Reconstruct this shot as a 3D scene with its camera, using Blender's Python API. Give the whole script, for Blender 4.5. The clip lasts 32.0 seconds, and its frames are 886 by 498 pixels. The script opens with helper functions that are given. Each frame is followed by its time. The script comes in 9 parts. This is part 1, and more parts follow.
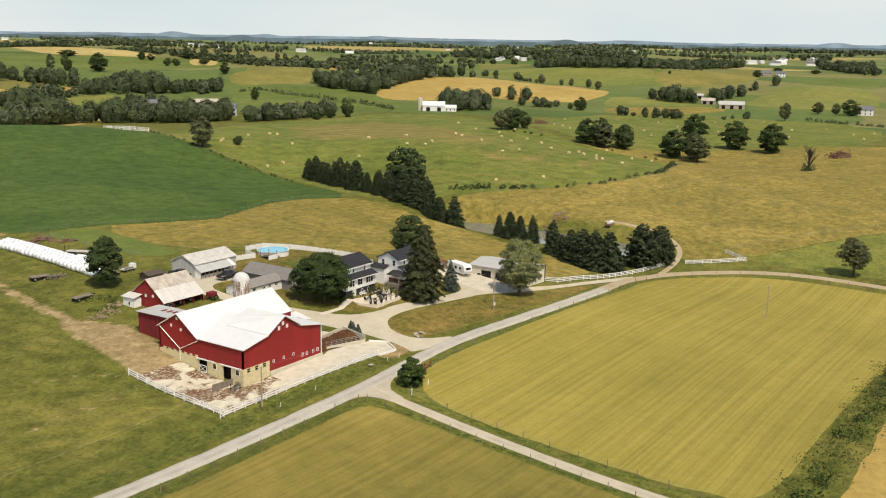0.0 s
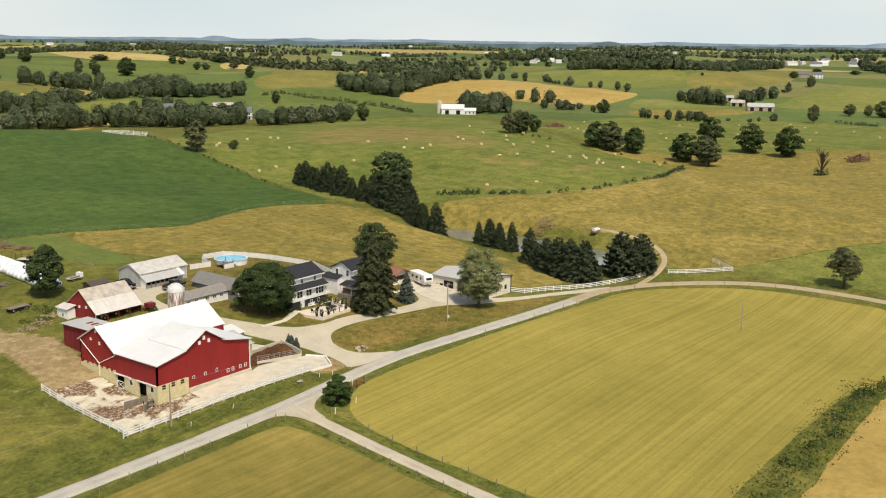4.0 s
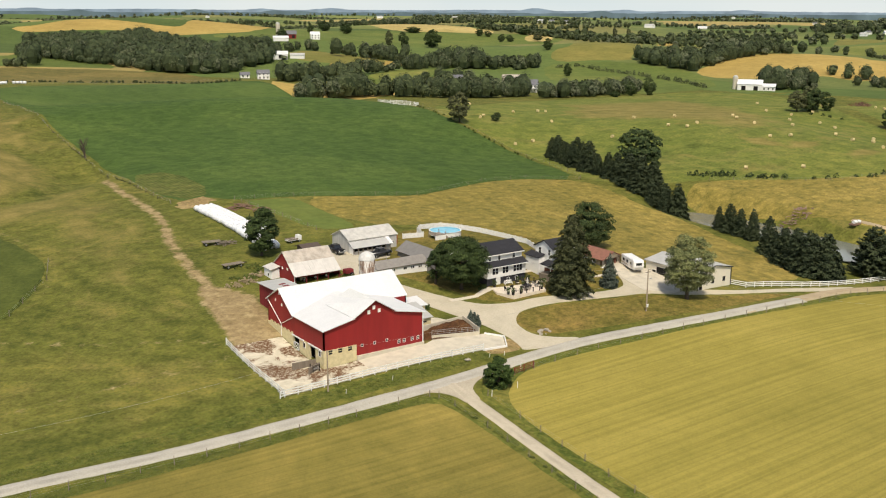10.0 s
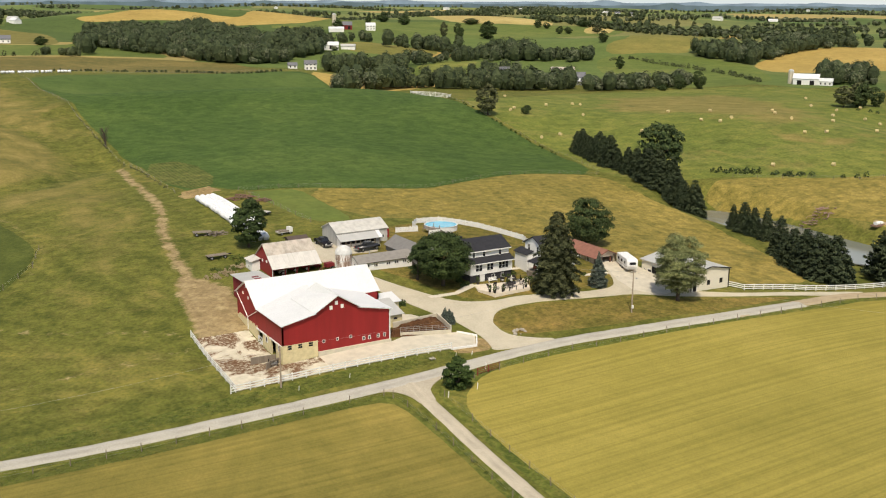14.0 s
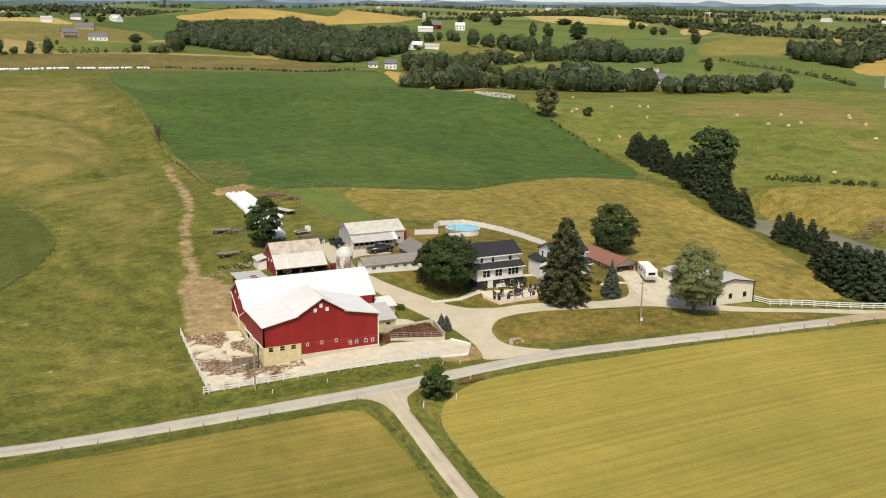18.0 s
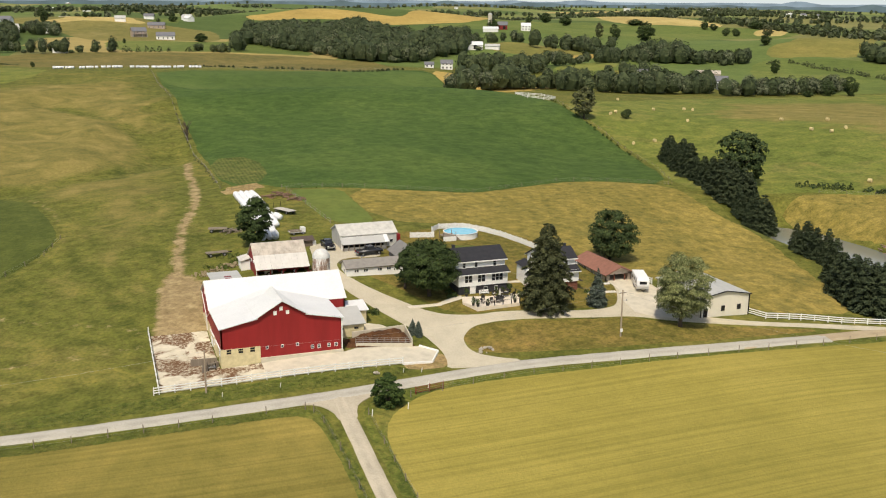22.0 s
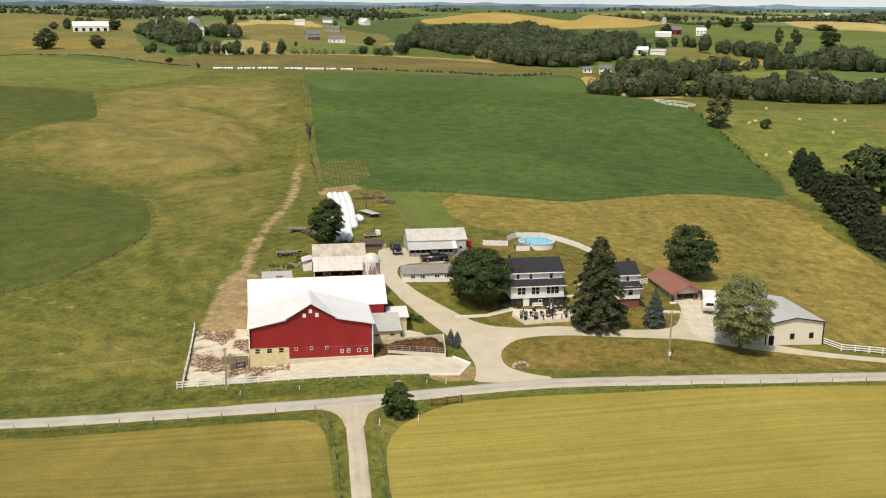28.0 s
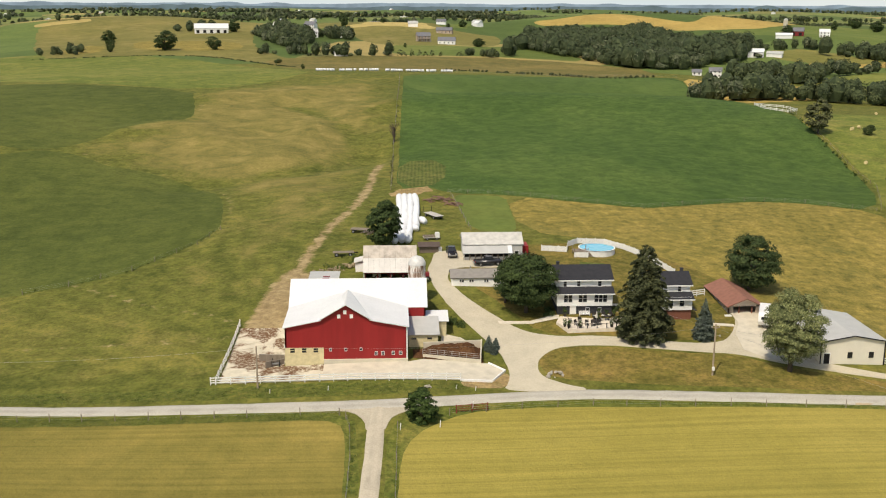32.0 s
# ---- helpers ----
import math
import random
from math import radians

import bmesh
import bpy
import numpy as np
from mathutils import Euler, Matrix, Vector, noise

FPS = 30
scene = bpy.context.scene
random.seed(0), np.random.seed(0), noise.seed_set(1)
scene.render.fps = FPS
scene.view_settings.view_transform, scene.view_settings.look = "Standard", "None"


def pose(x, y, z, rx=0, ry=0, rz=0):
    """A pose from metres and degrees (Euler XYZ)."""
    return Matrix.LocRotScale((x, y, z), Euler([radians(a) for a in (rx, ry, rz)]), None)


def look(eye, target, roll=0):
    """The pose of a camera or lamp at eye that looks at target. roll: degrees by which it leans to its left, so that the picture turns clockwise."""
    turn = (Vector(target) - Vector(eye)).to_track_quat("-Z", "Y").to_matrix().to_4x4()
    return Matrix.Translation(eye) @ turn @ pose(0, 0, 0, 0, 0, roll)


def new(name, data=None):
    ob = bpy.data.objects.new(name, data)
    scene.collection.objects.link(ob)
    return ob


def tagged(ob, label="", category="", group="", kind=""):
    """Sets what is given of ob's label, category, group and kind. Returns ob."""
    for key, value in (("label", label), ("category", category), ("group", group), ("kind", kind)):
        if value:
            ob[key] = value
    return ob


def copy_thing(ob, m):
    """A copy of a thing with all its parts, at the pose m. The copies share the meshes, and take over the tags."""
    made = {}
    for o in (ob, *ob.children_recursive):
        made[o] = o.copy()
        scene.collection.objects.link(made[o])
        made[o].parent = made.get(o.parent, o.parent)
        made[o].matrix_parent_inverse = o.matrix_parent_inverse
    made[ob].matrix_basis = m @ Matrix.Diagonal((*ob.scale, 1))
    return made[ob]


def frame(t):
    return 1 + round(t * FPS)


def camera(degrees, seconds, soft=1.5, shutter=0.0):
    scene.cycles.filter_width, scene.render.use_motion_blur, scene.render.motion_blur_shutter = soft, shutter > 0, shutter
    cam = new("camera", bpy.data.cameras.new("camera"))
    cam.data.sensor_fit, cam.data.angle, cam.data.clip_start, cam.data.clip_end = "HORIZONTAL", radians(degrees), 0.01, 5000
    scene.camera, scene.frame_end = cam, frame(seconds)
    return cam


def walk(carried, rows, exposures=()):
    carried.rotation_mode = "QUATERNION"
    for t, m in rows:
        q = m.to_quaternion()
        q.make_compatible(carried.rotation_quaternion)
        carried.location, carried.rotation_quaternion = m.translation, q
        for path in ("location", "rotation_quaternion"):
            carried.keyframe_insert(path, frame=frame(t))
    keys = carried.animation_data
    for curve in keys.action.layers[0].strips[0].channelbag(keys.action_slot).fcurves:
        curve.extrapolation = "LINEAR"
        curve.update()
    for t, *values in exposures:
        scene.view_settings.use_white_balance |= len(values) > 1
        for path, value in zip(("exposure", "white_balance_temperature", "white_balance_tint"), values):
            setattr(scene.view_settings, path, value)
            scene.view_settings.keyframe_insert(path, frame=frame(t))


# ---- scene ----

# ---------------------------------------------------------------- camera
cam = camera(47.54, 32.0, soft=1.1)
# seconds, x, y, z, heading, pitch, roll
FLIGHT = [
    (0, -115.67, -120.17, 58.45, -55.572, -11.919, 0.94),
    (0.5, -112.84, -121.79, 58.45, -55.330, -11.909, 0.93),
    (1, -110.10, -123.37, 58.46, -55.049, -11.897, 0.92),
    (1.5, -107.43, -124.85, 58.47, -54.737, -11.885, 0.90),
    (2, -104.95, -126.22, 58.47, -54.410, -11.872, 0.85),
    (2.5, -102.61, -127.51, 58.49, -54.050, -11.867, 0.78),
    (4.5, -94.94, -131.90, 58.34, -51.883, -11.782, 0.51),
    (5, -93.37, -132.90, 58.39, -50.185, -11.777, 0.42),
    (5.5, -91.77, -133.94, 58.42, -48.528, -11.771, 0.33),
    (6, -90.16, -134.89, 58.41, -46.929, -11.762, 0.26),
    (6.5, -88.52, -135.79, 58.40, -45.361, -11.795, 0.23),
    (7, -86.82, -136.72, 58.36, -43.795, -11.940, 0.21),
    (7.5, -85.06, -137.67, 58.33, -42.222, -12.183, 0.19),
    (8, -83.25, -138.64, 58.31, -40.646, -12.454, 0.19),
    (8.5, -81.37, -139.61, 58.28, -39.082, -12.726, 0.19),
    (9, -79.47, -140.56, 58.24, -37.578, -13.004, 0.19),
    (9.5, -77.56, -141.44, 58.24, -36.221, -13.257, 0.21),
    (10, -75.58, -142.25, 58.24, -35.081, -13.432, 0.22),
    (10.5, -73.55, -143.02, 58.22, -34.218, -13.509, 0.22),
    (11, -71.52, -143.78, 58.18, -33.638, -13.524, 0.21),
    (11.5, -69.47, -144.51, 58.12, -33.237, -13.564, 0.21),
    (12, -67.37, -145.17, 58.05, -32.894, -13.674, 0.24),
    (12.5, -65.24, -145.81, 57.99, -32.528, -13.799, 0.27),
    (13, -63.06, -146.48, 57.96, -32.116, -13.872, 0.31),
    (13.5, -60.82, -147.14, 57.89, -31.692, -13.886, 0.35),
    (15.5, -51.77, -149.38, 57.77, -29.080, -13.930, 0.43),
    (16, -49.40, -149.90, 57.68, -28.360, -13.916, 0.47),
    (16.5, -47.00, -150.43, 57.63, -27.546, -13.918, 0.48),
    (17, -44.59, -150.93, 57.57, -26.705, -13.924, 0.49),
    (17.5, -42.16, -151.45, 57.52, -25.936, -13.924, 0.50),
    (18, -39.72, -151.96, 57.48, -25.271, -13.923, 0.52),
    (18.5, -37.27, -152.43, 57.43, -24.708, -13.925, 0.53),
    (19, -34.79, -152.88, 57.40, -24.228, -13.930, 0.55),
    (19.5, -32.37, -153.32, 57.38, -23.796, -13.935, 0.57),
    (20, -30.02, -153.75, 57.36, -23.349, -13.937, 0.59),
    (20.5, -27.66, -154.15, 57.34, -22.826, -13.939, 0.58),
    (21, -25.30, -154.50, 57.33, -22.228, -13.944, 0.58),
    (21.5, -22.99, -154.86, 57.33, -21.534, -13.945, 0.56),
    (22, -20.75, -155.20, 57.29, -20.686, -13.937, 0.55),
    (22.5, -18.57, -155.50, 57.25, -19.734, -13.929, 0.55),
    (23, -16.46, -155.81, 57.24, -18.779, -13.925, 0.55),
    (23.5, -14.34, -156.14, 57.27, -17.855, -13.923, 0.54),
    (24, -12.20, -156.48, 57.28, -16.994, -13.925, 0.49),
    (24.5, -10.09, -156.74, 57.28, -16.239, -13.919, 0.46),
    (25, -8.01, -156.96, 57.29, -15.442, -13.907, 0.46),
    (25.5, -5.92, -157.14, 57.32, -14.404, -13.901, 0.45),
    (26, -3.85, -157.28, 57.34, -13.259, -13.893, 0.44),
    (26.5, -1.80, -157.43, 57.37, -12.187, -13.883, 0.42),
    (28.5, 5.72, -157.73, 57.36, -9.450, -13.777, 0.56),
    (29, 7.59, -157.77, 57.38, -8.879, -13.756, 0.60),
    (29.5, 9.40, -157.76, 57.39, -8.132, -13.746, 0.57),
    (30, 11.15, -157.70, 57.39, -7.122, -13.743, 0.51),
    (30.5, 12.83, -157.62, 57.40, -5.961, -13.751, 0.44),
    (31, 14.40, -157.56, 57.44, -4.861, -13.757, 0.39),
    (31.5, 15.94, -157.47, 57.46, -3.906, -13.760, 0.33),
    (32, 17.50, -157.33, 57.44, -3.030, -13.761, 0.27),
]
walk(cam, [(t, pose(x, y, z, 90 + p, 0, h) @ pose(0, 0, 0, 0, 0, r)) for t, x, y, z, h, p, r in FLIGHT])

# ---------------------------------------------------------------- sky and sun
SUN_ELEVATION, SUN_AZIMUTH = 57.0, 212.0      # degrees; azimuth clockwise from +y
world = bpy.data.worlds.new("world")
scene.world = world
world.use_nodes = True
wn = world.node_tree.nodes
sky = wn.new("ShaderNodeTexSky")
sky.sky_type, sky.sun_disc = "NISHITA", False
sky.sun_elevation, sky.sun_rotation = radians(SUN_ELEVATION), radians(SUN_AZIMUTH)
sky.altitude, sky.air_density, sky.dust_density, sky.ozone_density = 350, 1.0, 3.0, 1.0
world.node_tree.links.new(sky.outputs[0], wn["Background"].inputs[0])
wn["Background"].inputs[1].default_value = 0.10
sun = new("sun", bpy.data.lights.new("sun", "SUN"))
sun.data.energy, sun.data.angle, sun.data.color = 3.1, radians(0.6), (1.0, 0.897, 0.74)
se, sa = radians(SUN_ELEVATION), radians(SUN_AZIMUTH)
sun.matrix_world = look((math.sin(sa) * math.cos(se) * 200, math.cos(sa) * math.cos(se) * 200, math.sin(se) * 200), (0, 0, 0))
scene.view_settings.exposure = 0.28


def build_haze():
    """The pale hazy sky low over the horizon, far behind everything."""
    mat = bpy.data.materials.new("sky_haze")
    mat.use_nodes = True
    tr = mat.node_tree
    tr.nodes.remove(tr.nodes["Principled BSDF"])
    em = tr.nodes.new("ShaderNodeEmission")
    co, mp, no = tr.nodes.new("ShaderNodeTexCoord"), tr.nodes.new("ShaderNodeMapping"), tr.nodes.new("ShaderNodeTexNoise")
    mp.inputs["Scale"].default_value = (1, 1, 4)
    no.inputs["Scale"].default_value, no.inputs["Detail"].default_value = 0.0006, 3
    ra = tr.nodes.new("ShaderNodeValToRGB")
    ra.color_ramp.elements[0].position, ra.color_ramp.elements[1].position = 0.35, 0.7
    ra.color_ramp.elements[0].color, ra.color_ramp.elements[1].color = (0.56, 0.63, 0.64, 1), (0.67, 0.695, 0.67, 1)
    for a, b in ((co.outputs["Object"], mp.inputs[0]), (mp.outputs[0], no.inputs["Vector"]), (no.outputs["Fac"], ra.inputs[0]), (ra.outputs[0], em.inputs[0]),
                 (em.outputs[0], tr.nodes["Material Output"].inputs[0])):
        tr.links.new(a, b)
    n, r = 96, 4480.0
    ring = [(60 + r * math.cos(6.28318 * i / n), r * math.sin(6.28318 * i / n)) for i in range(n)]
    me = bpy.data.meshes.new("backdrop")
    me.from_pydata([(x, y, -150) for x, y in ring] + [(x, y, 1500) for x, y in ring], [], [((i + 1) % n, i, n + i, n + (i + 1) % n) for i in range(n)])
    me.materials.append(mat)
    return tagged(new("backdrop", me), "pale hazy summer sky above the horizon", "sky", kind="structure")


build_haze()


def build_ridge(name, r, low, swing, col, seed, label):
    """Wooded hills along the horizon, beyond all that shifts; their blue haze is painted as a glow."""
    mat = bpy.data.materials.new(name)
    mat.use_nodes = True
    tr = mat.node_tree
    tr.nodes.remove(tr.nodes["Principled BSDF"])
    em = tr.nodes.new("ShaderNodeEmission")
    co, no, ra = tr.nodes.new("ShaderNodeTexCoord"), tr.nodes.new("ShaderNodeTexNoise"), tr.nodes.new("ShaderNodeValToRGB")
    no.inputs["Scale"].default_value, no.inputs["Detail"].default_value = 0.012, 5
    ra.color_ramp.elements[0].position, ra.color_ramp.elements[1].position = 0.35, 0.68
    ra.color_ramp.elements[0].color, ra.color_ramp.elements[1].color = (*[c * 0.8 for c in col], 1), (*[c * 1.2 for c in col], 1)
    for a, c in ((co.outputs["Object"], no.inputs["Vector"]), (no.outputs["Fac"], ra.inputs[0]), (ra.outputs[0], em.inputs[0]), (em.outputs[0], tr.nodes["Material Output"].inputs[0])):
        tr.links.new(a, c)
    n = 1400
    top, low_row = [], []
    for i in range(n):
        a = 6.28318 * i / n
        x, y = 60 + r * math.cos(a), r * math.sin(a)
        h = low + 0.45 * swing * noise.noise((x / 420, y / 420, seed)) + 1.5 * swing * max(0, noise.noise((x / 150, y / 150, seed)) - 0.12) + 1.6 * noise.noise((x / 26, y / 26, seed))
        top.append((x, y, h))
        low_row.append((x, y, -150))
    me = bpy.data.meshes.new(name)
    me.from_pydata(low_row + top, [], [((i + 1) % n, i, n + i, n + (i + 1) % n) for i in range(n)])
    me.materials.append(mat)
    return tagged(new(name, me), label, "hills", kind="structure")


build_ridge("backdrop_hills", 4440.0, 51.0, 13.0, (0.235, 0.295, 0.335), 3.0, "wooded hills on the far horizon, haze painted as a pale blue glow")
build_ridge("backdrop_woods", 4380.0, 40.0, 16.0, (0.125, 0.168, 0.172), 8.0, "woods near the horizon, haze painted as a dim blue-green glow")


# ---------------------------------------------------------------- materials
class Nodes:
    """A short way to write a node material."""

    def __init__(self, name):
        self.mat = bpy.data.materials.new(name)
        self.mat.use_nodes = True
        self.tree = self.mat.node_tree
        self.bsdf = self.tree.nodes["Principled BSDF"]
        self.coord = self.tree.nodes.new("ShaderNodeTexCoord").outputs["Object"]

    def add(self, kind, **values):
        n = self.tree.nodes.new(kind)
        if "operation" in values:
            n.operation = values["operation"]
        if "attribute_name" in values:
            n.attribute_name = values["attribute_name"]
        if "data_type" in values:
            n.data_type = values["data_type"]
        if "blend_type" in values:
            n.blend_type = values["blend_type"]
        if "wave_type" in values:
            n.wave_type = values["wave_type"]
            n.bands_direction = values["bands_direction"]
        return n

    def link(self, a, b):
        self.tree.links.new(a, b)

    def mapped(self, scale=(1, 1, 1), rot=0.0):
        m = self.add("ShaderNodeMapping")
        m.inputs["Scale"].default_value = scale
        m.inputs["Rotation"].default_value = (0, 0, radians(rot))
        self.link(self.coord, m.inputs["Vector"])
        return m.outputs[0]

    def noise(self, size, detail=4.0, rough=0.55, vec=None, warp=0.0):
        n = self.add("ShaderNodeTexNoise")
        n.inputs["Scale"].default_value = 1.0 / size
        n.inputs["Detail"].default_value = detail
        n.inputs["Roughness"].default_value = rough
        n.inputs["Distortion"].default_value = warp
        self.link(vec or self.coord, n.inputs["Vector"])
        return n.outputs["Fac"]

    def rows(self, width, rot, warp=1.0, warp_size=1.0):
        w = self.add("ShaderNodeTexWave", wave_type="BANDS", bands_direction="X")
        w.inputs["Scale"].default_value = 6.2832 / 20 / width
        w.inputs["Distortion"].default_value = warp
        w.inputs["Detail"].default_value = 2
        w.inputs["Detail Scale"].default_value = warp_size
        self.link(self.mapped((1, 1, 1), rot), w.inputs["Vector"])
        return w.outputs["Fac"]

    def ramp(self, fac, stops):
        r = self.add("ShaderNodeValToRGB")
        e = r.color_ramp.elements
        while len(e) < len(stops):
            e.new(0.5)
        for el, (p, c) in zip(e, stops):
            el.position, el.color = p, (*c, 1) if len(c) == 3 else c
        self.link(fac, r.inputs[0])
        return r.outputs[0]

    def mix(self, a, b, fac, mode="MIX"):
        m = self.add("ShaderNodeMix", data_type="RGBA", blend_type=mode)
        for value, slot in ((fac, m.inputs[0]), (a, m.inputs[6]), (b, m.inputs[7])):
            if isinstance(value, (int, float)):
                slot.default_value = value
            elif isinstance(value, tuple):
                slot.default_value = (*value, 1)
            else:
                self.link(value, slot)
        return m.outputs[2]

    def math(self, a, b, op="MULTIPLY"):
        m = self.add("ShaderNodeMath", operation=op)
        for value, slot in ((a, m.inputs[0]), (b, m.inputs[1])):
            if isinstance(value, (int, float)):
                slot.default_value = value
            else:
                self.link(value, slot)
        return m.outputs[0]

    def bump(self, height, depth, strength=1.0):
        b = self.add("ShaderNodeBump")
        b.inputs["Distance"].default_value = depth
        b.inputs["Strength"].default_value = strength
        self.link(height, b.inputs["Height"])
        self.link(b.outputs[0], self.bsdf.inputs["Normal"])

    def random(self):
        return self.add("ShaderNodeObjectInfo").outputs["Random"]

    def island(self):
        return self.add("ShaderNodeNewGeometry").outputs["Random Per Island"]

    def done(self, colour, rough=0.9, metal=0.0, spec=0.3):
        if isinstance(colour, tuple):
            self.bsdf.inputs["Base Color"].default_value = (*colour, 1)
        else:
            self.link(colour, self.bsdf.inputs["Base Color"])
        self.bsdf.inputs["Roughness"].default_value = rough
        self.bsdf.inputs["Metallic"].default_value = metal
        self.bsdf.inputs["Specular IOR Level"].default_value = spec
        return self.mat


def scaled(c, k):
    return tuple(min(1.0, v * k) for v in c)


def grass(name, dark, mid, light, big=45.0, tuft=0.9, rows=None, patch=None, streak=None, worn=False, calm=1.0):
    """Grassland: broad patches, clumps and tufts; rows = (width, turn, share); streak = (width, turn) of mowing lines."""
    n = Nodes(name)
    dark, mid, light = [(r, g, b * 0.86) for r, g, b in (dark, mid, light)]
    broad, clump, fine = n.noise(big, 3, 0.6, warp=0.4), n.noise(big / 9, 4, 0.62), n.noise(tuft, 3, 0.65)
    col = n.ramp(broad, [(0.34, dark), (0.52, mid), (0.66, light)])
    col = n.mix(col, n.ramp(clump, [(0.36, scaled(dark, 0.78)), (0.5, mid), (0.66, scaled(light, 1.08))]), 0.5 * calm)
    if patch:
        col = n.mix(col, patch, n.ramp(n.noise(big / 2.2, 5, 0.7, warp=0.8), [(0.54, (0, 0, 0)), (0.7, (0.75, 0.75, 0.75))]))
    if streak:
        for k, share in ((1.0, 0.26), (0.30, 0.42)):
            vec = n.mapped((0.012 / streak[0] / k, 1.0 / streak[0] / k, 0.0), streak[1])
            col = n.mix(col, n.ramp(n.noise(1.0, 3, 0.6, vec), [(0.38, (0.70, 0.72, 0.64)), (0.5, (1, 1, 1)), (0.62, (1.2, 1.16, 1.2))]), share, "MULTIPLY")
    if rows:
        col = n.mix(col, n.ramp(n.rows(rows[0], rows[1], 1.6, 0.6), [(0.2, scaled(dark, 0.85)), (0.8, scaled(light, 1.05))]), rows[2])
    col = n.mix(col, n.ramp(fine, [(0.28, (0.42, 0.44, 0.42)), (0.52, (1, 1, 1)), (0.72, (1.35, 1.3, 1.15))]), 0.6 * calm, "MULTIPLY")
    col = n.mix(col, n.ramp(n.noise(tuft * 4.5, 5, 0.7), [(0.34, (0.62, 0.66, 0.6)), (0.5, (1, 1, 1)), (0.68, (1.22, 1.17, 1.05))]), 0.75 * calm, "MULTIPLY")
    if worn:
        for attr, tint in (("dry", n.ramp(n.noise(9, 5, 0.65, warp=0.6), [(0.32, (0.130, 0.122, 0.033)), (0.5, (0.205, 0.172, 0.049)), (0.7, (0.30, 0.235, 0.076))])),
                           ("bare", n.ramp(n.noise(2.6, 5, 0.65, warp=0.5), [(0.3, (0.20, 0.142, 0.070)), (0.5, (0.31, 0.228, 0.115)), (0.72, (0.44, 0.34, 0.18))]))):
            a = n.add("ShaderNodeAttribute", attribute_name=attr).outputs["Fac"]
            k = n.math(n.math(a, 0.84), n.math(n.noise(2.6, 5, 0.7, warp=0.4), 0.9), "ADD") if attr == "bare" else n.math(n.math(a, 0.66), n.math(n.noise(20.0, 5, 0.66, warp=0.5), 0.9), "ADD")
            tint = n.mix(tint, n.ramp(fine, [(0.3, (0.7, 0.7, 0.7)), (0.6, (1.08, 1.08, 1.05))]), 0.7, "MULTIPLY")
            col = n.mix(col, tint, n.ramp(k, [(0.80, (0, 0, 0)), (1.08, (0.95, 0.95, 0.95))]))
    n.bump(n.mix(fine, clump, 0.35), 0.35, 0.8)
    return n.done(col, 0.95, spec=0.1)


def paint(name, col, rough=0.6, wear=0.12, size=1.2, grain=0.06, metal=0.0, bump=0.01, streak=False, spec=0.3):
    """A painted or plain surface with faint blotches, streaks and grain."""
    n = Nodes(name)
    vec = n.mapped((1, 1, 0.12)) if streak else None
    big, fine = n.noise(size, 4, 0.6, vec), n.noise(grain, 3, 0.6)
    c = n.ramp(big, [(0.3, scaled(col, 1 - wear)), (0.55, col), (0.75, scaled(col, 1 + wear * 0.5))])
    c = n.mix(c, n.ramp(fine, [(0.35, (0.86, 0.86, 0.86)), (0.6, (1, 1, 1))]), 0.5, "MULTIPLY")
    if bump:
        n.bump(fine, bump, 0.6)
    return n.done(c, rough, metal, spec)


def leafy(name, dark, light, per_object=0.25):
    n = Nodes(name)
    c = n.ramp(n.island(), [(0.0, dark), (0.55, tuple((a + b) / 2 for a, b in zip(dark, light))), (1.0, light)])
    c = n.mix(c, n.ramp(n.noise(2.2, 2, 0.5), [(0.35, (0.7, 0.72, 0.7)), (0.65, (1.12, 1.1, 1.0))]), 0.7, "MULTIPLY")
    c = n.mix(c, n.ramp(n.random(), [(0, (0.8, 0.85, 0.85)), (1, (1.15, 1.1, 1.0))]), per_object * 2, "MULTIPLY")
    m = n.done(c, 0.75, spec=0.15)
    return m


PASTURE = grass("pasture_grass", (0.084, 0.098, 0.022), (0.126, 0.132, 0.031), (0.196, 0.176, 0.048), 30, 0.7, patch=(0.225, 0.188, 0.054), worn=True)
LAWN = grass("lawn_grass", (0.110, 0.106, 0.026), (0.165, 0.136, 0.038), (0.26, 0.180, 0.064), 16, 0.5)
VERGE = grass("verge_grass", (0.075, 0.102, 0.022), (0.122, 0.138, 0.031), (0.20, 0.178, 0.052), 9, 0.45)
GOLD = grass("dry_hill_grass", (0.172, 0.150, 0.041), (0.246, 0.196, 0.056), (0.355, 0.270, 0.088), 22, 0.5, patch=(0.152, 0.140, 0.040))
HAY = grass("hay_field_grass", (0.114, 0.144, 0.032), (0.150, 0.172, 0.041), (0.212, 0.208, 0.057), 70, 0.9, patch=(0.255, 0.222, 0.070), worn=True)
STUBBLE = grass("mown_field_grass", (0.262, 0.224, 0.056), (0.300, 0.252, 0.064), (0.338, 0.278, 0.077), 60, 0.4, streak=(2.6, -3), calm=0.3)
STUBBLE_WEST = grass("mown_west_grass", (0.172, 0.152, 0.041), (0.222, 0.184, 0.051), (0.315, 0.246, 0.074), 34, 0.45, streak=(2.6, -1), calm=0.35)
ORANGE = grass("ripe_grain_field", (0.33, 0.235, 0.078), (0.40, 0.285, 0.096), (0.46, 0.33, 0.12), 60, 1.2, calm=0.5)
PALEGRAIN = grass("pale_grain_field", (0.35, 0.27, 0.11), (0.42, 0.325, 0.135), (0.49, 0.385, 0.17), 80, 1.6, calm=0.5)
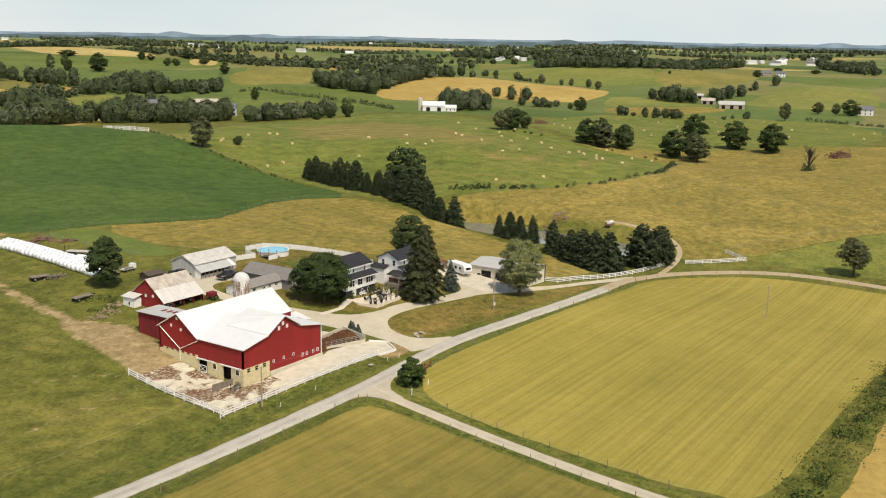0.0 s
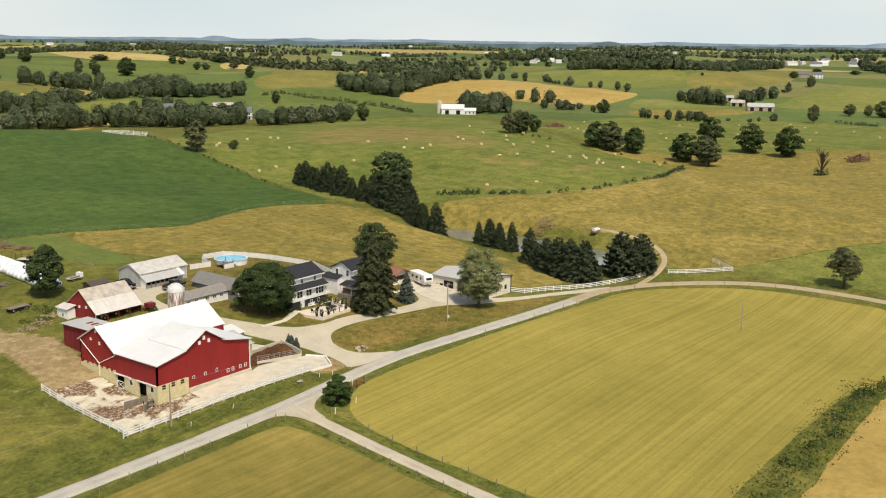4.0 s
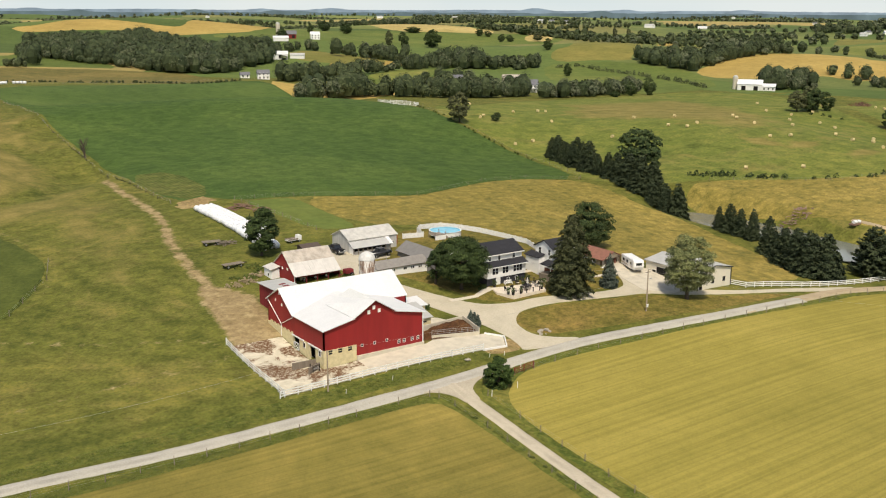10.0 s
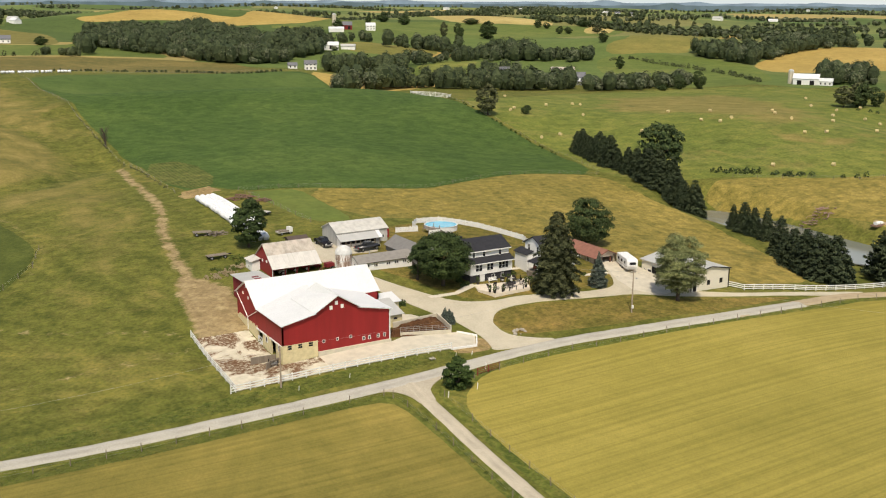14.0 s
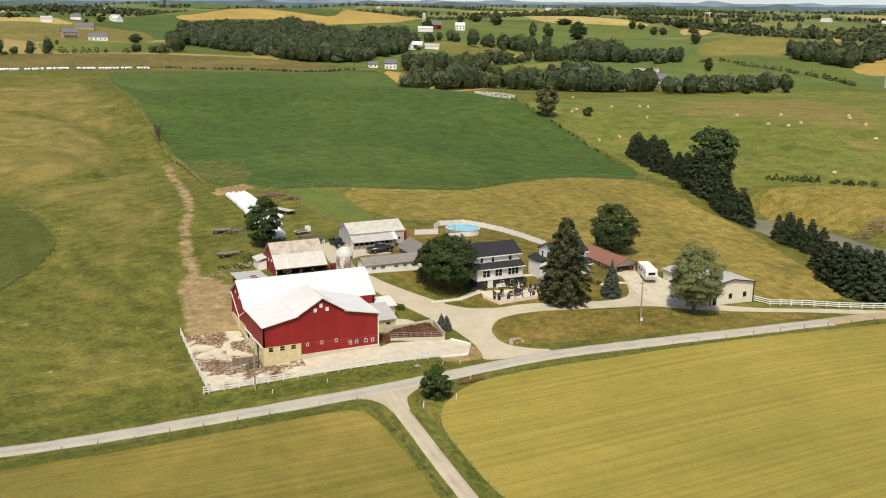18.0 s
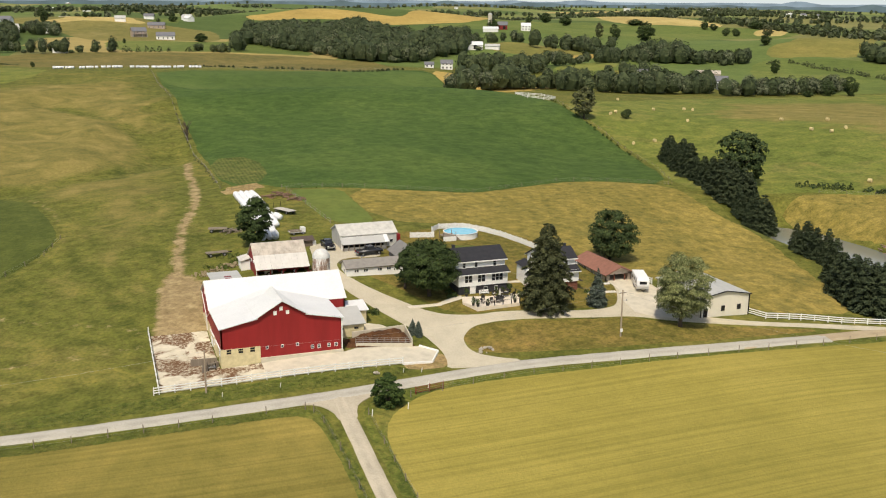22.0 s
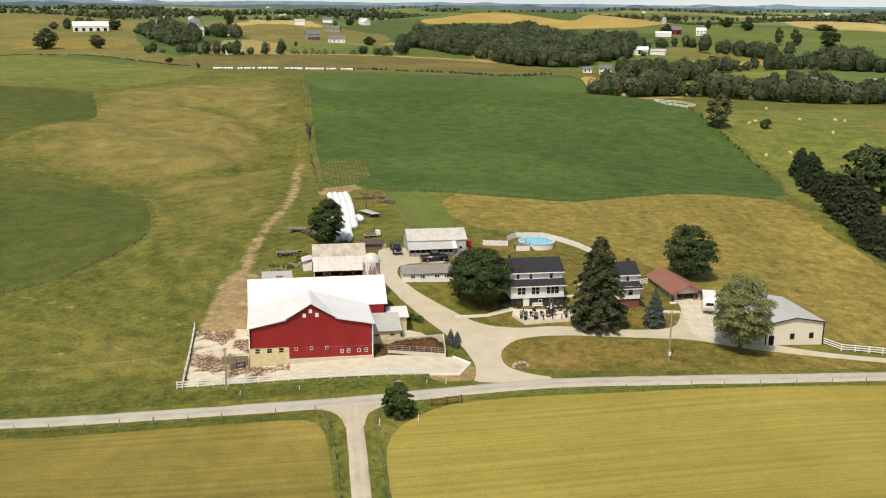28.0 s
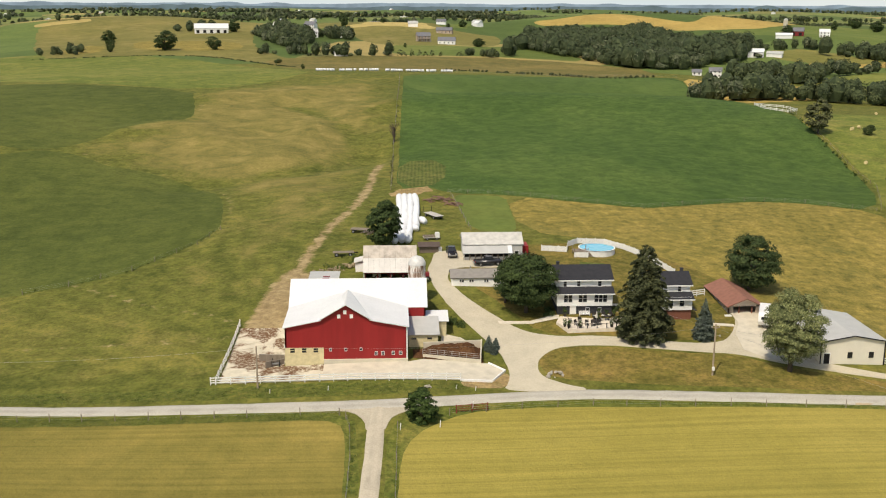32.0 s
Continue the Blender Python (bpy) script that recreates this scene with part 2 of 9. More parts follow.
MEADOW = grass("far_green_meadow", (0.098, 0.130, 0.034), (0.124, 0.158, 0.042), (0.165, 0.182, 0.052), 90, 2.0, calm=0.5)
BRIGHT = grass("bright_mown_meadow", (0.142, 0.168, 0.044), (0.175, 0.192, 0.052), (0.23, 0.218, 0.068), 90, 2.0, calm=0.5)
OLIVE = grass("dull_olive_meadow", (0.150, 0.148, 0.044), (0.195, 0.178, 0.052), (0.255, 0.214, 0.068), 70, 2.0, calm=0.5)
DRYHILL = grass("sunburnt_far_pasture", (0.140, 0.134, 0.043), (0.178, 0.160, 0.052), (0.245, 0.204, 0.072), 80, 1.6, patch=(0.28, 0.225, 0.085), calm=0.6)
RIDGE = grass("dull_ridge_stubble", (0.115, 0.108, 0.036), (0.155, 0.132, 0.046), (0.235, 0.178, 0.066), 45, 1.2, calm=0.7)
CORNGROUND = grass("corn_field_crop", (0.050, 0.088, 0.023), (0.066, 0.108, 0.028), (0.094, 0.136, 0.037), 45, 0.6, calm=0.85)
# same corn, paler: light and haze beyond the crest painted in
CORN_LIT = grass("far_corn_lit", (0.064, 0.100, 0.029), (0.080, 0.122, 0.035), (0.106, 0.146, 0.044), 60, 0.7, calm=0.5)
CORNROWS = grass("thin_corn_rows", (0.070, 0.098, 0.025), (0.098, 0.118, 0.032), (0.19, 0.17, 0.064), 20, 0.8, rows=(1.1, 2, 0.2))
LOWCROP = grass("young_crop", (0.066, 0.084, 0.021), (0.086, 0.104, 0.026), (0.115, 0.126, 0.034), 60, 0.9, calm=0.7)


def far_country():
    """Small fields of meadow, crops and ripe grain, parted in odd cells."""
    n = Nodes("far_country_fields")
    vo = n.add("ShaderNodeTexVoronoi")
    vo.inputs["Scale"].default_value, vo.inputs["Randomness"].default_value = 1 / 190, 0.85
    wob = n.add("ShaderNodeVectorMath", operation="ADD")
    n.link(n.mapped((1.0, 0.55, 0), 35), wob.inputs[0])
    nz = n.add("ShaderNodeTexNoise")
    nz.inputs["Scale"].default_value = 1 / 260
    n.link(n.coord, nz.inputs["Vector"])
    sc = n.add("ShaderNodeVectorMath", operation="SCALE")
    sc.inputs["Scale"].default_value = 130
    n.link(nz.outputs["Color"], sc.inputs[0])
    n.link(sc.outputs[0], wob.inputs[1])
    n.link(wob.outputs[0], vo.inputs["Vector"])
    sep = n.add("ShaderNodeSeparateColor")
    n.link(vo.outputs["Color"], sep.inputs[0])
    col = n.ramp(sep.outputs[0], [(0.0, (0.085, 0.120, 0.032)), (0.22, (0.120, 0.160, 0.042)), (0.40, (0.17, 0.19, 0.055)), (0.55, (0.095, 0.135, 0.036)), (0.70, (0.20, 0.19, 0.065)), (0.84, (0.34, 0.265, 0.095)), (0.92, (0.14, 0.165, 0.05))])
    col.node.color_ramp.interpolation = "CONSTANT"
    col = n.mix(col, n.ramp(n.noise(45, 5, 0.65, warp=0.5), [(0.3, (0.72, 0.78, 0.75)), (0.55, (1, 1, 1)), (0.75, (1.3, 1.2, 1.1))]), 0.7, "MULTIPLY")
    col = n.mix(col, n.ramp(n.noise(4, 3, 0.65), [(0.3, (0.7, 0.7, 0.7)), (0.6, (1.08, 1.08, 1.05))]), 0.6, "MULTIPLY")
    return n.done(col, 0.95, spec=0.1)


FARGREEN = far_country()
DIRT = grass("bare_dirt", (0.235, 0.165, 0.085), (0.330, 0.235, 0.125), (0.44, 0.335, 0.19), 9, 0.35, patch=(0.20, 0.17, 0.05))

# ---------------------------------------------------------------- the lie of the land
# broad swells of the ground: x, y, (reach,) height
SWELLS_WEST = [(-140, -130, -6.52), (-140, -60, -4.77), (-140, 10, -1.33), (-140, 80, 0.45), (-140, 150, 2.91), (-70, -130, -7.01), (-70, -60, 0.08), (-70, 10, -3.07), (-70, 80, -2.01), (-70, 150, -0.82), (0, -130, -6.52), (0, -60, -4.6), (0, 10, -1.75), (0, 80, 1.99), (0, 150, -1.51)]
SWELLS_EAST = [(70, -130, -1.57), (70, -60, -3.4), (70, 10, -0.13), (70, 80, 1.73), (70, 150, 2.6), (140, -130, -5.45), (140, -60, -4.58), (140, 10, -2.54), (140, 80, 0.12), (140, 150, -2.42), (210, -130, -3.09), (210, -60, -1.32), (210, 10, 0.21), (210, 80, 1.51), (210, 150, 0.43)]
SWELLS_MIDDLE = [(-180, 240, 8.08), (-180, 380, 6.31), (-20, 240, 3.43), (-20, 380, 8.85), (140, 240, 5.69), (140, 380, 7.2), (300, 240, 4.82), (300, 380, -2.11), (320, -60, 0.9), (320, 80, 1.27), (460, 10, 3.12), (460, 180, 1.09)]
SWELLS_FAR = [(-200, 640, 7.59), (100, 640, 8.72), (400, 560, -4.33), (640, 400, 0.19), (650, 700, 8.66), (-200, 1000, 18.26), (150, 950, 8.52), (550, 1000, 12.87), (700, 100, -4.13)]
LOCAL_RISES = [(5, 5, 30, 0.98), (98, -2, 28, 0.5), (40, -12, 30, -0.48), (30, -5, 20, 0.27), (172, 228, 45, 3.11), (19, 202, 50, -1.37), (359, 52, 70, -5.31), (175, 143, 35, -3.02), (145, 38, 32, -2.99), (364, 166, 60, 4.56), (148, -18, 30, -2.06), (88, 31, 28, 0.46), (176, 347, 45, -3), (178, 402, 45, 4.61), (79, 101, 35, -1.67), (120, 90, 30, 0.28)]
FAR_RISES = [(340, 1180, 170, 11), (246, 20, 16, 1.3), (245, 0, 16, 1.5), (238, -18, 16, 1.2), (268, 18, 17, -1.6), (268, -4, 18, -1.8), (262, -26, 18, -1.5), (300, 10, 20, 0.9), (438, 890, 110, 9), (318, 655, 60, 5)]
FARM_RISES = [(168, 11, 30, 2.3), (260, 140, 55, 4.92), (57, 15, 25, 0.42), (13, 36, 22, 1.13), (44, 50, 22, 0.35), (29, 30, 15, 0.73), (12, 34, 15, -0.05), (0, 23, 12, 0.55), (72, 14, 14, 0.11), (35, 14, 14, -0.39), (20, 23, 12, -0.1), (81, 18, 14, 0.15), (38, 0, 12, -0.54), (48, 9, 12, 0.31), (-3, 10, 12, -0.85)]
COUNTRY_HILLS = [(670, 630, 95, 13), (365, 515, 55, 9), (800, 510, 110, 10), (750, 375, 80, 9), (1090, 480, 120, 14), (1090, 330, 100, 13), (980, 150, 90, 11), (820, 1200, 180, 15), (780, 1000, 110, 9),
                 (300, 1170, 150, 16), (455, 1130, 110, 9), (200, 1120, 90, 8), (25, 1080, 130, 15), (-300, 1200, 180, 19), (-400, 1050, 110, 8), (360, 690, 70, 8), (255, 60, 50, 3.6), (250, 115, 45, 1.8)]
_hills = np.array([(x, y, 62.0, h) for x, y, h in SWELLS_WEST + SWELLS_EAST] + [(x, y, 125.0, h) for x, y, h in SWELLS_MIDDLE]
                  + [(x, y, 260.0, h) for x, y, h in SWELLS_FAR] + LOCAL_RISES + FAR_RISES + FARM_RISES + COUNTRY_HILLS)
# spurs and hollows of the west pasture: line, half width, rise
SPURS = [(((-21, 169), (-16, 201), (-8, 229), (4, 256), (18, 269)), 10, 1.7), (((-74, 208), (-65, 220), (-54, 218), (-46, 197)), 9, 1.6), (((-41, 137), (-28, 143), (-19, 153), (1, 166), (12, 184)), 10, -1.6),
         (((5, 334), (-24, 302), (-58, 292)), 13, 1.3), (((-24, 271), (-6, 245), (7.5, 202), (12.6, 175)), 8, -1.4)]
POND_LEVEL = -2.3
POND_AXIS = ((157.0, 60.0), (158.0, 36.0), (155.0, 4.0))


def far_waves(x, y):
    """Rolling country beyond the farm."""
    d = np.hypot(x - 60, y - 60)
    k = np.clip((d - 1050) / 600, 0, 1)
    w = 9 * np.sin(x / 210 + 1.3) * np.cos(y / 260 - 0.4) + 6 * np.sin((x + 0.6 * y) / 170 + 0.7) + 5 * np.sin((y - 0.4 * x) / 140)
    s = np.clip((d - 900) / 600, 0, 1)
    return 0.65 * k * w + 15 * s * s * (3 - 2 * s) + np.clip((d - 1500) / 3000, 0, 1) * 5


def to_axis(x, y, line):
    best = np.full(np.shape(x), 1e9)
    for (ax, ay), (bx, by) in zip(line, line[1:]):
        s = np.clip(((x - ax) * (bx - ax) + (y - ay) * (by - ay)) / ((bx - ax) ** 2 + (by - ay) ** 2), 0, 1)
        best = np.minimum(best, np.hypot(x - ax - s * (bx - ax), y - ay - s * (by - ay)))
    return best


def heights(x, y):
    x, y = np.asarray(x, float), np.asarray(y, float)
    z = np.full(x.shape, 3.0)
    for hx, hy, r, h in _hills:
        z = z + h * np.exp(-((x - hx) ** 2 + (y - hy) ** 2) / r**2)
    z = z + far_waves(x, y)
    z = z + 0.10 * np.sin(x / 6.1 + 0.4 * np.sin(y / 9)) * np.sin(y / 7.3) * np.clip(np.hypot(x - 30, y - 10) / 60 - 0.5, 0, 1)
    for line, half, rise in SPURS:
        z = z + rise * np.exp(-((to_axis(x, y, line) / half) ** 2))
    z = z + 0.4 * np.sin((x + 0.7 * y) / 11.0 + 0.8 * np.sin(y / 17)) * np.exp(-(((x + 28) / 40) ** 2 + ((y - 160) / 75) ** 2))
    crest = np.exp(-(((x - 95) / 75) ** 4))
    z = z + crest * (3.2 * np.exp(-(((y - 280) / 30) ** 2)) - 5.2 * np.exp(-(((y - 338) / 28) ** 2)))
    dip = np.exp(-((to_axis(x, y, POND_AXIS) / 11.5) ** 4))
    return z * (1 - dip) + dip * (POND_LEVEL - 1.2)


def gz(x, y):
    return float(heights(np.array([x]), np.array([y]))[0])


def inside(px, py, poly):
    """Which points lie in the polygon."""
    hit = np.zeros(px.shape, bool)
    for (ax, ay), (bx, by) in zip(poly, poly[1:] + poly[:1]):
        if ay != by:
            hit ^= ((ay > py) != (by > py)) & (px < (bx - ax) * (py - ay) / (by - ay) + ax)
    return hit


def rounded(line, times=2, closed=False):
    for _ in range(times):
        pairs = list(zip(line, line[1:] + line[:1])) if closed else list(zip(line, line[1:]))
        cut = []
        for (ax, ay), (bx, by) in pairs:
            cut += [(0.75 * ax + 0.25 * bx, 0.75 * ay + 0.25 * by), (0.25 * ax + 0.75 * bx, 0.25 * ay + 0.75 * by)]
        line = cut if closed else [line[0]] + cut + [line[-1]]
    return line


def stepped(line, step, closed=False):
    out = []
    pts = line + line[:1] if closed else line
    for (ax, ay), (bx, by) in zip(pts, pts[1:]):
        n = max(1, int(math.hypot(bx - ax, by - ay) / step))
        out += [(ax + (bx - ax) * i / n, ay + (by - ay) * i / n) for i in range(n)]
    return out if closed else out + [line[-1]]


# fields and yards: material, outline, how far its edge strays
CORN = [(25, 399), (98, 398), (165, 398), (177, 398), (174, 358), (166, 300), (171, 262), (176, 236), (171, 199), (169, 177), (163, 135), (145, 95),
        (129, 103), (113, 105), (100, 101), (83, 96), (72, 101), (49, 107), (33, 111), (28, 121), (19, 119), (20, 160), (21, 212), (23, 296)]
FIELDS = []
FIELDS.append((GOLD, [(145, 95), (140, 68), (142, 53), (140, 40), (135, 27), (130, 12), (127, -6), (101, -4), (100, 8), (84, 22), (72, 40), (64, 62), (48, 70), (48, 106), (72, 101), (83, 96), (100, 101), (113, 105), (129, 103)], 0.5))
FIELDS.append((HAY, [(145, 95), (167, 140), (172, 181), (176, 231), (214, 252), (326, 322), (424, 347), (497, 334), (507, 288), (430, 200), (370, 157), (346, 113), (339, 59), (253, 30), (220, 36), (203, 46), (177, 72), (158, 78)], 0.6))
FIELDS.append((HAY, [(468, 229), (646, 228), (683, 147), (670, 34), (455, -10), (422, 43), (381, 74), (369, 91), (352, 121)], 0.8))
FIELDS.append((GOLD, [(177, 72), (203, 46), (248, 28), (335, 56), (345, 112), (352, 121), (369, 91), (381, 74), (422, 43), (455, -10), (480, -70), (420, -130), (330, -125), (260, -84), (220, -59), (202, -48), (185, -40), (170, -32), (158, -22), (165, -8), (172, 8), (170, 32), (160, 66)], 0.6))
FIELDS.append((HAY, [(220, -60), (202, -49), (185, -41), (172, -33), (167, -37), (172, -75), (230, -140), (330, -130), (260, -85)], 0.4))
FIELDS.append((STUBBLE, [(25, -18.6), (31, -16.4), (42, -15.6), (68, -17.6), (90, -19), (108, -19.6), (128, -17.8), (143, -24), (153, -36), (158, -52), (158, -80), (140, -110), (97, -84.5), (57, -83.5), (26, -83), (19, -79), (18, -45), (18.2, -30), (20.4, -23)], 0.25))
FIELDS.append((STUBBLE_WEST, [(-70, -19), (-28, -19.2), (-10, -18.4), (4, -18.2), (10.4, -18.8), (11.2, -24), (10.8, -50), (10.2, -82), (-20, -110), (-90, -110)], 0.25))
FIELDS.append((ORANGE, [(20, -92), (60, -91), (100, -90), (160, -120), (170, -170), (40, -150)], 0.4))
FIELDS.append((HAY, [(-295, 700), (-150, 640), (-24, 428), (-35, 342), (-70, 309), (-114, 332), (-200, 375), (-330, 480)], 0.8))
FIELDS.append((LOWCROP, [(-200, 330), (-171, 344), (-127, 333), (-72, 309), (-60, 250), (-60, 236), (-68, 227), (-75, 218), (-81, 203), (-86, 187), (-91, 176), (-105, 172), (-190, 210)], 0.4))
FIELDS.append((LOWCROP, [(-99, 171), (-92, 173), (-81, 168), (-70, 157), (-61, 155), (-51, 148), (-41, 140), (-35, 132), (-30, 122), (-27, 108), (-24, 86), (-26, 75), (-32, 62), (-41, 51), (-48, 47), (-61, 40), (-120, 20), (-160, 110)], 0.4))
FIELDS.append((ORANGE, [(178, 398), (253, 500), (295, 486), (305, 440), (230, 350), (166, 300), (174, 358)], 0.6))
# the patchwork of fields beyond the farm
FIELDS.append((MEADOW, [(452, 797), (503, 819), (555, 797), (583, 750), (707, 824), (770, 829), (887, 927), (810, 943), (735, 940), (706, 971), (671, 1032), (657, 1078), (611, 1054)], 2))
FIELDS.append((PALEGRAIN, [(805, 1368), (846, 1342), (909, 1299), (776, 1004), (789, 971), (761, 936), (710, 976), (692, 998), (675, 1038), (701, 1133), (805, 1369)], 2))
FIELDS.append((PALEGRAIN, [(816, 933), (971, 1046), (812, 875), (775, 860), (762, 871)], 2))
FIELDS.append((ORANGE, [(372, 667), (418, 698), (425, 666), (431, 647), (423, 622), (397, 626), (361, 603), (330, 570), (318, 581)], 2))
FIELDS.append((MEADOW, [(296, 491), (316, 517), (329, 520), (347, 517), (433, 607), (445, 594), (364, 494), (350, 486), (328, 467)], 2))
FIELDS.append((OLIVE, [(602, 634), (633, 635), (918, 892), (982, 899), (950, 842), (689, 591), (640, 559), (615, 539), (595, 559), (573, 571), (559, 586)], 2))
FIELDS.append((MEADOW, [(521, 557), (560, 576), (612, 537), (613, 490), (612, 459), (575, 408), (521, 354), (432, 347), (416, 365), (451, 457)], 2))
FIELDS.append((ORANGE, [(1177, 1062), (1212, 1023), (1267, 956), (1288, 929), (1267, 956), (1237, 994), (1212, 1023), (1180, 1059)], 2))
FIELDS.append((ORANGE, [(964, 837), (1101, 903), (1229, 972), (1055, 843), (976, 819), (697, 592)], 2))
FIELDS.append((ORANGE, [(619, 465), (680, 489), (733, 500), (764, 494), (817, 479), (920, 506), (791, 394), (906, 423), (893, 381), (868, 343), (770, 301), (707, 293), (686, 298), (675, 320), (653, 331), (666, 369), (624, 388), (598, 400), (592, 426)], 2))
FIELDS.append((BRIGHT, [(990, 592), (1103, 618), (1261, 654), (1066, 469), (1083, 399), (1068, 379), (984, 343), (949, 374), (919, 387), (922, 431), (917, 466), (946, 522)], 2))
FIELDS.append((OLIVE, [(1068, 379), (1084, 341), (1551, 426), (1333, 336), (1110, 260), (1017, 261), (981, 293), (969, 336)], 2))
FIELDS.append((OLIVE, [(1362, 822), (1383, 790), (1407, 749), (1358, 715), (1193, 674), (1087, 650)], 2))
FIELDS.append((BRIGHT, [(818, 193), (911, 195), (977, 196), (1107, 218), (1002, 148), (982, 100), (852, 72), (810, 118)], 2))
FIELDS.append((MEADOW, [(1121, 222), (1265, 248), (1309, 168), (1114, 127), (1148, 183)], 2))
FIELDS.append((GOLD, [(684, 262), (730, 233), (783, 203), (753, 175), (708, 178), (646, 197), (624, 230)], 2))
FIELDS.append((BRIGHT, [(689, 264), (720, 282), (791, 299), (828, 286), (796, 222), (791, 204), (736, 236)], 2))
FIELDS.append((PALEGRAIN, [(1553, 422), (1557, 410), (1579, 336), (1583, 319), (1442, 314), (1565, 384)], 2))
FIELDS.append((DRYHILL, [(-254, 638), (-213, 639), (-172, 645), (-137, 639), (-78, 575), (-45, 516), (-38, 568), (-73, 640), (-102, 746), (-126, 944), (-165, 1583), (-220, 1577), (-335, 1557), (-314, 1125), (-340, 1100), (-391, 1056)], 2))
FIELDS.append((GOLD, [(-220, 808), (-195, 813), (-163, 807), (-123, 791), (-104, 720), (-118, 681), (-136, 684), (-196, 708)], 2))
FIELDS.append((PALEGRAIN, [(-383, 1030), (-359, 1054), (-335, 1080), (-323, 1042), (-355, 1020), (-372, 998)], 2))
FIELDS.append((GOLD, [(-258, 782), (-230, 757), (-217, 674), (-256, 683), (-257, 731)], 2))
FIELDS.append((RIDGE, [(-23, 631), (22, 636), (81, 641), (131, 628), (171, 605), (213, 582), (168, 409), (144, 394), (114, 403), (82, 459), (54, 482), (-22, 437), (-77, 569), (-54, 612)], 2))
FIELDS.append((DRYHILL, [(-110, 1588), (-91, 1589), (23, 1592), (24, 1592), (71, 1018), (109, 970), (138, 945), (116, 773), (81, 790), (18, 766), (-2, 794), (-33, 977), (-67, 980)], 2))
FIELDS.append((PALEGRAIN, [(-38, 1003), (-6, 1044), (27, 1592), (59, 1036), (74, 1007), (57, 986), (20, 1018), (-30, 977)], 2))
FIELDS.append((MEADOW, [(23, 1592), (80, 1591), (166, 1586), (117, 1020), (72, 1025), (24, 1592)], 2))
FIELDS.append((MEADOW, [(14, 766), (49, 777), (116, 773), (138, 820), (162, 735), (171, 699), (172, 631), (133, 640), (82, 652), (18, 641)], 2))
FIELDS.append((ORANGE, [(190, 1089), (228, 1097), (282, 1156), (309, 1145), (336, 1106), (368, 1067), (391, 1074), (629, 1481), (715, 1446), (540, 1088), (456, 1018), (361, 999), (328, 1019), (315, 1048), (263, 1060), (207, 1050), (192, 1063)], 2))
FIELDS.append((MEADOW, [(373, 989), (453, 1010), (619, 1237), (589, 1097), (680, 1091), (527, 800), (489, 803), (456, 857), (409, 892)], 2))
FIELDS.append((OLIVE, [(328, 673), (392, 785), (416, 763), (410, 692), (429, 670), (410, 640), (397, 641), (349, 607), (347, 624), (333, 625), (322, 645)], 2))
FIELDS.append((BRIGHT, [(323, 529), (341, 524), (439, 631), (369, 501), (333, 489), (311, 492)], 2))
FIELDS.append((CORNGROUND, CORN, 0.3))
FIELDS.append((CORN_LIT, [(25, 398.4), (98, 397.4), (176, 397), (173, 358), (168, 322), (130, 330), (80, 334), (24, 330)], 0.3))
FIELDS.append((MEADOW, [(34, 109), (41, 107.6), (48, 105.5), (47.6, 92), (47.4, 73), (45, 67), (36, 71), (34.8, 92)], 0.2))
FIELDS.append((LAWN, [(38.5, 22), (33, 31), (30, 40), (34, 48), (50, 60), (70, 58), (84, 36), (84, 22), (79.5, 16), (79.5, 11), (77, 5.5), (70, 5), (61, 6.6), (52, 8.5), (44, 9.2)], 0.1))
FIELDS.append((LAWN, [(43, 4), (52, 4), (61, 2), (69, 0.2), (75, -0.4), (80, -4), (88, -7.6), (98, -10.4), (110, -13), (100, -13.6), (86, -13.2), (75, -12), (64, -10.8), (52, -8.6), (44, -6.6), (41.5, -2)], 0.12))
FIELDS.append((VERGE, [(-90, -11), (-20, -11.4), (-4, -11.5), (12, -11.6), (30, -9.6), (27.5, -6.6), (18, -6.9), (2, -7.0), (-10, -7.2), (-24, -7.6), (-90, -7)], 0.2))
FIELDS.append((VERGE, [(-90, -16.2), (-20, -16.2), (4, -16.3), (9, -16.8), (13.0, -20), (13.0, -80), (10.2, -80), (10.6, -50), (11.0, -24), (9.4, -19.2), (4, -18.5), (-28, -19.2), (-90, -19)], 0.15))
FIELDS.append((VERGE, [(16.8, -22), (19.5, -18), (25, -15.6), (33, -14.2), (42, -14.0), (68, -16.4), (108, -18.4), (128, -16.4), (128, -17.8), (108, -19.9), (68, -17.9), (42, -15.8), (32, -16.6), (25.5, -18.8), (20.6, -23.4), (18.4, -30), (18.0, -45), (18.0, -80), (15.8, -80), (16.2, -40)], 0.15))
FIELDS.append((CORNROWS, [(19.6, 120), (20.0, 166), (35, 162), (33, 124)], 0.3))
FIELDS.append((DIRT, [(15.5, 110), (18, 118), (23, 119), (28, 120.5), (30.5, 115), (27, 112), (22, 108)], 1.6))
FIELDS.append((DIRT, [(29, -9.4), (28.4, -6.8), (33.5, -6.6), (36, -3), (36.5, -9.5)], 0.3))
TRACK = [(15, 170), (13.6, 158), (12.0, 140), (11.4, 124), (9.6, 106), (7.2, 95), (4.2, 84), (1.8, 73), (-0.2, 58), (-1.6, 46), (-2.4, 36)]


def strip(line, half):
    left, right = [], []
    for i, (x, y) in enumerate(line):
        ax, ay = line[max(i - 1, 0)]
        bx, by = line[min(i + 1, len(line) - 1)]
        d = math.hypot(bx - ax, by - ay)
        nx, ny = -(by - ay) / d, (bx - ax) / d
        left.append((x + nx * half, y + ny * half))
        right.append((x - nx * half, y - ny * half))
    return left + right[::-1]


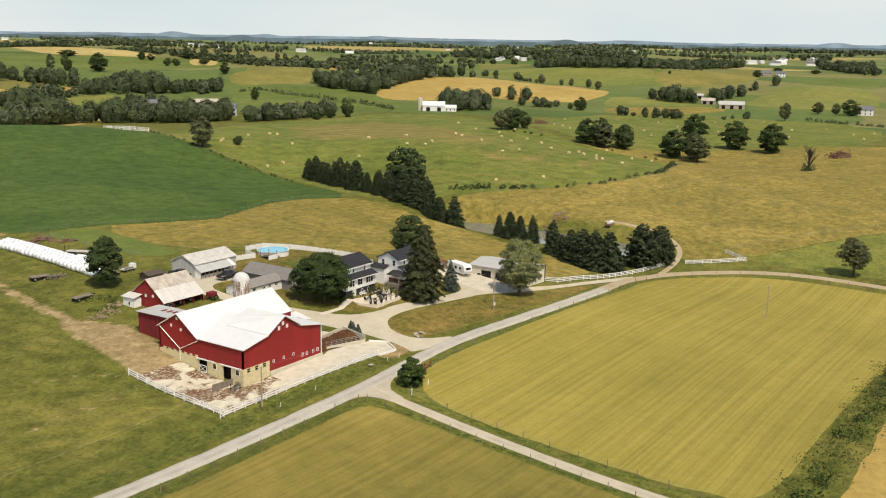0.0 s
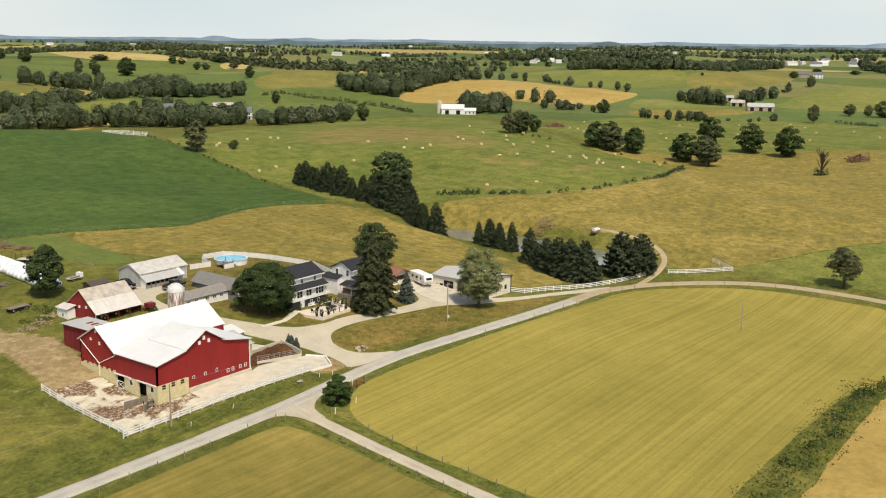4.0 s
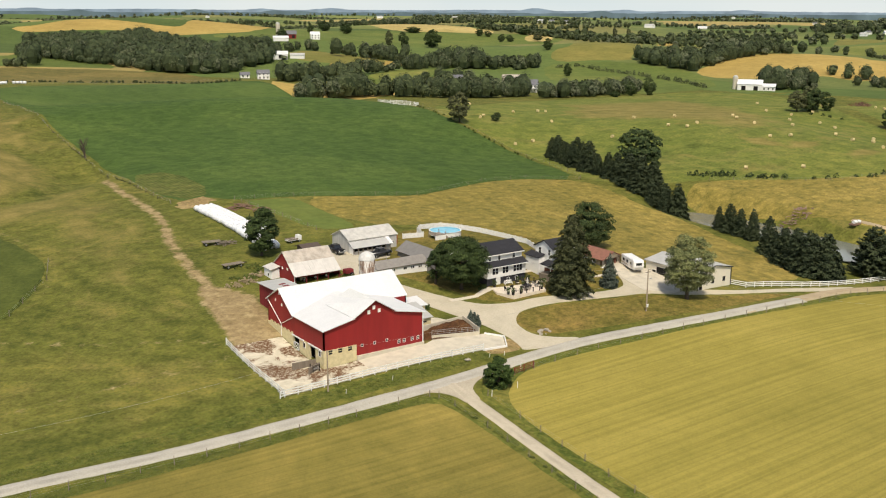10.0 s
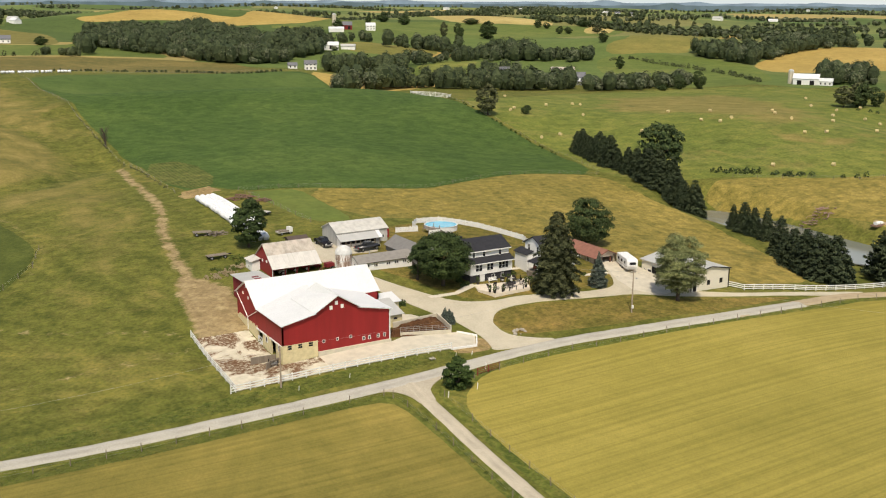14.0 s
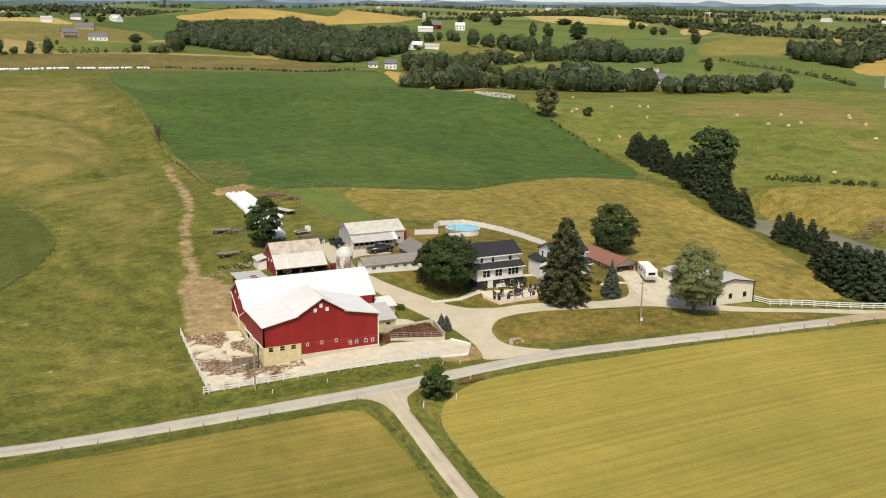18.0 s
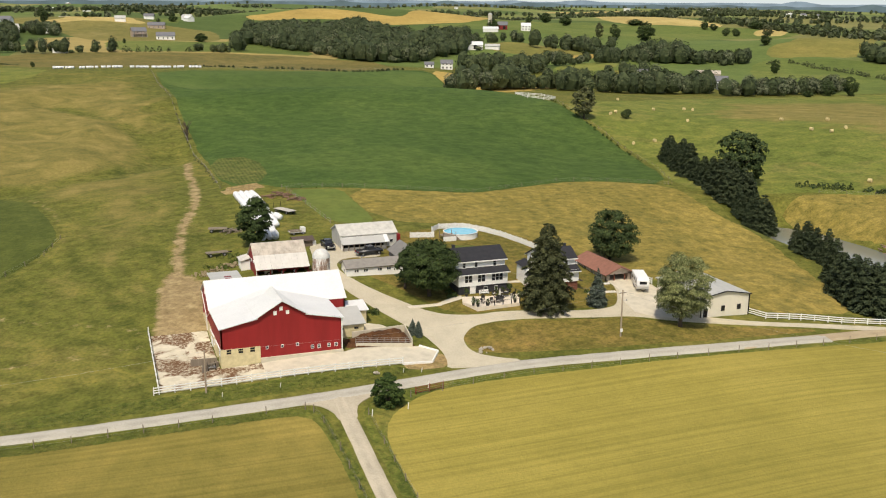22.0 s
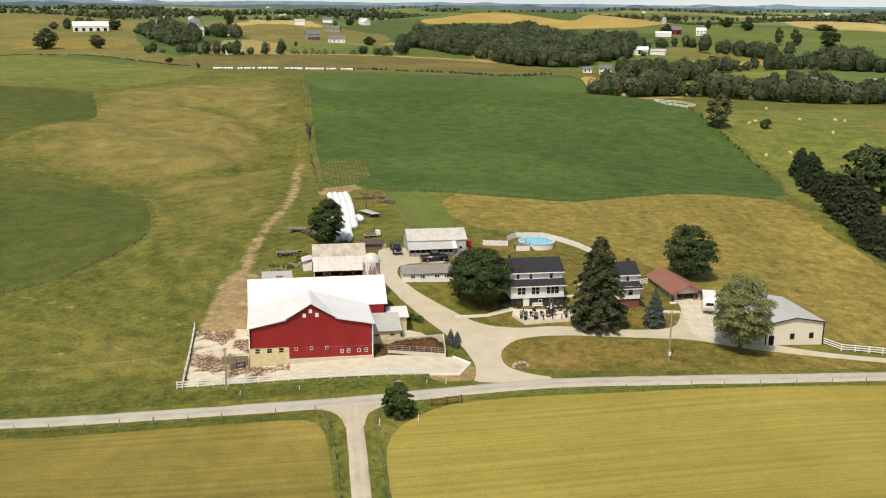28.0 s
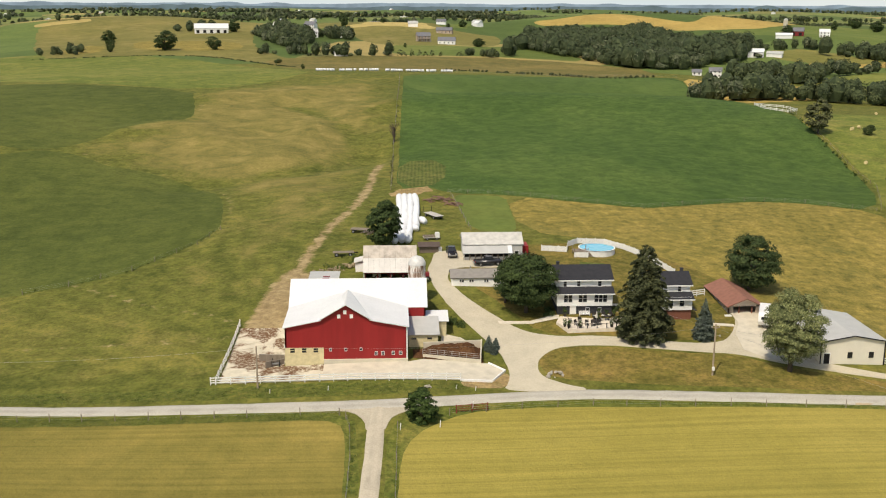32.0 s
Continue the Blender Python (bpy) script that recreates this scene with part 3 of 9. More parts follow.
WORN = [[(-9.0, 16.5), (-7.8, 26), (-6.4, 36), (-4.4, 45), (-2.4, 48), (0.5, 43), (3, 35), (2.4, 26), (0.5, 15.0)], strip(rounded(TRACK, 1), 1.2)] + [strip(rounded(p, 1), 0.8) for p in ([(-49, 47), (-39, 39), (-28, 31), (-17, 24), (-9, 17)], [(-50, 12), (-30, 12), (-10, 13.5)], [(-90, 175), (-80, 170), (-69, 159.5), (-60, 157), (-49, 150), (-39, 141), (-32, 132), (-27.5, 120), (-24.6, 106), (-22.4, 86), (-24, 75), (-30, 62)], [(-69, 310), (-63, 280), (-58.5, 250)])]
DRY = [[(-83, 180), (-73, 218), (-66, 300), (-42, 331), (18, 330), (18, 217), (10, 175), (6, 132), (-4, 125), (-24, 122), (-42, 135), (-62, 155)], [(-20, 124), (8, 150), (8, 118), (0, 84), (-9, 58), (-20, 62), (-19, 90)], [(279, 262), (327, 273), (398, 298), (398, 261), (337, 184), (317, 147), (258, 99), (241, 95), (241, 118), (235, 138), (230, 172), (223, 193)], [(205, 138), (201, 106), (205, 80), (216, 62), (236, 49), (240, 37), (213, 49), (194, 66), (191, 89)]]

PALE_RIDGES = [strip(rounded(p, 1), 2.2) for p in ([(258, 99), (254, 87), (256, 78), (290, 92), (319, 109), (339, 122)], [(230, 100), (230, 83), (241, 77), (262, 80), (275, 86)], [(236, 61), (246, 59), (263, 63)], [(-21, 169), (-16, 201), (-8, 229), (4, 256), (18, 269)], [(-74, 208), (-65, 220), (-54, 218), (-46, 197)])]
SWALES = [strip(rounded(p, 1), 2.4) for p in ([(-24, 271), (-6, 245), (7, 202), (12, 175)], [(-41, 139), (-28, 143), (-19, 153), (1, 164), (10, 176)])]


def soft_mask(x, y, polys, reach, rest=1.0):
    """1 within the outlines, falling to 0 at reach beyond them."""
    best = np.zeros(x.shape)
    for i, poly in enumerate(polys):
        share = 1.0 if i < 2 else rest
        d = to_axis(x, y, poly + poly[:1])
        d = np.where(inside(x, y, poly), -d, d)
        best = np.maximum(best, share * np.clip(0.5 - d / (2 * reach), 0, 1))
    return best


def build_ground():
    """One sheet of land out to the horizon, parted along the field edges."""
    rng = random.Random(4)
    pts = set()

    def grid(x0, x1, y0, y1, step, skip=None):
        for i in range(int((x1 - x0) / step) + 1):
            for j in range(int((y1 - y0) / step) + 1):
                x, y = x0 + i * step, y0 + j * step
                if skip and skip[0] < x < skip[1] and skip[2] < y < skip[3]:
                    continue
                pts.add((round(x + rng.uniform(-0.2, 0.2) * step, 2), round(y + rng.uniform(-0.2, 0.2) * step, 2)))

    grid(-14, 12, 5, 56, 1.1)
    grid(-60, -14, 5, 130, 1.7)
    grid(-14, 14, 56, 130, 1.7)
    grid(-60, 180, -90, 120, 3.2, (-60, 14, 5, 130))
    grid(14, 180, 5, 120, 3.2)
    grid(12, 14, 5, 56, 1.7)
    grid(2, 22, 130, 176, 1.7)
    grid(-100, 40, 130, 345, 4.5)
    grid(-260, 460, -180, 480, 10, (-60, 180, -90, 120))
    grid(-900, 1300, -500, 1400, 32, (-260, 460, -180, 480))
    grid(-4600, 4700, -4600, 4700, 180, (-900, 1300, -500, 1400))
    verts, edges = [Vector(p) for p in sorted(pts)], []
    outlines = []
    for mat, poly, stray in FIELDS:
        size = max(max(p[0] for p in poly) - min(p[0] for p in poly), max(p[1] for p in poly) - min(p[1] for p in poly))
        far = min(math.hypot(x - 30, y) for x, y in poly)
        line = stepped(rounded(poly, 1, True), 2.0 if far < 150 else (5.0 if far < 350 else 16.0), True)
        line = [(x + stray * 1.6 * noise.noise((x / 3.1, y / 3.1, 1)), y + stray * 1.6 * noise.noise((x / 3.1, y / 3.1, 7))) for x, y in line]
        outlines.append((mat, line))
        k = len(verts)
        verts += [Vector(p) for p in line]
        edges += [(k + i, k + (i + 1) % len(line)) for i in range(len(line))]
    from mathutils import geometry
    vs, _, faces, *_ = geometry.delaunay_2d_cdt(verts, edges, [], 0, 0.01, False)
    xy = np.array([(v.x, v.y) for v in vs])
    z = heights(xy[:, 0], xy[:, 1])
    tri = np.array(faces)
    mid = xy[tri].mean(1)
    mats = [PASTURE, FARGREEN]
    kind = (np.hypot(mid[:, 0] - 60, mid[:, 1] - 60) > 520).astype(int)
    for mat, line in outlines:
        if mat not in mats:
            mats.append(mat)
        kind[inside(mid[:, 0], mid[:, 1], line)] = mats.index(mat)
    me = bpy.data.meshes.new("ground")
    me.from_pydata(np.c_[xy, z].tolist(), [], tri.tolist())
    for m in mats:
        me.materials.append(m)
    px, py = xy[:, 0], xy[:, 1]
    dry = np.maximum(soft_mask(px, py, DRY, 20.0) * 0.93, soft_mask(px, py, PALE_RIDGES, 5.0) * 1.5) * (1 - 0.8 * soft_mask(px, py, SWALES, 5.0))
    for attr, values in (("bare", soft_mask(px, py, WORN, 2.2, 0.74)), ("dry", dry)):
        me.attributes.new(attr, "FLOAT", "POINT").data.foreach_set("value", values.astype(np.float32))
    me.polygons.foreach_set("material_index", kind.astype(np.int32))
    me.polygons.foreach_set("use_smooth", np.ones(len(tri), bool))
    me.update()
    return tagged(new("ground", me), "rolling farmland of pasture, hay, corn and mown fields", "ground", kind="structure")


ground = build_ground()

# ---------------------------------------------------------------- builders
def flat(bm, pts):
    return bm.faces.new([bm.verts.new(p) for p in pts])


def block(bm, x0, x1, y0, y1, z0, z1):
    v = [bm.verts.new((x, y, z)) for z in (z0, z1) for x, y in ((x0, y0), (x1, y0), (x1, y1), (x0, y1))]
    for f in ((3, 2, 1, 0), (4, 5, 6, 7), (0, 1, 5, 4), (1, 2, 6, 5), (2, 3, 7, 6), (3, 0, 4, 7)):
        bm.faces.new([v[i] for i in f])
    return v


def slab(bm, pts, thick):
    """A plate of any outline: the points run counter-clockwise seen from outside; it grows inwards."""
    n = Vector((0, 0, 0))
    for a, b in zip(pts, pts[1:] + pts[:1]):
        n += Vector(a).cross(Vector(b))
    n.normalize()
    top = [bm.verts.new(p) for p in pts]
    low = [bm.verts.new(Vector(p) - n * thick) for p in pts]
    bm.faces.new(top)
    bm.faces.new(low[::-1])
    for i in range(len(pts)):
        j = (i + 1) % len(pts)
        bm.faces.new((top[i], low[i], low[j], top[j]))


def tube(bm, a, b, r0, r1=None, n=8, caps=True):
    a, b = Vector(a), Vector(b)
    r1 = r0 if r1 is None else r1
    q = (b - a).to_track_quat("Z", "Y")
    ring = lambda c, r: [bm.verts.new(c + q @ Vector((r * math.cos(6.2832 * i / n), r * math.sin(6.2832 * i / n), 0))) for i in range(n)]
    lo, hi = ring(a, r0), ring(b, r1)
    for i in range(n):
        bm.faces.new((lo[i], lo[(i + 1) % n], hi[(i + 1) % n], hi[i]))
    if caps:
        bm.faces.new(lo[::-1])
        bm.faces.new(hi)


def mesh_of(name, bm, material, smooth=False):
    me = bpy.data.meshes.new(name)
    bm.normal_update()
    bm.to_mesh(me)
    bm.free()
    for m in material if isinstance(material, (list, tuple)) else [material]:
        me.materials.append(m)
    if smooth:
        me.polygons.foreach_set("use_smooth", [True] * len(me.polygons))
    return me


def part(name, bm, material, parent, label="", smooth=False):
    ob = new(name, mesh_of(name, bm, material, smooth))
    ob.parent = parent
    return tagged(ob, label)


def boxed(name, material, parent, x0, x1, y0, y1, z0, z1, label=""):
    bm = bmesh.new()
    block(bm, x0, x1, y0, y1, z0, z1)
    return part(name, bm, material, parent, label)


def thing(name, m, label, category, group="", kind=""):
    ob = new(name)
    ob.empty_display_size = 0.5
    ob.matrix_world = m
    return tagged(ob, label, category, group, kind)


def solid(name, bm, material, m, label, category, group="", kind="", smooth=False):
    ob = new(name, mesh_of(name, bm, material, smooth))
    ob.matrix_world = m
    return tagged(ob, label, category, group, kind)


RED = paint("barn_red_paint", (0.27, 0.019, 0.019), 0.55, 0.16, 1.6, 0.05, streak=True)
RED_DARK = paint("weathered_red_boards", (0.19, 0.022, 0.024), 0.8, 0.3, 0.9, 0.05, streak=True)
TRIM = paint("white_trim_paint", (0.80, 0.79, 0.75), 0.5, 0.08, 0.8)
WHITE_SIDING = paint("white_siding", (0.86, 0.85, 0.81), 0.5, 0.06, 1.5)
CREAM = paint("cream_block_paint", (0.66, 0.57, 0.33), 0.8, 0.18, 0.7, 0.05)
ROOF_WHITE = paint("white_metal_roof", (0.70, 0.70, 0.68), 0.45, 0.05, 3.0, 0.3, bump=0.004)
ROOF_SHINGLE = paint("charcoal_shingle", (0.030, 0.030, 0.034), 0.85, 0.25, 0.8, 0.06, bump=0.02)
STONE_DARK = paint("dark_stone_base", (0.045, 0.045, 0.050), 0.85, 0.4, 0.4, 0.06, bump=0.03)
TAN = paint("tan_metal_siding", (0.70, 0.66, 0.55), 0.5, 0.06, 2.0)
ROOF_GREY = paint("light_grey_metal_roof", (0.47, 0.465, 0.43), 0.45, 0.1, 2.0)
ROOF_BROWN = paint("red_brown_shingle", (0.27, 0.125, 0.085), 0.85, 0.2, 0.8, 0.06, bump=0.02)
ROOF_OLD = paint("weathered_metal_roof", (0.50, 0.44, 0.36), 0.6, 0.35, 1.3, 0.08, streak=True)
# dark paint; also on panels that paint the shade inside openings
DARK = paint("dark_paint_and_inside_shade", (0.012, 0.011, 0.010), 0.9, 0.2, 0.5)
CONCRETE = paint("pale_concrete", (0.58, 0.525, 0.405), 0.9, 0.17, 1.6, 0.08, bump=0.01)
GLASS = Nodes("window_glass").done((0.02, 0.022, 0.025), 0.08, 0.0, 0.6)
METAL = paint("grey_galvanised_steel", (0.40, 0.40, 0.39), 0.4, 0.15, 0.4, metal=0.6)
WOOD_GREY = paint("weathered_grey_wood", (0.23, 0.19, 0.145), 0.9, 0.3, 0.4, 0.03, streak=True)


def gable(t, x0, x1, y0, y1, z0, eave, ridge, axis, wall, roofm, over=0.3, thick=0.18, ridge_at=None):
    """Walls and a two-sided roof; axis x: the ridge runs along x."""
    bm = bmesh.new()
    if axis == "y":
        x0, x1, y0, y1 = y0, y1, x0, x1
    ry = (y0 + y1) / 2 if ridge_at is None else ridge_at
    sw = (lambda p: p) if axis == "x" else (lambda p: (p[1], p[0], p[2]))
    for a, b in (((x0, y0), (x1, y0)), ((x1, y1), (x0, y1))):
        flat(bm, [sw(p) for p in ((*a, z0), (*b, z0), (*b, eave), (*a, eave))])
    for x, s in ((x0, -1), (x1, 1)):
        f = [(x, y0, z0), (x, y1, z0), (x, y1, eave), (x, ry, ridge), (x, y0, eave)]
        flat(bm, [sw(p) for p in f])
    bmesh.ops.recalc_face_normals(bm, faces=bm.faces)
    w = part("wall", bm, wall, t)
    for y, s in ((y0, -1), (y1, 1)):
        k = (ridge - eave) / (ry - y)
        yo = y + s * over
        zo = eave + k * (yo - y)
        bm = bmesh.new()
        pts = [(x0 - over, yo, zo + thick), (x1 + over, yo, zo + thick), (x1 + over, ry, ridge + thick), (x0 - over, ry, ridge + thick)]
        if s > 0:
            pts = pts[::-1]
        pts = [sw(p) for p in pts]
        slab(bm, pts if axis == "x" else pts[::-1], thick)
        part("roof", bm, roofm, t)
    return w

# ---------------------------------------------------------------- roads, yards, pond
def gravel(name, col, worn, along=True):
    n = Nodes(name)
    big, fine = n.noise(3.5, 4, 0.6), n.noise(0.22, 3, 0.7)
    c = n.ramp(big, [(0.30, scaled(col, 0.88)), (0.55, col), (0.72, scaled(col, 1.06))])
    if along:
        a = n.add("ShaderNodeAttribute", attribute_name="across").outputs["Fac"]
        t = n.math(n.math(a, 12.566), n.math(n.noise(2.5, 3, 0.6), 2.2), "ADD")
        track = n.math(n.math(t, 0, "COSINE"), 0.5, "MULTIPLY_ADD")
        track.node.inputs[2].default_value = 0.5
        c = n.mix(c, worn, n.math(track, n.ramp(n.noise(5, 3, 0.6, n.mapped((1, 1, 1))), [(0.35, (0, 0, 0)), (0.65, (0.75, 0.75, 0.75))])))
    c = n.mix(c, n.ramp(fine, [(0.3, (0.7, 0.69, 0.66)), (0.6, (1.05, 1.05, 1.05))]), 0.6, "MULTIPLY")
    n.bump(fine, 0.04, 0.6)
    return n.done(c, 0.95, spec=0.15)


ROAD_GRAVEL = gravel("road_gravel", (0.465, 0.435, 0.36), (0.32, 0.30, 0.255))
DIRT_ROAD = gravel("dirt_road", (0.43, 0.345, 0.22), (0.34, 0.265, 0.165))
LANE_GRAVEL = gravel("lane_gravel", (0.50, 0.44, 0.33), (0.36, 0.32, 0.24))
DRIVE_GRAVEL = gravel("drive_gravel", (0.52, 0.465, 0.345), (0.4, 0.36, 0.28), False)
_n = Nodes("stained_yard_concrete")
_c = _n.ramp(_n.noise(1.8, 4, 0.6), [(0.35, (0.50, 0.45, 0.33)), (0.6, (0.64, 0.58, 0.44))])
_muck = _n.math(_n.ramp(_n.noise(5.0, 5, 0.62, warp=0.7), [(0.46, (0, 0, 0)), (0.53, (1, 1, 1))]),
                _n.ramp(_n.noise(0.55, 4, 0.75), [(0.36, (0.1, 0.1, 0.1)), (0.52, (1, 1, 1))]))
_c = _n.mix(_c, (0.150, 0.078, 0.036), _muck)
_n.bump(_muck, 0.08, 0.7)
YARD = _n.done(_c, 0.9, spec=0.2)
MUCK = grass("dark_manure", (0.060, 0.028, 0.016), (0.105, 0.050, 0.027), (0.16, 0.085, 0.045), 2.5, 0.3)
_n = Nodes("pond_water")
_n.bump(_n.noise(0.9, 3, 0.6), 0.03, 0.25)
WATER = _n.done((0.16, 0.17, 0.155), 0.12, spec=0.5)


def ribbon(name, line, half, lift, material, label, category):
    line = stepped(rounded(line, 2), 1.6)
    m = 7
    verts, faces, across = [], [], []
    for i, (x, y) in enumerate(line):
        ax, ay = line[max(i - 1, 0)]
        bx, by = line[min(i + 1, len(line) - 1)]
        d = math.hypot(bx - ax, by - ay)
        nx, ny = -(by - ay) / d, (bx - ax) / d
        for j in range(m):
            s = -1 + 2 * j / (m - 1)
            w = half * (1 + 0.10 * noise.noise((x / 2.7, y / 2.7, 3 + (s > 0))))
            px, py = x + nx * w * s, y + ny * w * s
            z = gz(px, py) + lift + 0.05 * (1 - s * s) - (0.16 if j in (0, m - 1) else 0)
            verts.append((px, py, z))
            across.append((s + 1) / 2)
    for i in range(len(line) - 1):
        for j in range(m - 1):
            k = i * m + j
            faces.append((k, k + 1, k + m + 1, k + m))
    me = bpy.data.meshes.new(name)
    me.from_pydata(verts, [], [f[::-1] for f in faces])
    at = me.attributes.new("across", "FLOAT", "POINT")
    at.data.foreach_set("value", across)
    me.materials.append(material)
    me.polygons.foreach_set("use_smooth", [True] * len(faces))
    me.update()
    if me.polygons[0].normal.z < 0:
        me.flip_normals()
    return tagged(new(name, me), label, category, kind="structure")


def sheet(name, poly, lift, material, label, category, smooth=1, step=1.5, stray=0.15, flat_z=None):
    from mathutils import geometry
    line = stepped(rounded(poly, smooth, True) if smooth else poly, 1.2, True)
    if stray:
        line = [(x + stray * noise.noise((x / 1.7, y / 1.7, 2)), y + stray * noise.noise((x / 1.7, y / 1.7, 9))) for x, y in line]
    xs, ys = [p[0] for p in line], [p[1] for p in line]
    gx, gy = np.meshgrid(np.arange(min(xs), max(xs), step), np.arange(min(ys), max(ys), step))
    gx, gy = gx.ravel(), gy.ravel()
    ok = inside(gx, gy, line)
    verts = [Vector(p) for p in line] + [Vector((x, y)) for x, y in zip(gx[ok], gy[ok])]
    n = len(line)
    vs, _, faces, *_ = geometry.delaunay_2d_cdt(verts, [(i, (i + 1) % n) for i in range(n)], [], 0, 0.01, False)
    xy = np.array([(v.x, v.y) for v in vs])
    tri = np.array(faces)
    mid = xy[tri].mean(1)
    tri = tri[inside(mid[:, 0], mid[:, 1], line)]
    z = heights(xy[:, 0], xy[:, 1]) + lift if flat_z is None else np.full(len(xy), flat_z)
    top = np.c_[xy, z].tolist()
    ring = [(x, y, (gz(x, y) + lift if flat_z is None else flat_z) - 0.25) for x, y in line]
    low = len(top)
    idx = {}
    for i, v in enumerate(vs):
        idx.setdefault((round(v.x, 2), round(v.y, 2)), i)
    faces = tri.tolist()
    for i in range(n):
        j = (i + 1) % n
        a, b = idx.get((round(line[i][0], 2), round(line[i][1], 2))), idx.get((round(line[j][0], 2), round(line[j][1], 2)))
        if a is not None and b is not None:
            faces.append((a, low + i, low + j, b))
    me = bpy.data.meshes.new(name)
    me.from_pydata(top + ring, [], faces)
    me.materials.append(material)
    me.update()
    return tagged(new(name, me), label, category, kind="structure")


ROAD_LINE = [(-420, 30), (-220, 4), (-130, -8), (-80, -11.5), (-50, -13.2), (-36, -14.0), (-20, -14.4), (-4, -14.7), (13, -14.6), (22, -14.0), (31, -13), (39.5, -12.2), (49, -12.3), (64, -14.1), (76, -15.4),
             (88, -16.2), (107, -16.4), (122, -14.4), (132, -15.8), (142, -19.5), (151, -26.5), (158, -37), (162, -47), (164, -58), (164, -72), (162, -100), (158, -150), (140, -300)]
ribbon("dirt_road", ROAD_LINE[15:], 1.7, 0.095, DIRT_ROAD, "brown dirt stretch of the country road", "road")
ribbon("road", ROAD_LINE[:17], 1.75, 0.10, ROAD_GRAVEL, "pale gravel country road with wheel tracks", "road")
ribbon("farm_track", [(139, -17.5), (149, -17), (156, -16), (163, -14), (169, -9.5), (172.5, -2), (173, 7), (172.5, 15)], 0.95, 0.07, DIRT_ROAD, "worn dirt track round the pond", "track")
ribbon("side_road", [(15.4, -14.6), (15.2, -18), (15, -23), (14.6, -33), (14.2, -42), (13.7, -57), (13.5, -75), (13.5, -110), (14, -150), (16, -240), (10, -420)], 1.45, 0.085, LANE_GRAVEL, "narrow pale gravel lane to the road", "road")
sheet("road_junction", [(8.5, -16.0), (11.5, -16.6), (13.3, -19.0), (13.7, -22.5), (16.4, -22.5), (17.0, -19.0), (19.0, -16.8), (23, -15.2), (15, -14)], 0.095, LANE_GRAVEL, "worn gravel mouth of the lane", "road", 1)
DRIVE_OUT = [(34.6, -10.6), (36.2, -7.5), (36.6, -2.5), (36, 3), (33.5, 9), (29.5, 18), (26.6, 26), (25.2, 33), (24.6, 40), (26.2, 47), (26.8, 54), (33.5, 54), (33.0, 49), (40, 44.5), (39.5, 41), (31, 42), (28.2, 36), (29.6, 29.3), (32.8, 23), (36.9, 16.8), (40.8, 10.8), (47, 8.0), (53, 7.9), (61, 5.9), (69, 4.0)]
DRIVE_BACK = [(74.5, 4.2), (77.3, 8), (79.6, 13), (80, 17.2), (85.6, 17), (87.6, 13), (87.8, 2), (87.8, -2.6), (92, -5.0), (100, -8.2), (112, -10.4), (126, -12.4), (132, -14.4), (120, -14.0), (104, -10.9), (92, -7.7), (82, -4.0), (76, -0.2), (69, 0.8), (61, 2.7), (52, 4.4), (45.5, 4.4), (42.0, 1.0), (41.0, -4), (43.5, -8), (50, -11.4)]
sheet("driveway", DRIVE_OUT + DRIVE_BACK,
      0.075, DRIVE_GRAVEL, "pale gravel farm driveway and turning yard", "driveway", 2)
sheet("parking_pad", [(79.6, 21.0), (85.0, 21.0), (86.0, 16.5), (88.0, 13), (88.0, -2.2), (81, -3.0), (77.0, 1.2), (77.6, 7.4), (79.7, 12)], 0.12, CONCRETE, "pale concrete parking pad by the garage", "pavement", 0, stray=0)
sheet("barnyard", [(-9.7, 16.6), (-0.25, 15.2), (-0.25, -0.2), (6.3, -0.4), (6.3, -6.2), (-10.1, -5.9)], 0.10, YARD, "concrete barnyard smeared with brown manure", "pavement", 0, stray=0)
sheet("apron", [(6.3, -0.45), (20.4, -0.3), (22.6, 0.6), (33.6, -0.6), (35.6, -3.4), (33.4, -7.0), (28.5, -6.7), (6.3, -6.2)], 0.095, CONCRETE, "pale concrete apron in front of the barn", "pavement", 0, stray=0)
sheet("loading_slab", [(25.6, 3.6), (26.2, 10.5), (29.5, 9), (32.2, 5.2)], 0.12, CONCRETE, "pale concrete slab beside the milk house", "pavement", 0, stray=0)
sheet("water", [(153, 66), (163, 62), (166, 46), (170, 32), (170, 12), (164, -6), (150, -8), (143, 2), (142, 16), (143, 30), (146, 44), (149, 58)], 0, WATER, "still grey farm pond", "water", 2, 6.0, 0, POND_LEVEL)


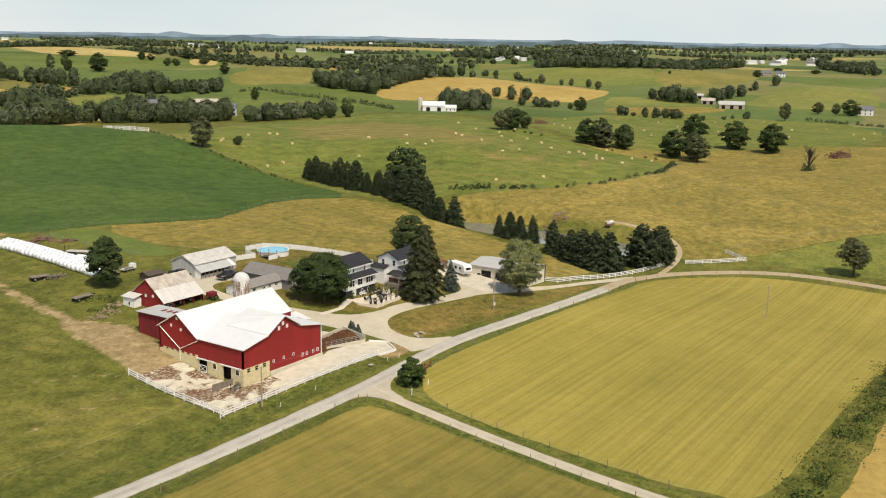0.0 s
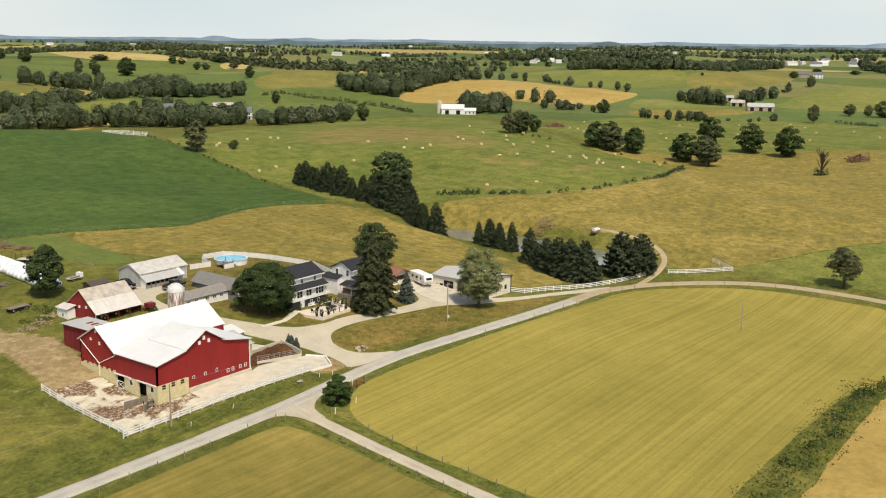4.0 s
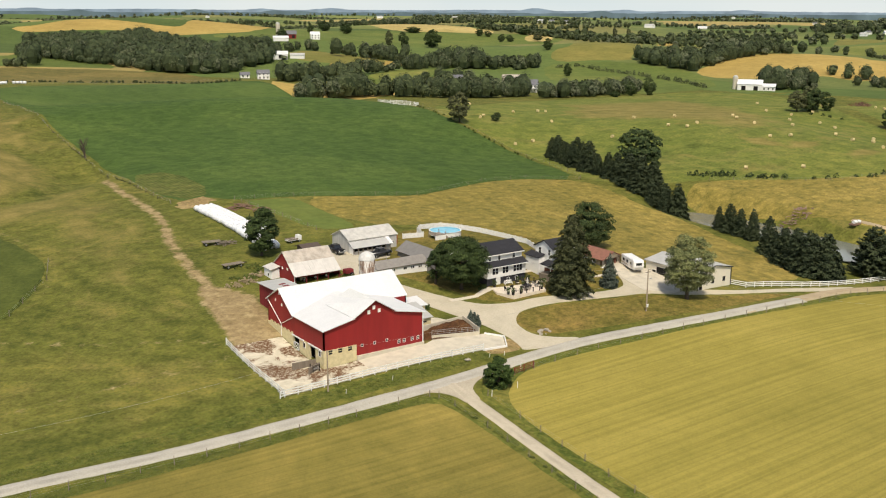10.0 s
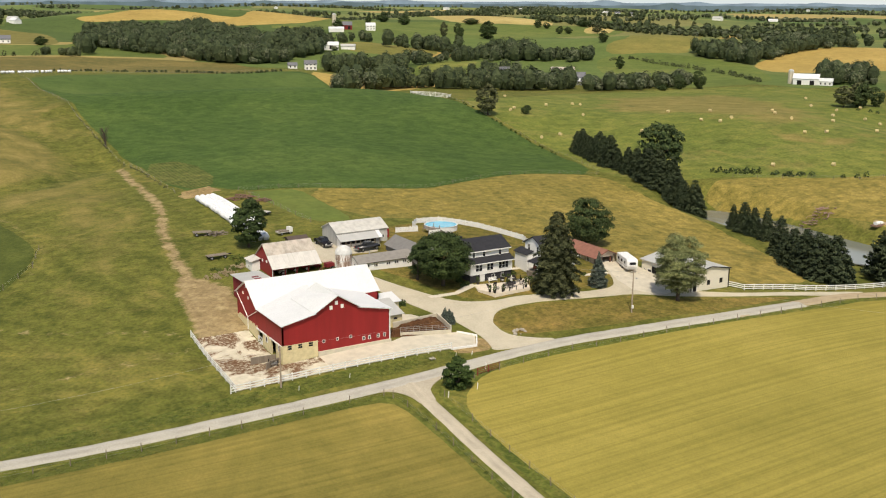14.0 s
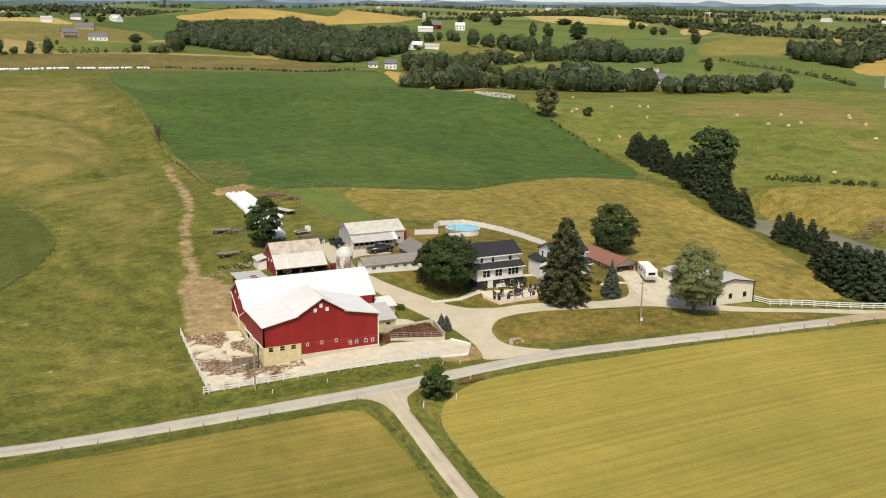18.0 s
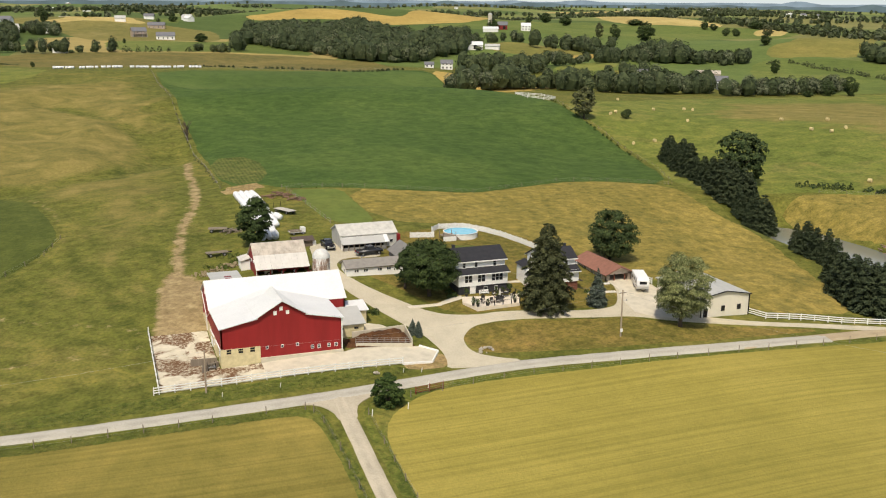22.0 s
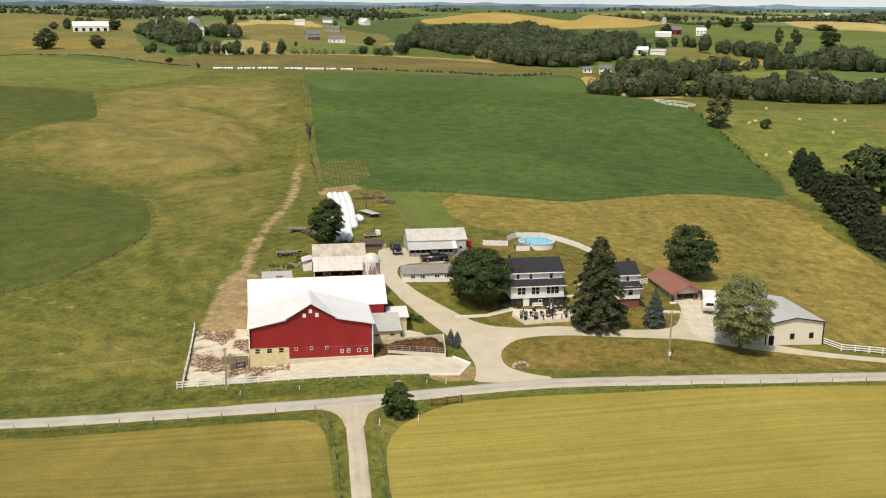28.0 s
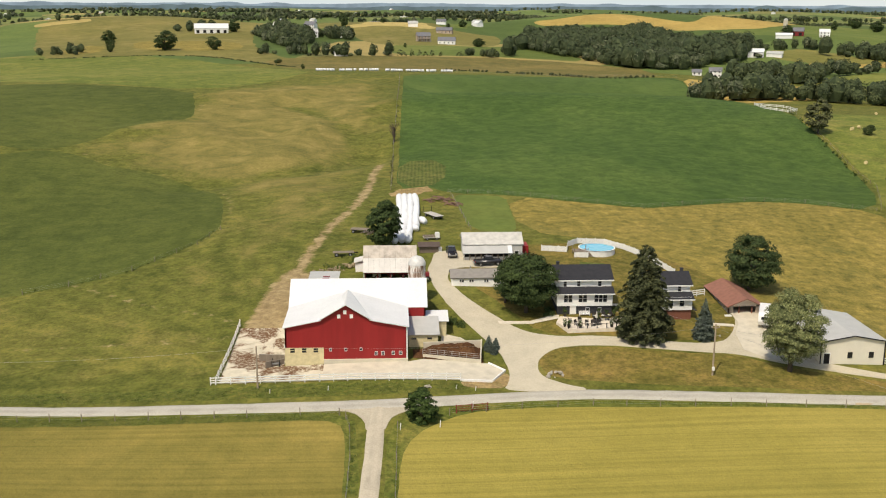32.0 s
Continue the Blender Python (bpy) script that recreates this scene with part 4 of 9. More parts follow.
# ---------------------------------------------------------------- parts of buildings
def window(parent, x, y, z, turn, w, h, bars=(1, 1), casing=None, name="window", pane=None):
    """A framed window on a wall: (x, y, z) is the middle of its foot, turn 0 faces -y, 90 faces +x."""
    m = pose(x, y, z, 0, 0, turn)
    bm = bmesh.new()
    t = 0.055
    for a in ((-w / 2 - t, -w / 2, 0, h), (w / 2, w / 2 + t, 0, h), (-w / 2 - t, w / 2 + t, -t, 0), (-w / 2 - t, w / 2 + t, h, h + t)):
        block(bm, a[0], a[1], -0.07, 0.05, a[2], a[3])
    for i in range(1, bars[0]):
        block(bm, -w / 2 + w * i / bars[0] - 0.05, -w / 2 + w * i / bars[0] + 0.05, -0.05, 0.03, 0, h)
    for i in range(1, bars[1]):
        block(bm, -w / 2, w / 2, -0.04, 0.03, h * i / bars[1] - 0.025, h * i / bars[1] + 0.025)
    bm.transform(m)
    f = part(name, bm, casing or TRIM, parent)
    bm = bmesh.new()
    block(bm, -w / 2, w / 2, -0.02, 0.03, 0, h)
    bm.transform(m)
    part("pane", bm, pane or GLASS, f, "dark window glass")
    return f


def door(parent, x, y, z, turn, w, h, material, casing=None, handle=True):
    m = pose(x, y, z, 0, 0, turn)
    bm = bmesh.new()
    block(bm, -w / 2, w / 2, -0.05, 0.04, 0, h)
    for i in (0, 1):
        block(bm, -w * 0.36, w * 0.36, -0.07, -0.05, h * (0.08 + 0.48 * i), h * (0.46 + 0.46 * i))
    bm.transform(m)
    d = part("door", bm, material, parent)
    bm = bmesh.new()
    for a in ((-w / 2 - 0.1, -w / 2, 0, h + 0.1), (w / 2, w / 2 + 0.1, 0, h + 0.1), (-w / 2, w / 2, h, h + 0.1)):
        block(bm, a[0], a[1], -0.08, 0.05, a[2], a[3])
    bm.transform(m)
    part("door_frame", bm, casing or TRIM, d)
    if handle:
        bm = bmesh.new()
        block(bm, w * 0.38, w * 0.44, -0.13, -0.05, 0.95, 1.08)
        bm.transform(m)
        part("handle", bm, METAL, d)
    return d


def siding(parent, x0, x1, y, z0, z1, step, material, turn=False):
    """Clapboards as thin proud laps on a wall facing -y (or -x when turn)."""
    bm = bmesh.new()
    n = int((z1 - z0) / step)
    for i in range(n):
        z = z0 + i * step
        if turn:
            block(bm, y - 0.03, y, x0, x1, z, z + step * 0.82)
        else:
            block(bm, x0, x1, y - 0.03, y, z, z + step * 0.82)
    return part("siding", bm, material, parent)


def box_wall(bm, pts, z0, z1):
    for (ax, ay), (bx, by) in zip(pts, pts[1:] + pts[:1]):
        flat(bm, [(ax, ay, z0), (bx, by, z0), (bx, by, z1), (ax, ay, z1)])


# ---------------------------------------------------------------- the barn
def build_barn():
    t = thing("barn", Matrix.Identity(4), "large red bank barn with white metal roof and cream base", "barn")
    w = 0.25
    # front wall, board by board in three storeys of the gable outline
    prof = [(0, 5.86), (5.9, 7.05), (10, 9.45), (13.9, 7.05), (20, 5.86)]
    bm = bmesh.new()
    slab(bm, [(0, 0, 2.35), (6.3, 0, 2.35), (6.3, 0, 0.35), (20, 0, 0.35)] + [(x, 0, z) for x, z in prof[::-1]], w)
    front = part("front_wall", bm, RED, t, "red painted board wall")
    boxed("block_wall", CREAM, t, 0.0, 6.3, -0.06, w, -1.6, 2.35, "cream painted block wall")
    boxed("footing", CONCRETE, t, 6.3, 20.1, -0.35, w, -1.8, 0.35, "pale concrete footing")
    bm = bmesh.new()
    slab(bm, [(0, 10.8, 2.35), (0, 0, 2.35), (0, 0, 5.86), (0, 10.8, 5.75)], w)
    part("west_wall", bm, RED, t)
    bm = bmesh.new()
    slab(bm, [(0, 21.2, 2.9), (0, 10.8, 2.35), (0, 10.8, 5.7), (0, 16.2, 9.5), (0, 21.2, 6.6)], w)
    part("gable_wall", bm, RED, t)
    # cream base on the west side with two doorways
    for y0, y1, z1 in ((0, 2.9, 2.35), (5.0, 8.8, 2.35), (11.0, 21.2, 2.35)):
        boxed("block_wall", CREAM, t, -0.05, w, y0, y1, -1.2, z1, "cream painted block wall")
    for i in range(7):
        boxed("block_pier", CREAM, t, -0.05, w, 11.2 + i * 1.4, 11.9 + i * 1.4, 2.35, 2.75)
    boxed("lintel", RED, t, 0, w, 2.9, 5.0, 2.15, 2.35)
    boxed("lintel", RED, t, 0, w, 8.8, 11.0, 2.15, 2.35)
    # near-black panel behind both doorways paints the unlit stable
    boxed("doorway_dark", DARK, t, 0.9, 1.0, 2.7, 11.2, -1.0, 2.3, "near-black panel for the shade inside the stable")
    boxed("door_track", TRIM, t, -0.22, -0.05, 0.4, 5.4, 2.2, 2.42, "white sliding door track")
    boxed("door_track", TRIM, t, -0.22, -0.05, 7.0, 11.4, 2.2, 2.42, "white sliding door track")
    # white cross-braced half gate in the second doorway
    bm = bmesh.new()
    for a in ((8.9, 10.9, 0.0, 0.12), (8.9, 10.9, 1.2, 1.32), (8.9, 9.02, 0, 1.32), (10.78, 10.9, 0, 1.32)):
        block(bm, -0.12, -0.04, a[0], a[1], a[2] - 0.1, a[3] - 0.1)
    tube(bm, (-0.08, 9.0, 0), (-0.08, 10.8, 1.15), 0.05, n=4)
    tube(bm, (-0.08, 10.8, 0), (-0.08, 9.0, 1.15), 0.05, n=4)
    part("gate", bm, TRIM, t, "white cross-braced gate")
    window(t, -0.05, 1.3, 1.1, -90, 0.8, 0.9)
    window(t, -0.05, 6.9, 1.1, -90, 0.8, 0.9)
    # back and east walls
    bm = bmesh.new()
    slab(bm, [(23.4, 21.2, 0), (0, 21.2, 0), (0, 21.2, 6.6), (23.4, 21.2, 6.6)], w)
    part("back_wall", bm, RED, t)
    bm = bmesh.new()
    slab(bm, [(23.4, 10.8, 0), (23.4, 21.2, 0), (23.4, 21.2, 6.6), (23.4, 16.2, 9.5), (23.4, 10.8, 5.7)], w)
    part("east_gable_wall", bm, RED, t)
    bm = bmesh.new()
    slab(bm, [(20, 0, -0.2), (20, 10.8, -0.2), (20, 10.8, 5.75), (20, 0, 5.86)], w)
    part("east_wall", bm, RED, t)
    bm = bmesh.new()
    slab(bm, [(20, 10.8, -0.2), (23.4, 10.8, -0.2), (23.4, 10.8, 5.7), (20, 10.8, 5.7)], w)
    part("step_wall", bm, RED, t)
    # roofs
    th, ov = 0.14, 0.35
    k = (9.5 - 5.7) / 5.4
    for pts in ([(-ov, 10.8 - 0.05, 5.7 - k * 0.05 + th), (23.4 + ov, 10.8 - 0.05, 5.7 - k * 0.05 + th), (23.4 + ov, 16.2, 9.5 + th), (-ov, 16.2, 9.5 + th)],
                [(-ov, 16.2, 9.5 + th), (23.4 + ov, 16.2, 9.5 + th), (23.4 + ov, 21.6, 6.37 + th), (-ov, 21.6, 6.37 + th)]):
        bm = bmesh.new()
        slab(bm, pts, th)
        part("roof", bm, ROOF_WHITE, t, "white metal roof slope")
    # shallow side slopes of the front wing, running back into the main slope
    def back(z):
        return 10.8 + (z - 5.7) / k
    bm = bmesh.new()
    slab(bm, [(-ov, -0.45, 5.79 + th), (5.9, -0.45, 7.05 + th), (10, -0.45 + 8.9, 7.9 + th), (10, back(7.9) - 0.02, 7.9 + th), (-ov, back(5.79), 5.79 + th)], th)
    part("wing_roof", bm, ROOF_WHITE, t)
    bm = bmesh.new()
    slab(bm, [(20 + ov, back(5.79), 5.79 + th), (10, back(7.9) - 0.02, 7.9 + th), (10, -0.45 + 8.9, 7.9 + th), (13.9, -0.45, 7.05 + th), (20 + ov, -0.45, 5.79 + th)], th)
    part("wing_roof", bm, ROOF_WHITE, t)
    # the steep middle gable, hipped at its back
    e = th + 0.03
    bm = bmesh.new()
    slab(bm, [(5.7, -0.5, 6.95 + e), (10, -0.5, 9.5 + e), (10, 8.6, 9.5 + e), (9.0, 10.6, 7.75 + e), (5.7, 9.6, 6.95 + e)][::-1], th)
    part("gable_roof", bm, ROOF_WHITE, t, "white metal gable slope")
    bm = bmesh.new()
    slab(bm, [(10, -0.5, 9.5 + e), (14.1, -0.5, 6.95 + e), (14.1, 9.6, 6.95 + e), (11.0, 10.6, 7.75 + e), (10, 8.6, 9.5 + e)][::-1], th)
    part("gable_roof", bm, ROOF_WHITE, t, "white metal gable slope")
    bm = bmesh.new()
    slab(bm, [(10, 8.6, 9.5 + e), (11.0, 10.6, 7.75 + e), (9.0, 10.6, 7.75 + e)], 0.1)
    part("hip_roof", bm, ROOF_GREY, t)
    # dark rake boards under the front roof edge
    for (ax, az), (bx, bz) in zip(prof, prof[1:]):
        bm = bmesh.new()
        slab(bm, [(ax, -0.30, az - 0.02), (bx, -0.30, bz - 0.02), (bx, -0.30, bz + 0.14), (ax, -0.30, az + 0.14)], 0.05)
        part("rake_board", bm, RED_DARK, t)
    # corner boards, gutters and downpipes
    boxed("corner_board", TRIM, t, 19.86, 20.06, -0.07, 0.0, 0.3, 5.8)
    bm = bmesh.new()
    tube(bm, (-0.12, 21.0, 6.5), (-0.12, 15.7, 3.15), 0.075, n=6)
    tube(bm, (-0.12, 15.7, 3.15), (-0.12, 15.7, -0.1), 0.075, n=6)
    tube(bm, (-0.12, 11.0, 5.45), (-0.12, 15.7, 3.15), 0.075, n=6)
    part("downpipe", bm, TRIM, t, "white diagonal downpipe")
    for a, b in (((-0.3, 21.5, 6.45), (-0.3, 16.2, 9.55)), ((-0.3, 16.2, 9.55), (-0.3, 10.9, 5.8))):
        bm = bmesh.new()
        tube(bm, a, b, 0.09, n=4)
        part("rake_trim", bm, TRIM, t)
    for x in (1.2, 3.1, 5.0):
        window(t, x, -0.06, 1.55, 0, 0.75, 0.75, (1, 2), CREAM)
    for x in (7.4, 9.9, 12.4):
        window(t, x, 0.0, 1.78, 0, 0.34, 0.42)
    for x in (14.9, 16.0, 17.7, 18.9):
        window(t, x, 0.0, 1.0, 0, 0.42, 0.55, (1, 2))
    for x, z in ((9.85, 8.1), (8.85, 7.4), (10.9, 7.4)):
        window(t, x, 0.0, z, 0, 0.42, 0.55, pane=TRIM, name="vent")
    for y, z in ((17.9, 6.9), (15.4, 6.5), (16.4, 8.4)):
        window(t, 0, y, z, -90, 0.3, 0.4, pane=TRIM, name="vent")
    return t


build_barn()


def build_lean():
    t = thing("lean_to_shed", Matrix.Identity(4), "low red board shed with a pale tin roof behind the barn", "shed")
    x0, x1, y0, y1 = 2.4, 7.4, 21.6, 29.9
    bm = bmesh.new()
    n = 24
    for i in range(n):
        a, b = y0 + (y1 - y0) * i / n, y0 + (y1 - y0) * (i + 1) / n
        block(bm, x0 - 0.03 * (i % 2), x0 + 0.05, a + 0.01, b, 2.4, 7.15)
    for i in range(n):
        a, b = x0 + (x1 - x0) * i / n, x0 + (x1 - x0) * (i + 1) / n
        block(bm, a + 0.01, b, y1 - 0.05, y1 + 0.03 * (i % 2), 2.4, 7.05)
    part("wall", bm, RED_DARK, t, "weathered red boards")
    boxed("side_wall", RED_DARK, t, x1 - 0.1, x1, y0, y1, 2.4, 7.15)
    bm = bmesh.new()
    slab(bm, [(x0 - 0.4, y0 - 0.2, 7.4), (x1 + 0.3, y0 - 0.2, 7.4), (x1 + 0.3, y1 + 0.4, 7.2), (x0 - 0.4, y1 + 0.4, 7.2)], 0.1)
    part("roof", bm, ROOF_GREY, t, "pale tin roof")
    for i in range(3):
        boxed("roof_patch", RED_DARK, t, x0 + 2.2, x0 + 3.5, y0 + 1.0 + i * 1.5, y0 + 1.6 + i * 1.5, 7.3 - 0.03 * i, 7.45 - 0.04 * i, "rusty roof patch")


build_lean()


def build_silo():
    t = thing("silo", pose(22.2, 22.9, 2.2), "weathered concrete stave silo with a white domed cap", "silo")
    n = Nodes("silo_staves")
    c = n.ramp(n.noise(0.4, 4, 0.7, n.mapped((1, 1, 0.16))), [(0.40, (0.19, 0.115, 0.075)), (0.5, (0.40, 0.31, 0.24)), (0.58, (0.74, 0.71, 0.65))])
    staves = n.done(c, 0.85)
    seg = 28
    for i in range(seg):
        a0, a1 = 6.2832 * i / seg, 6.2832 * (i + 0.94) / seg
        bm = bmesh.new()
        pts = [(1.6 * math.cos(a), 1.6 * math.sin(a)) for a in (a0, a1)] + [(1.45 * math.cos(a), 1.45 * math.sin(a)) for a in (a1, a0)]
        lo, hi = [bm.verts.new((x, y, 0)) for x, y in pts], [bm.verts.new((x, y, 8.2)) for x, y in pts]
        for k in range(4):
            bm.faces.new((lo[k], lo[(k + 1) % 4], hi[(k + 1) % 4], hi[k]))
        bm.faces.new(hi)
        part("stave", bm, staves, t)
    bm = bmesh.new()
    tube(bm, (0, 0, 0), (0, 0, 8.2), 1.5, n=28)
    part("lining", bm, staves, t)
    for z in (1.0, 2.2, 3.4, 4.6, 5.8, 7.0):
        bm = bmesh.new()
        tube(bm, (0, 0, z), (0, 0, z + 0.05), 1.64, n=28)
        part("hoop", bm, METAL, t)
    bm = bmesh.new()
    prev = None
    for j in range(7):
        a = j / 6 * math.pi / 2
        r, z = 1.68 * math.cos(a), 8.2 + 1.62 * math.sin(a)
        ring = [bm.verts.new((max(r, 0.02) * math.cos(6.2832 * i / 24), max(r, 0.02) * math.sin(6.2832 * i / 24), z)) for i in range(24)]
        if prev:
            for i in range(24):
                bm.faces.new((prev[i], prev[(i + 1) % 24], ring[(i + 1) % 24], ring[i]))
        prev = ring
    part("dome", bm, paint("silo_cap_white", (0.62, 0.61, 0.57), 0.5, 0.2, 0.6), t, "white metal dome", True)


build_silo()


def build_milk_house():
    t = thing("milk_house", Matrix.Identity(4), "low cream milk house with a pale metal roof", "shed")
    bm = bmesh.new()
    box_wall(bm, [(20.3, 5.2), (25.3, 5.2), (25.3, 10.6), (20.3, 10.6)], -0.6, 2.7)
    part("wall", bm, CREAM, t)
    bm = bmesh.new()
    slab(bm, [(20.1, 4.8, 2.75), (25.6, 4.8, 2.75), (25.6, 10.7, 4.2), (20.1, 10.7, 4.2)], 0.12)
    part("roof", bm, ROOF_GREY, t)
    for x in (21.2, 23.9):
        window(t, x, 5.2, 1.75, 0, 0.8, 0.4, casing=CREAM)
    bm = bmesh.new()
    box_wall(bm, [(23.6, 9.6), (27.0, 9.6), (27.0, 13), (23.6, 13)], 0, 3.6)
    part("annex_wall", bm, CREAM, t)
    bm = bmesh.new()
    slab(bm, [(23.4, 9.2, 3.7), (27.4, 9.2, 3.7), (27.4, 13.2, 4.5), (23.4, 13.2, 4.5)], 0.12)
    part("annex_roof", bm, ROOF_WHITE, t)


build_milk_house()


def build_bunker():
    t = thing("manure_bunker", Matrix.Identity(4), "concrete manure bunker with a brown heap and pipe rail", "bunker")
    a, b, c, d = (22.6, 0.9), (32.2, -0.7), (32.9, 5.6), (22.8, 4.2)
    for name, p, q, h in (("front_wall", a, b, 0.75), ("end_wall", b, c, 1.5), ("back_wall", c, d, 1.4)):
        bm = bmesh.new()
        nx, ny = -(q[1] - p[1]), q[0] - p[0]
        l = math.hypot(nx, ny)
        nx, ny = nx / l * 0.2, ny / l * 0.2
        pts = [p, q, (q[0] + nx, q[1] + ny), (p[0] + nx, p[1] + ny)]
        lo, hi = [bm.verts.new((x, y, gz(x, y) - 0.4)) for x, y in pts], [bm.verts.new((x, y, gz(x, y) + h)) for x, y in pts]
        for k in range(4):
            bm.faces.new((lo[k], lo[(k + 1) % 4], hi[(k + 1) % 4], hi[k]))
        bm.faces.new(hi)
        bmesh.ops.recalc_face_normals(bm, faces=bm.faces)
        part(name, bm, CONCRETE, t)
    for i in range(9):
        s = i / 8
        x, y = a[0] + (b[0] - a[0]) * s, a[1] + (b[1] - a[1]) * s
        bm = bmesh.new()
        tube(bm, (x, y + 0.05, gz(x, y) + 0.7), (x, y + 0.05, gz(x, y) + 1.75), 0.04, n=5)
        part("rail_post", bm, METAL, t)
    for h in (1.05, 1.4, 1.72):
        bm = bmesh.new()
        tube(bm, (a[0], a[1] + 0.05, gz(*a) + h), (b[0], b[1] + 0.05, gz(*b) + h), 0.035, n=5)
        part("rail", bm, METAL, t)
    # the heap
    bm = bmesh.new()
    nx, ny = 26, 14
    grid = []
    for j in range(ny):
        row = []
        for i in range(nx):
            u, v = i / (nx - 1), j / (ny - 1)
            x = 21.0 + 11.6 * u
            y = 0.95 - 1.5 * u + (3.2 + 2.6 * u) * v
            k = max(0, math.sin(math.pi * min(1, max(0, v * 1.05)))) ** 0.6 * min(1, max(0, (u - 0.02) * 4)) * min(1, (1.02 - u) * 5)
            row.append(bm.verts.new((x, y, gz(x, y) + 0.12 + k * (0.9 + 1.5 * u) + 0.5 * noise.noise((x * 1.3, y * 1.3, 3)) * k)))
        grid.append(row)
    for j in range(ny - 1):
        for i in range(nx - 1):
            bm.faces.new((grid[j][i], grid[j][i + 1], grid[j + 1][i + 1], grid[j + 1][i]))
    heap = solid("manure_heap", bm, MUCK, Matrix.Identity(4), "heap of dark brown manure in the bunker", "manure", kind="stuff")


build_bunker()

# ---------------------------------------------------------------- the two farmhouses
def build_house(x0, x1, y_low, y_up, y_ridge, y_back, base, base_top, pent, eave, ridge, low_windows, up_windows, base_mat, base_label, label):
    t = thing("farmhouse", Matrix.Identity(4), label, "house")
    boxed("basement", base_mat, t, x0 + 0.15, x1 - 0.05, y_low + 0.25, y_back - 0.2, base - 1.6, base_top, base_label)
    boxed("lower_wall", WHITE_SIDING, t, x0, x1, y_low, y_back, base_top, pent + 0.35)
    siding(t, x0, x1, y_low, base_top, pent - 0.05, 0.2, WHITE_SIDING)
    bm = bmesh.new()
    pts = [(y_up, pent + 0.3), (y_back, pent + 0.3), (y_back, eave), (y_ridge, ridge), (y_up, eave)]
    for x in (x0 + 0.02, x1 - 0.02):
        flat(bm, [(x, y, z) for y, z in pts])
    for y, z in ((y_up, eave), (y_back, eave)):
        flat(bm, [(x0 + 0.02, y, pent + 0.3), (x1 - 0.02, y, pent + 0.3), (x1 - 0.02, y, z), (x0 + 0.02, y, z)])
    bmesh.ops.recalc_face_normals(bm, faces=bm.faces)
    part("upper_wall", bm, WHITE_SIDING, t)
    siding(t, x0 + 0.02, x1 - 0.02, y_up, pent + 0.95, eave - 0.1, 0.2, WHITE_SIDING)
    siding(t, y_up, y_back, x0 + 0.02, pent + 0.4, eave, 0.2, WHITE_SIDING, True)
    # pent roof over the enclosed porch
    bm = bmesh.new()
    slab(bm, [(x0 - 0.3, y_low - 0.6, pent + 0.1), (x1 + 0.3, y_low - 0.6, pent + 0.1), (x1 + 0.3, y_up + 0.02, pent + 0.95), (x0 - 0.3, y_up + 0.02, pent + 0.95)], 0.14)
    pr = part("porch_roof", bm, ROOF_SHINGLE, t, "dark shingle porch roof")
    bm = bmesh.new()
    block(bm, x0 - 0.3, x1 + 0.3, y_low - 0.68, y_low - 0.6, pent - 0.08, pent + 0.1)
    part("gutter", bm, TRIM, pr)
    k = (ridge - eave) / (y_ridge - y_up)
    for s, y in ((-1, y_up), (1, y_back)):
        kk = (ridge - eave) / abs(y_ridge - y)
        yo = y + s * 0.45
        zo = eave - kk * 0.45
        bm = bmesh.new()
        p = [(x0 - 0.35, yo, zo + 0.16), (x1 + 0.35, yo, zo + 0.16), (x1 + 0.35, y_ridge, ridge + 0.16), (x0 - 0.35, y_ridge, ridge + 0.16)]
        slab(bm, p if s < 0 else p[::-1], 0.16)
        r = part("roof", bm, ROOF_SHINGLE, t, "charcoal shingle roof")
        bm = bmesh.new()
        block(bm, x0 - 0.35, x1 + 0.35, yo + s * 0.02 - 0.04, yo + s * 0.02 + 0.04, zo - 0.12, zo + 0.1)
        part("gutter", bm, TRIM, r)
    for x, w, n in low_windows:
        window(t, x, y_low - 0.03, base_top + 0.75, 0, w, 1.35, (n, 2), casing=TRIM)
    for x, w in up_windows:
        window(t, x, y_up - 0.03, pent + 0.98, 0, w, 1.15, (1, 2), casing=TRIM)
    for y in (y_up + 1.2, y_back - 1.5):
        window(t, x0 - 0.01, y, pent + 0.9, -90, 0.7, 1.2, (1, 2))
        window(t, x0 - 0.01, y, base_top + 0.6, -90, 0.7, 1.3, (1, 2))
    bm = bmesh.new()
    block(bm, -0.25, 0.25, -0.25, 0.25, -0.6, 0.55)
    block(bm, -0.31, 0.31, -0.31, 0.31, 0.55, 0.65)
    bm.transform(pose(x0 + 0.8 if x0 < 60 else x1 - 0.9, y_ridge + 0.4, ridge))
    part("chimney", bm, STONE_DARK, t, "dark brick chimney")
    return t


h1 = build_house(47.6, 57.8, 17.1, 18.5, 21.9, 25.6, 2.1, 3.75, 6.1, 8.5, 10.2, [(49.6, 1.5, 2), (52.3, 1.5, 2), (55.6, 2.3, 3)], [(49.2, 0.55), (51.7, 0.55), (55.6, 0.6)],
                 STONE_DARK, "dark stone basement wall", "white clapboard farmhouse with a charcoal roof and dark basement")
door(h1, 50.6, 17.33, 2.1, 0, 0.95, 1.6, TRIM)
window(h1, 53.3, 17.34, 2.7, 0, 0.6, 0.6)
window(h1, 55.5, 17.34, 2.5, 0, 0.5, 0.8)
BRICK = paint("red_brick_base", (0.21, 0.085, 0.055), 0.9, 0.25, 0.3, 0.05, bump=0.02)
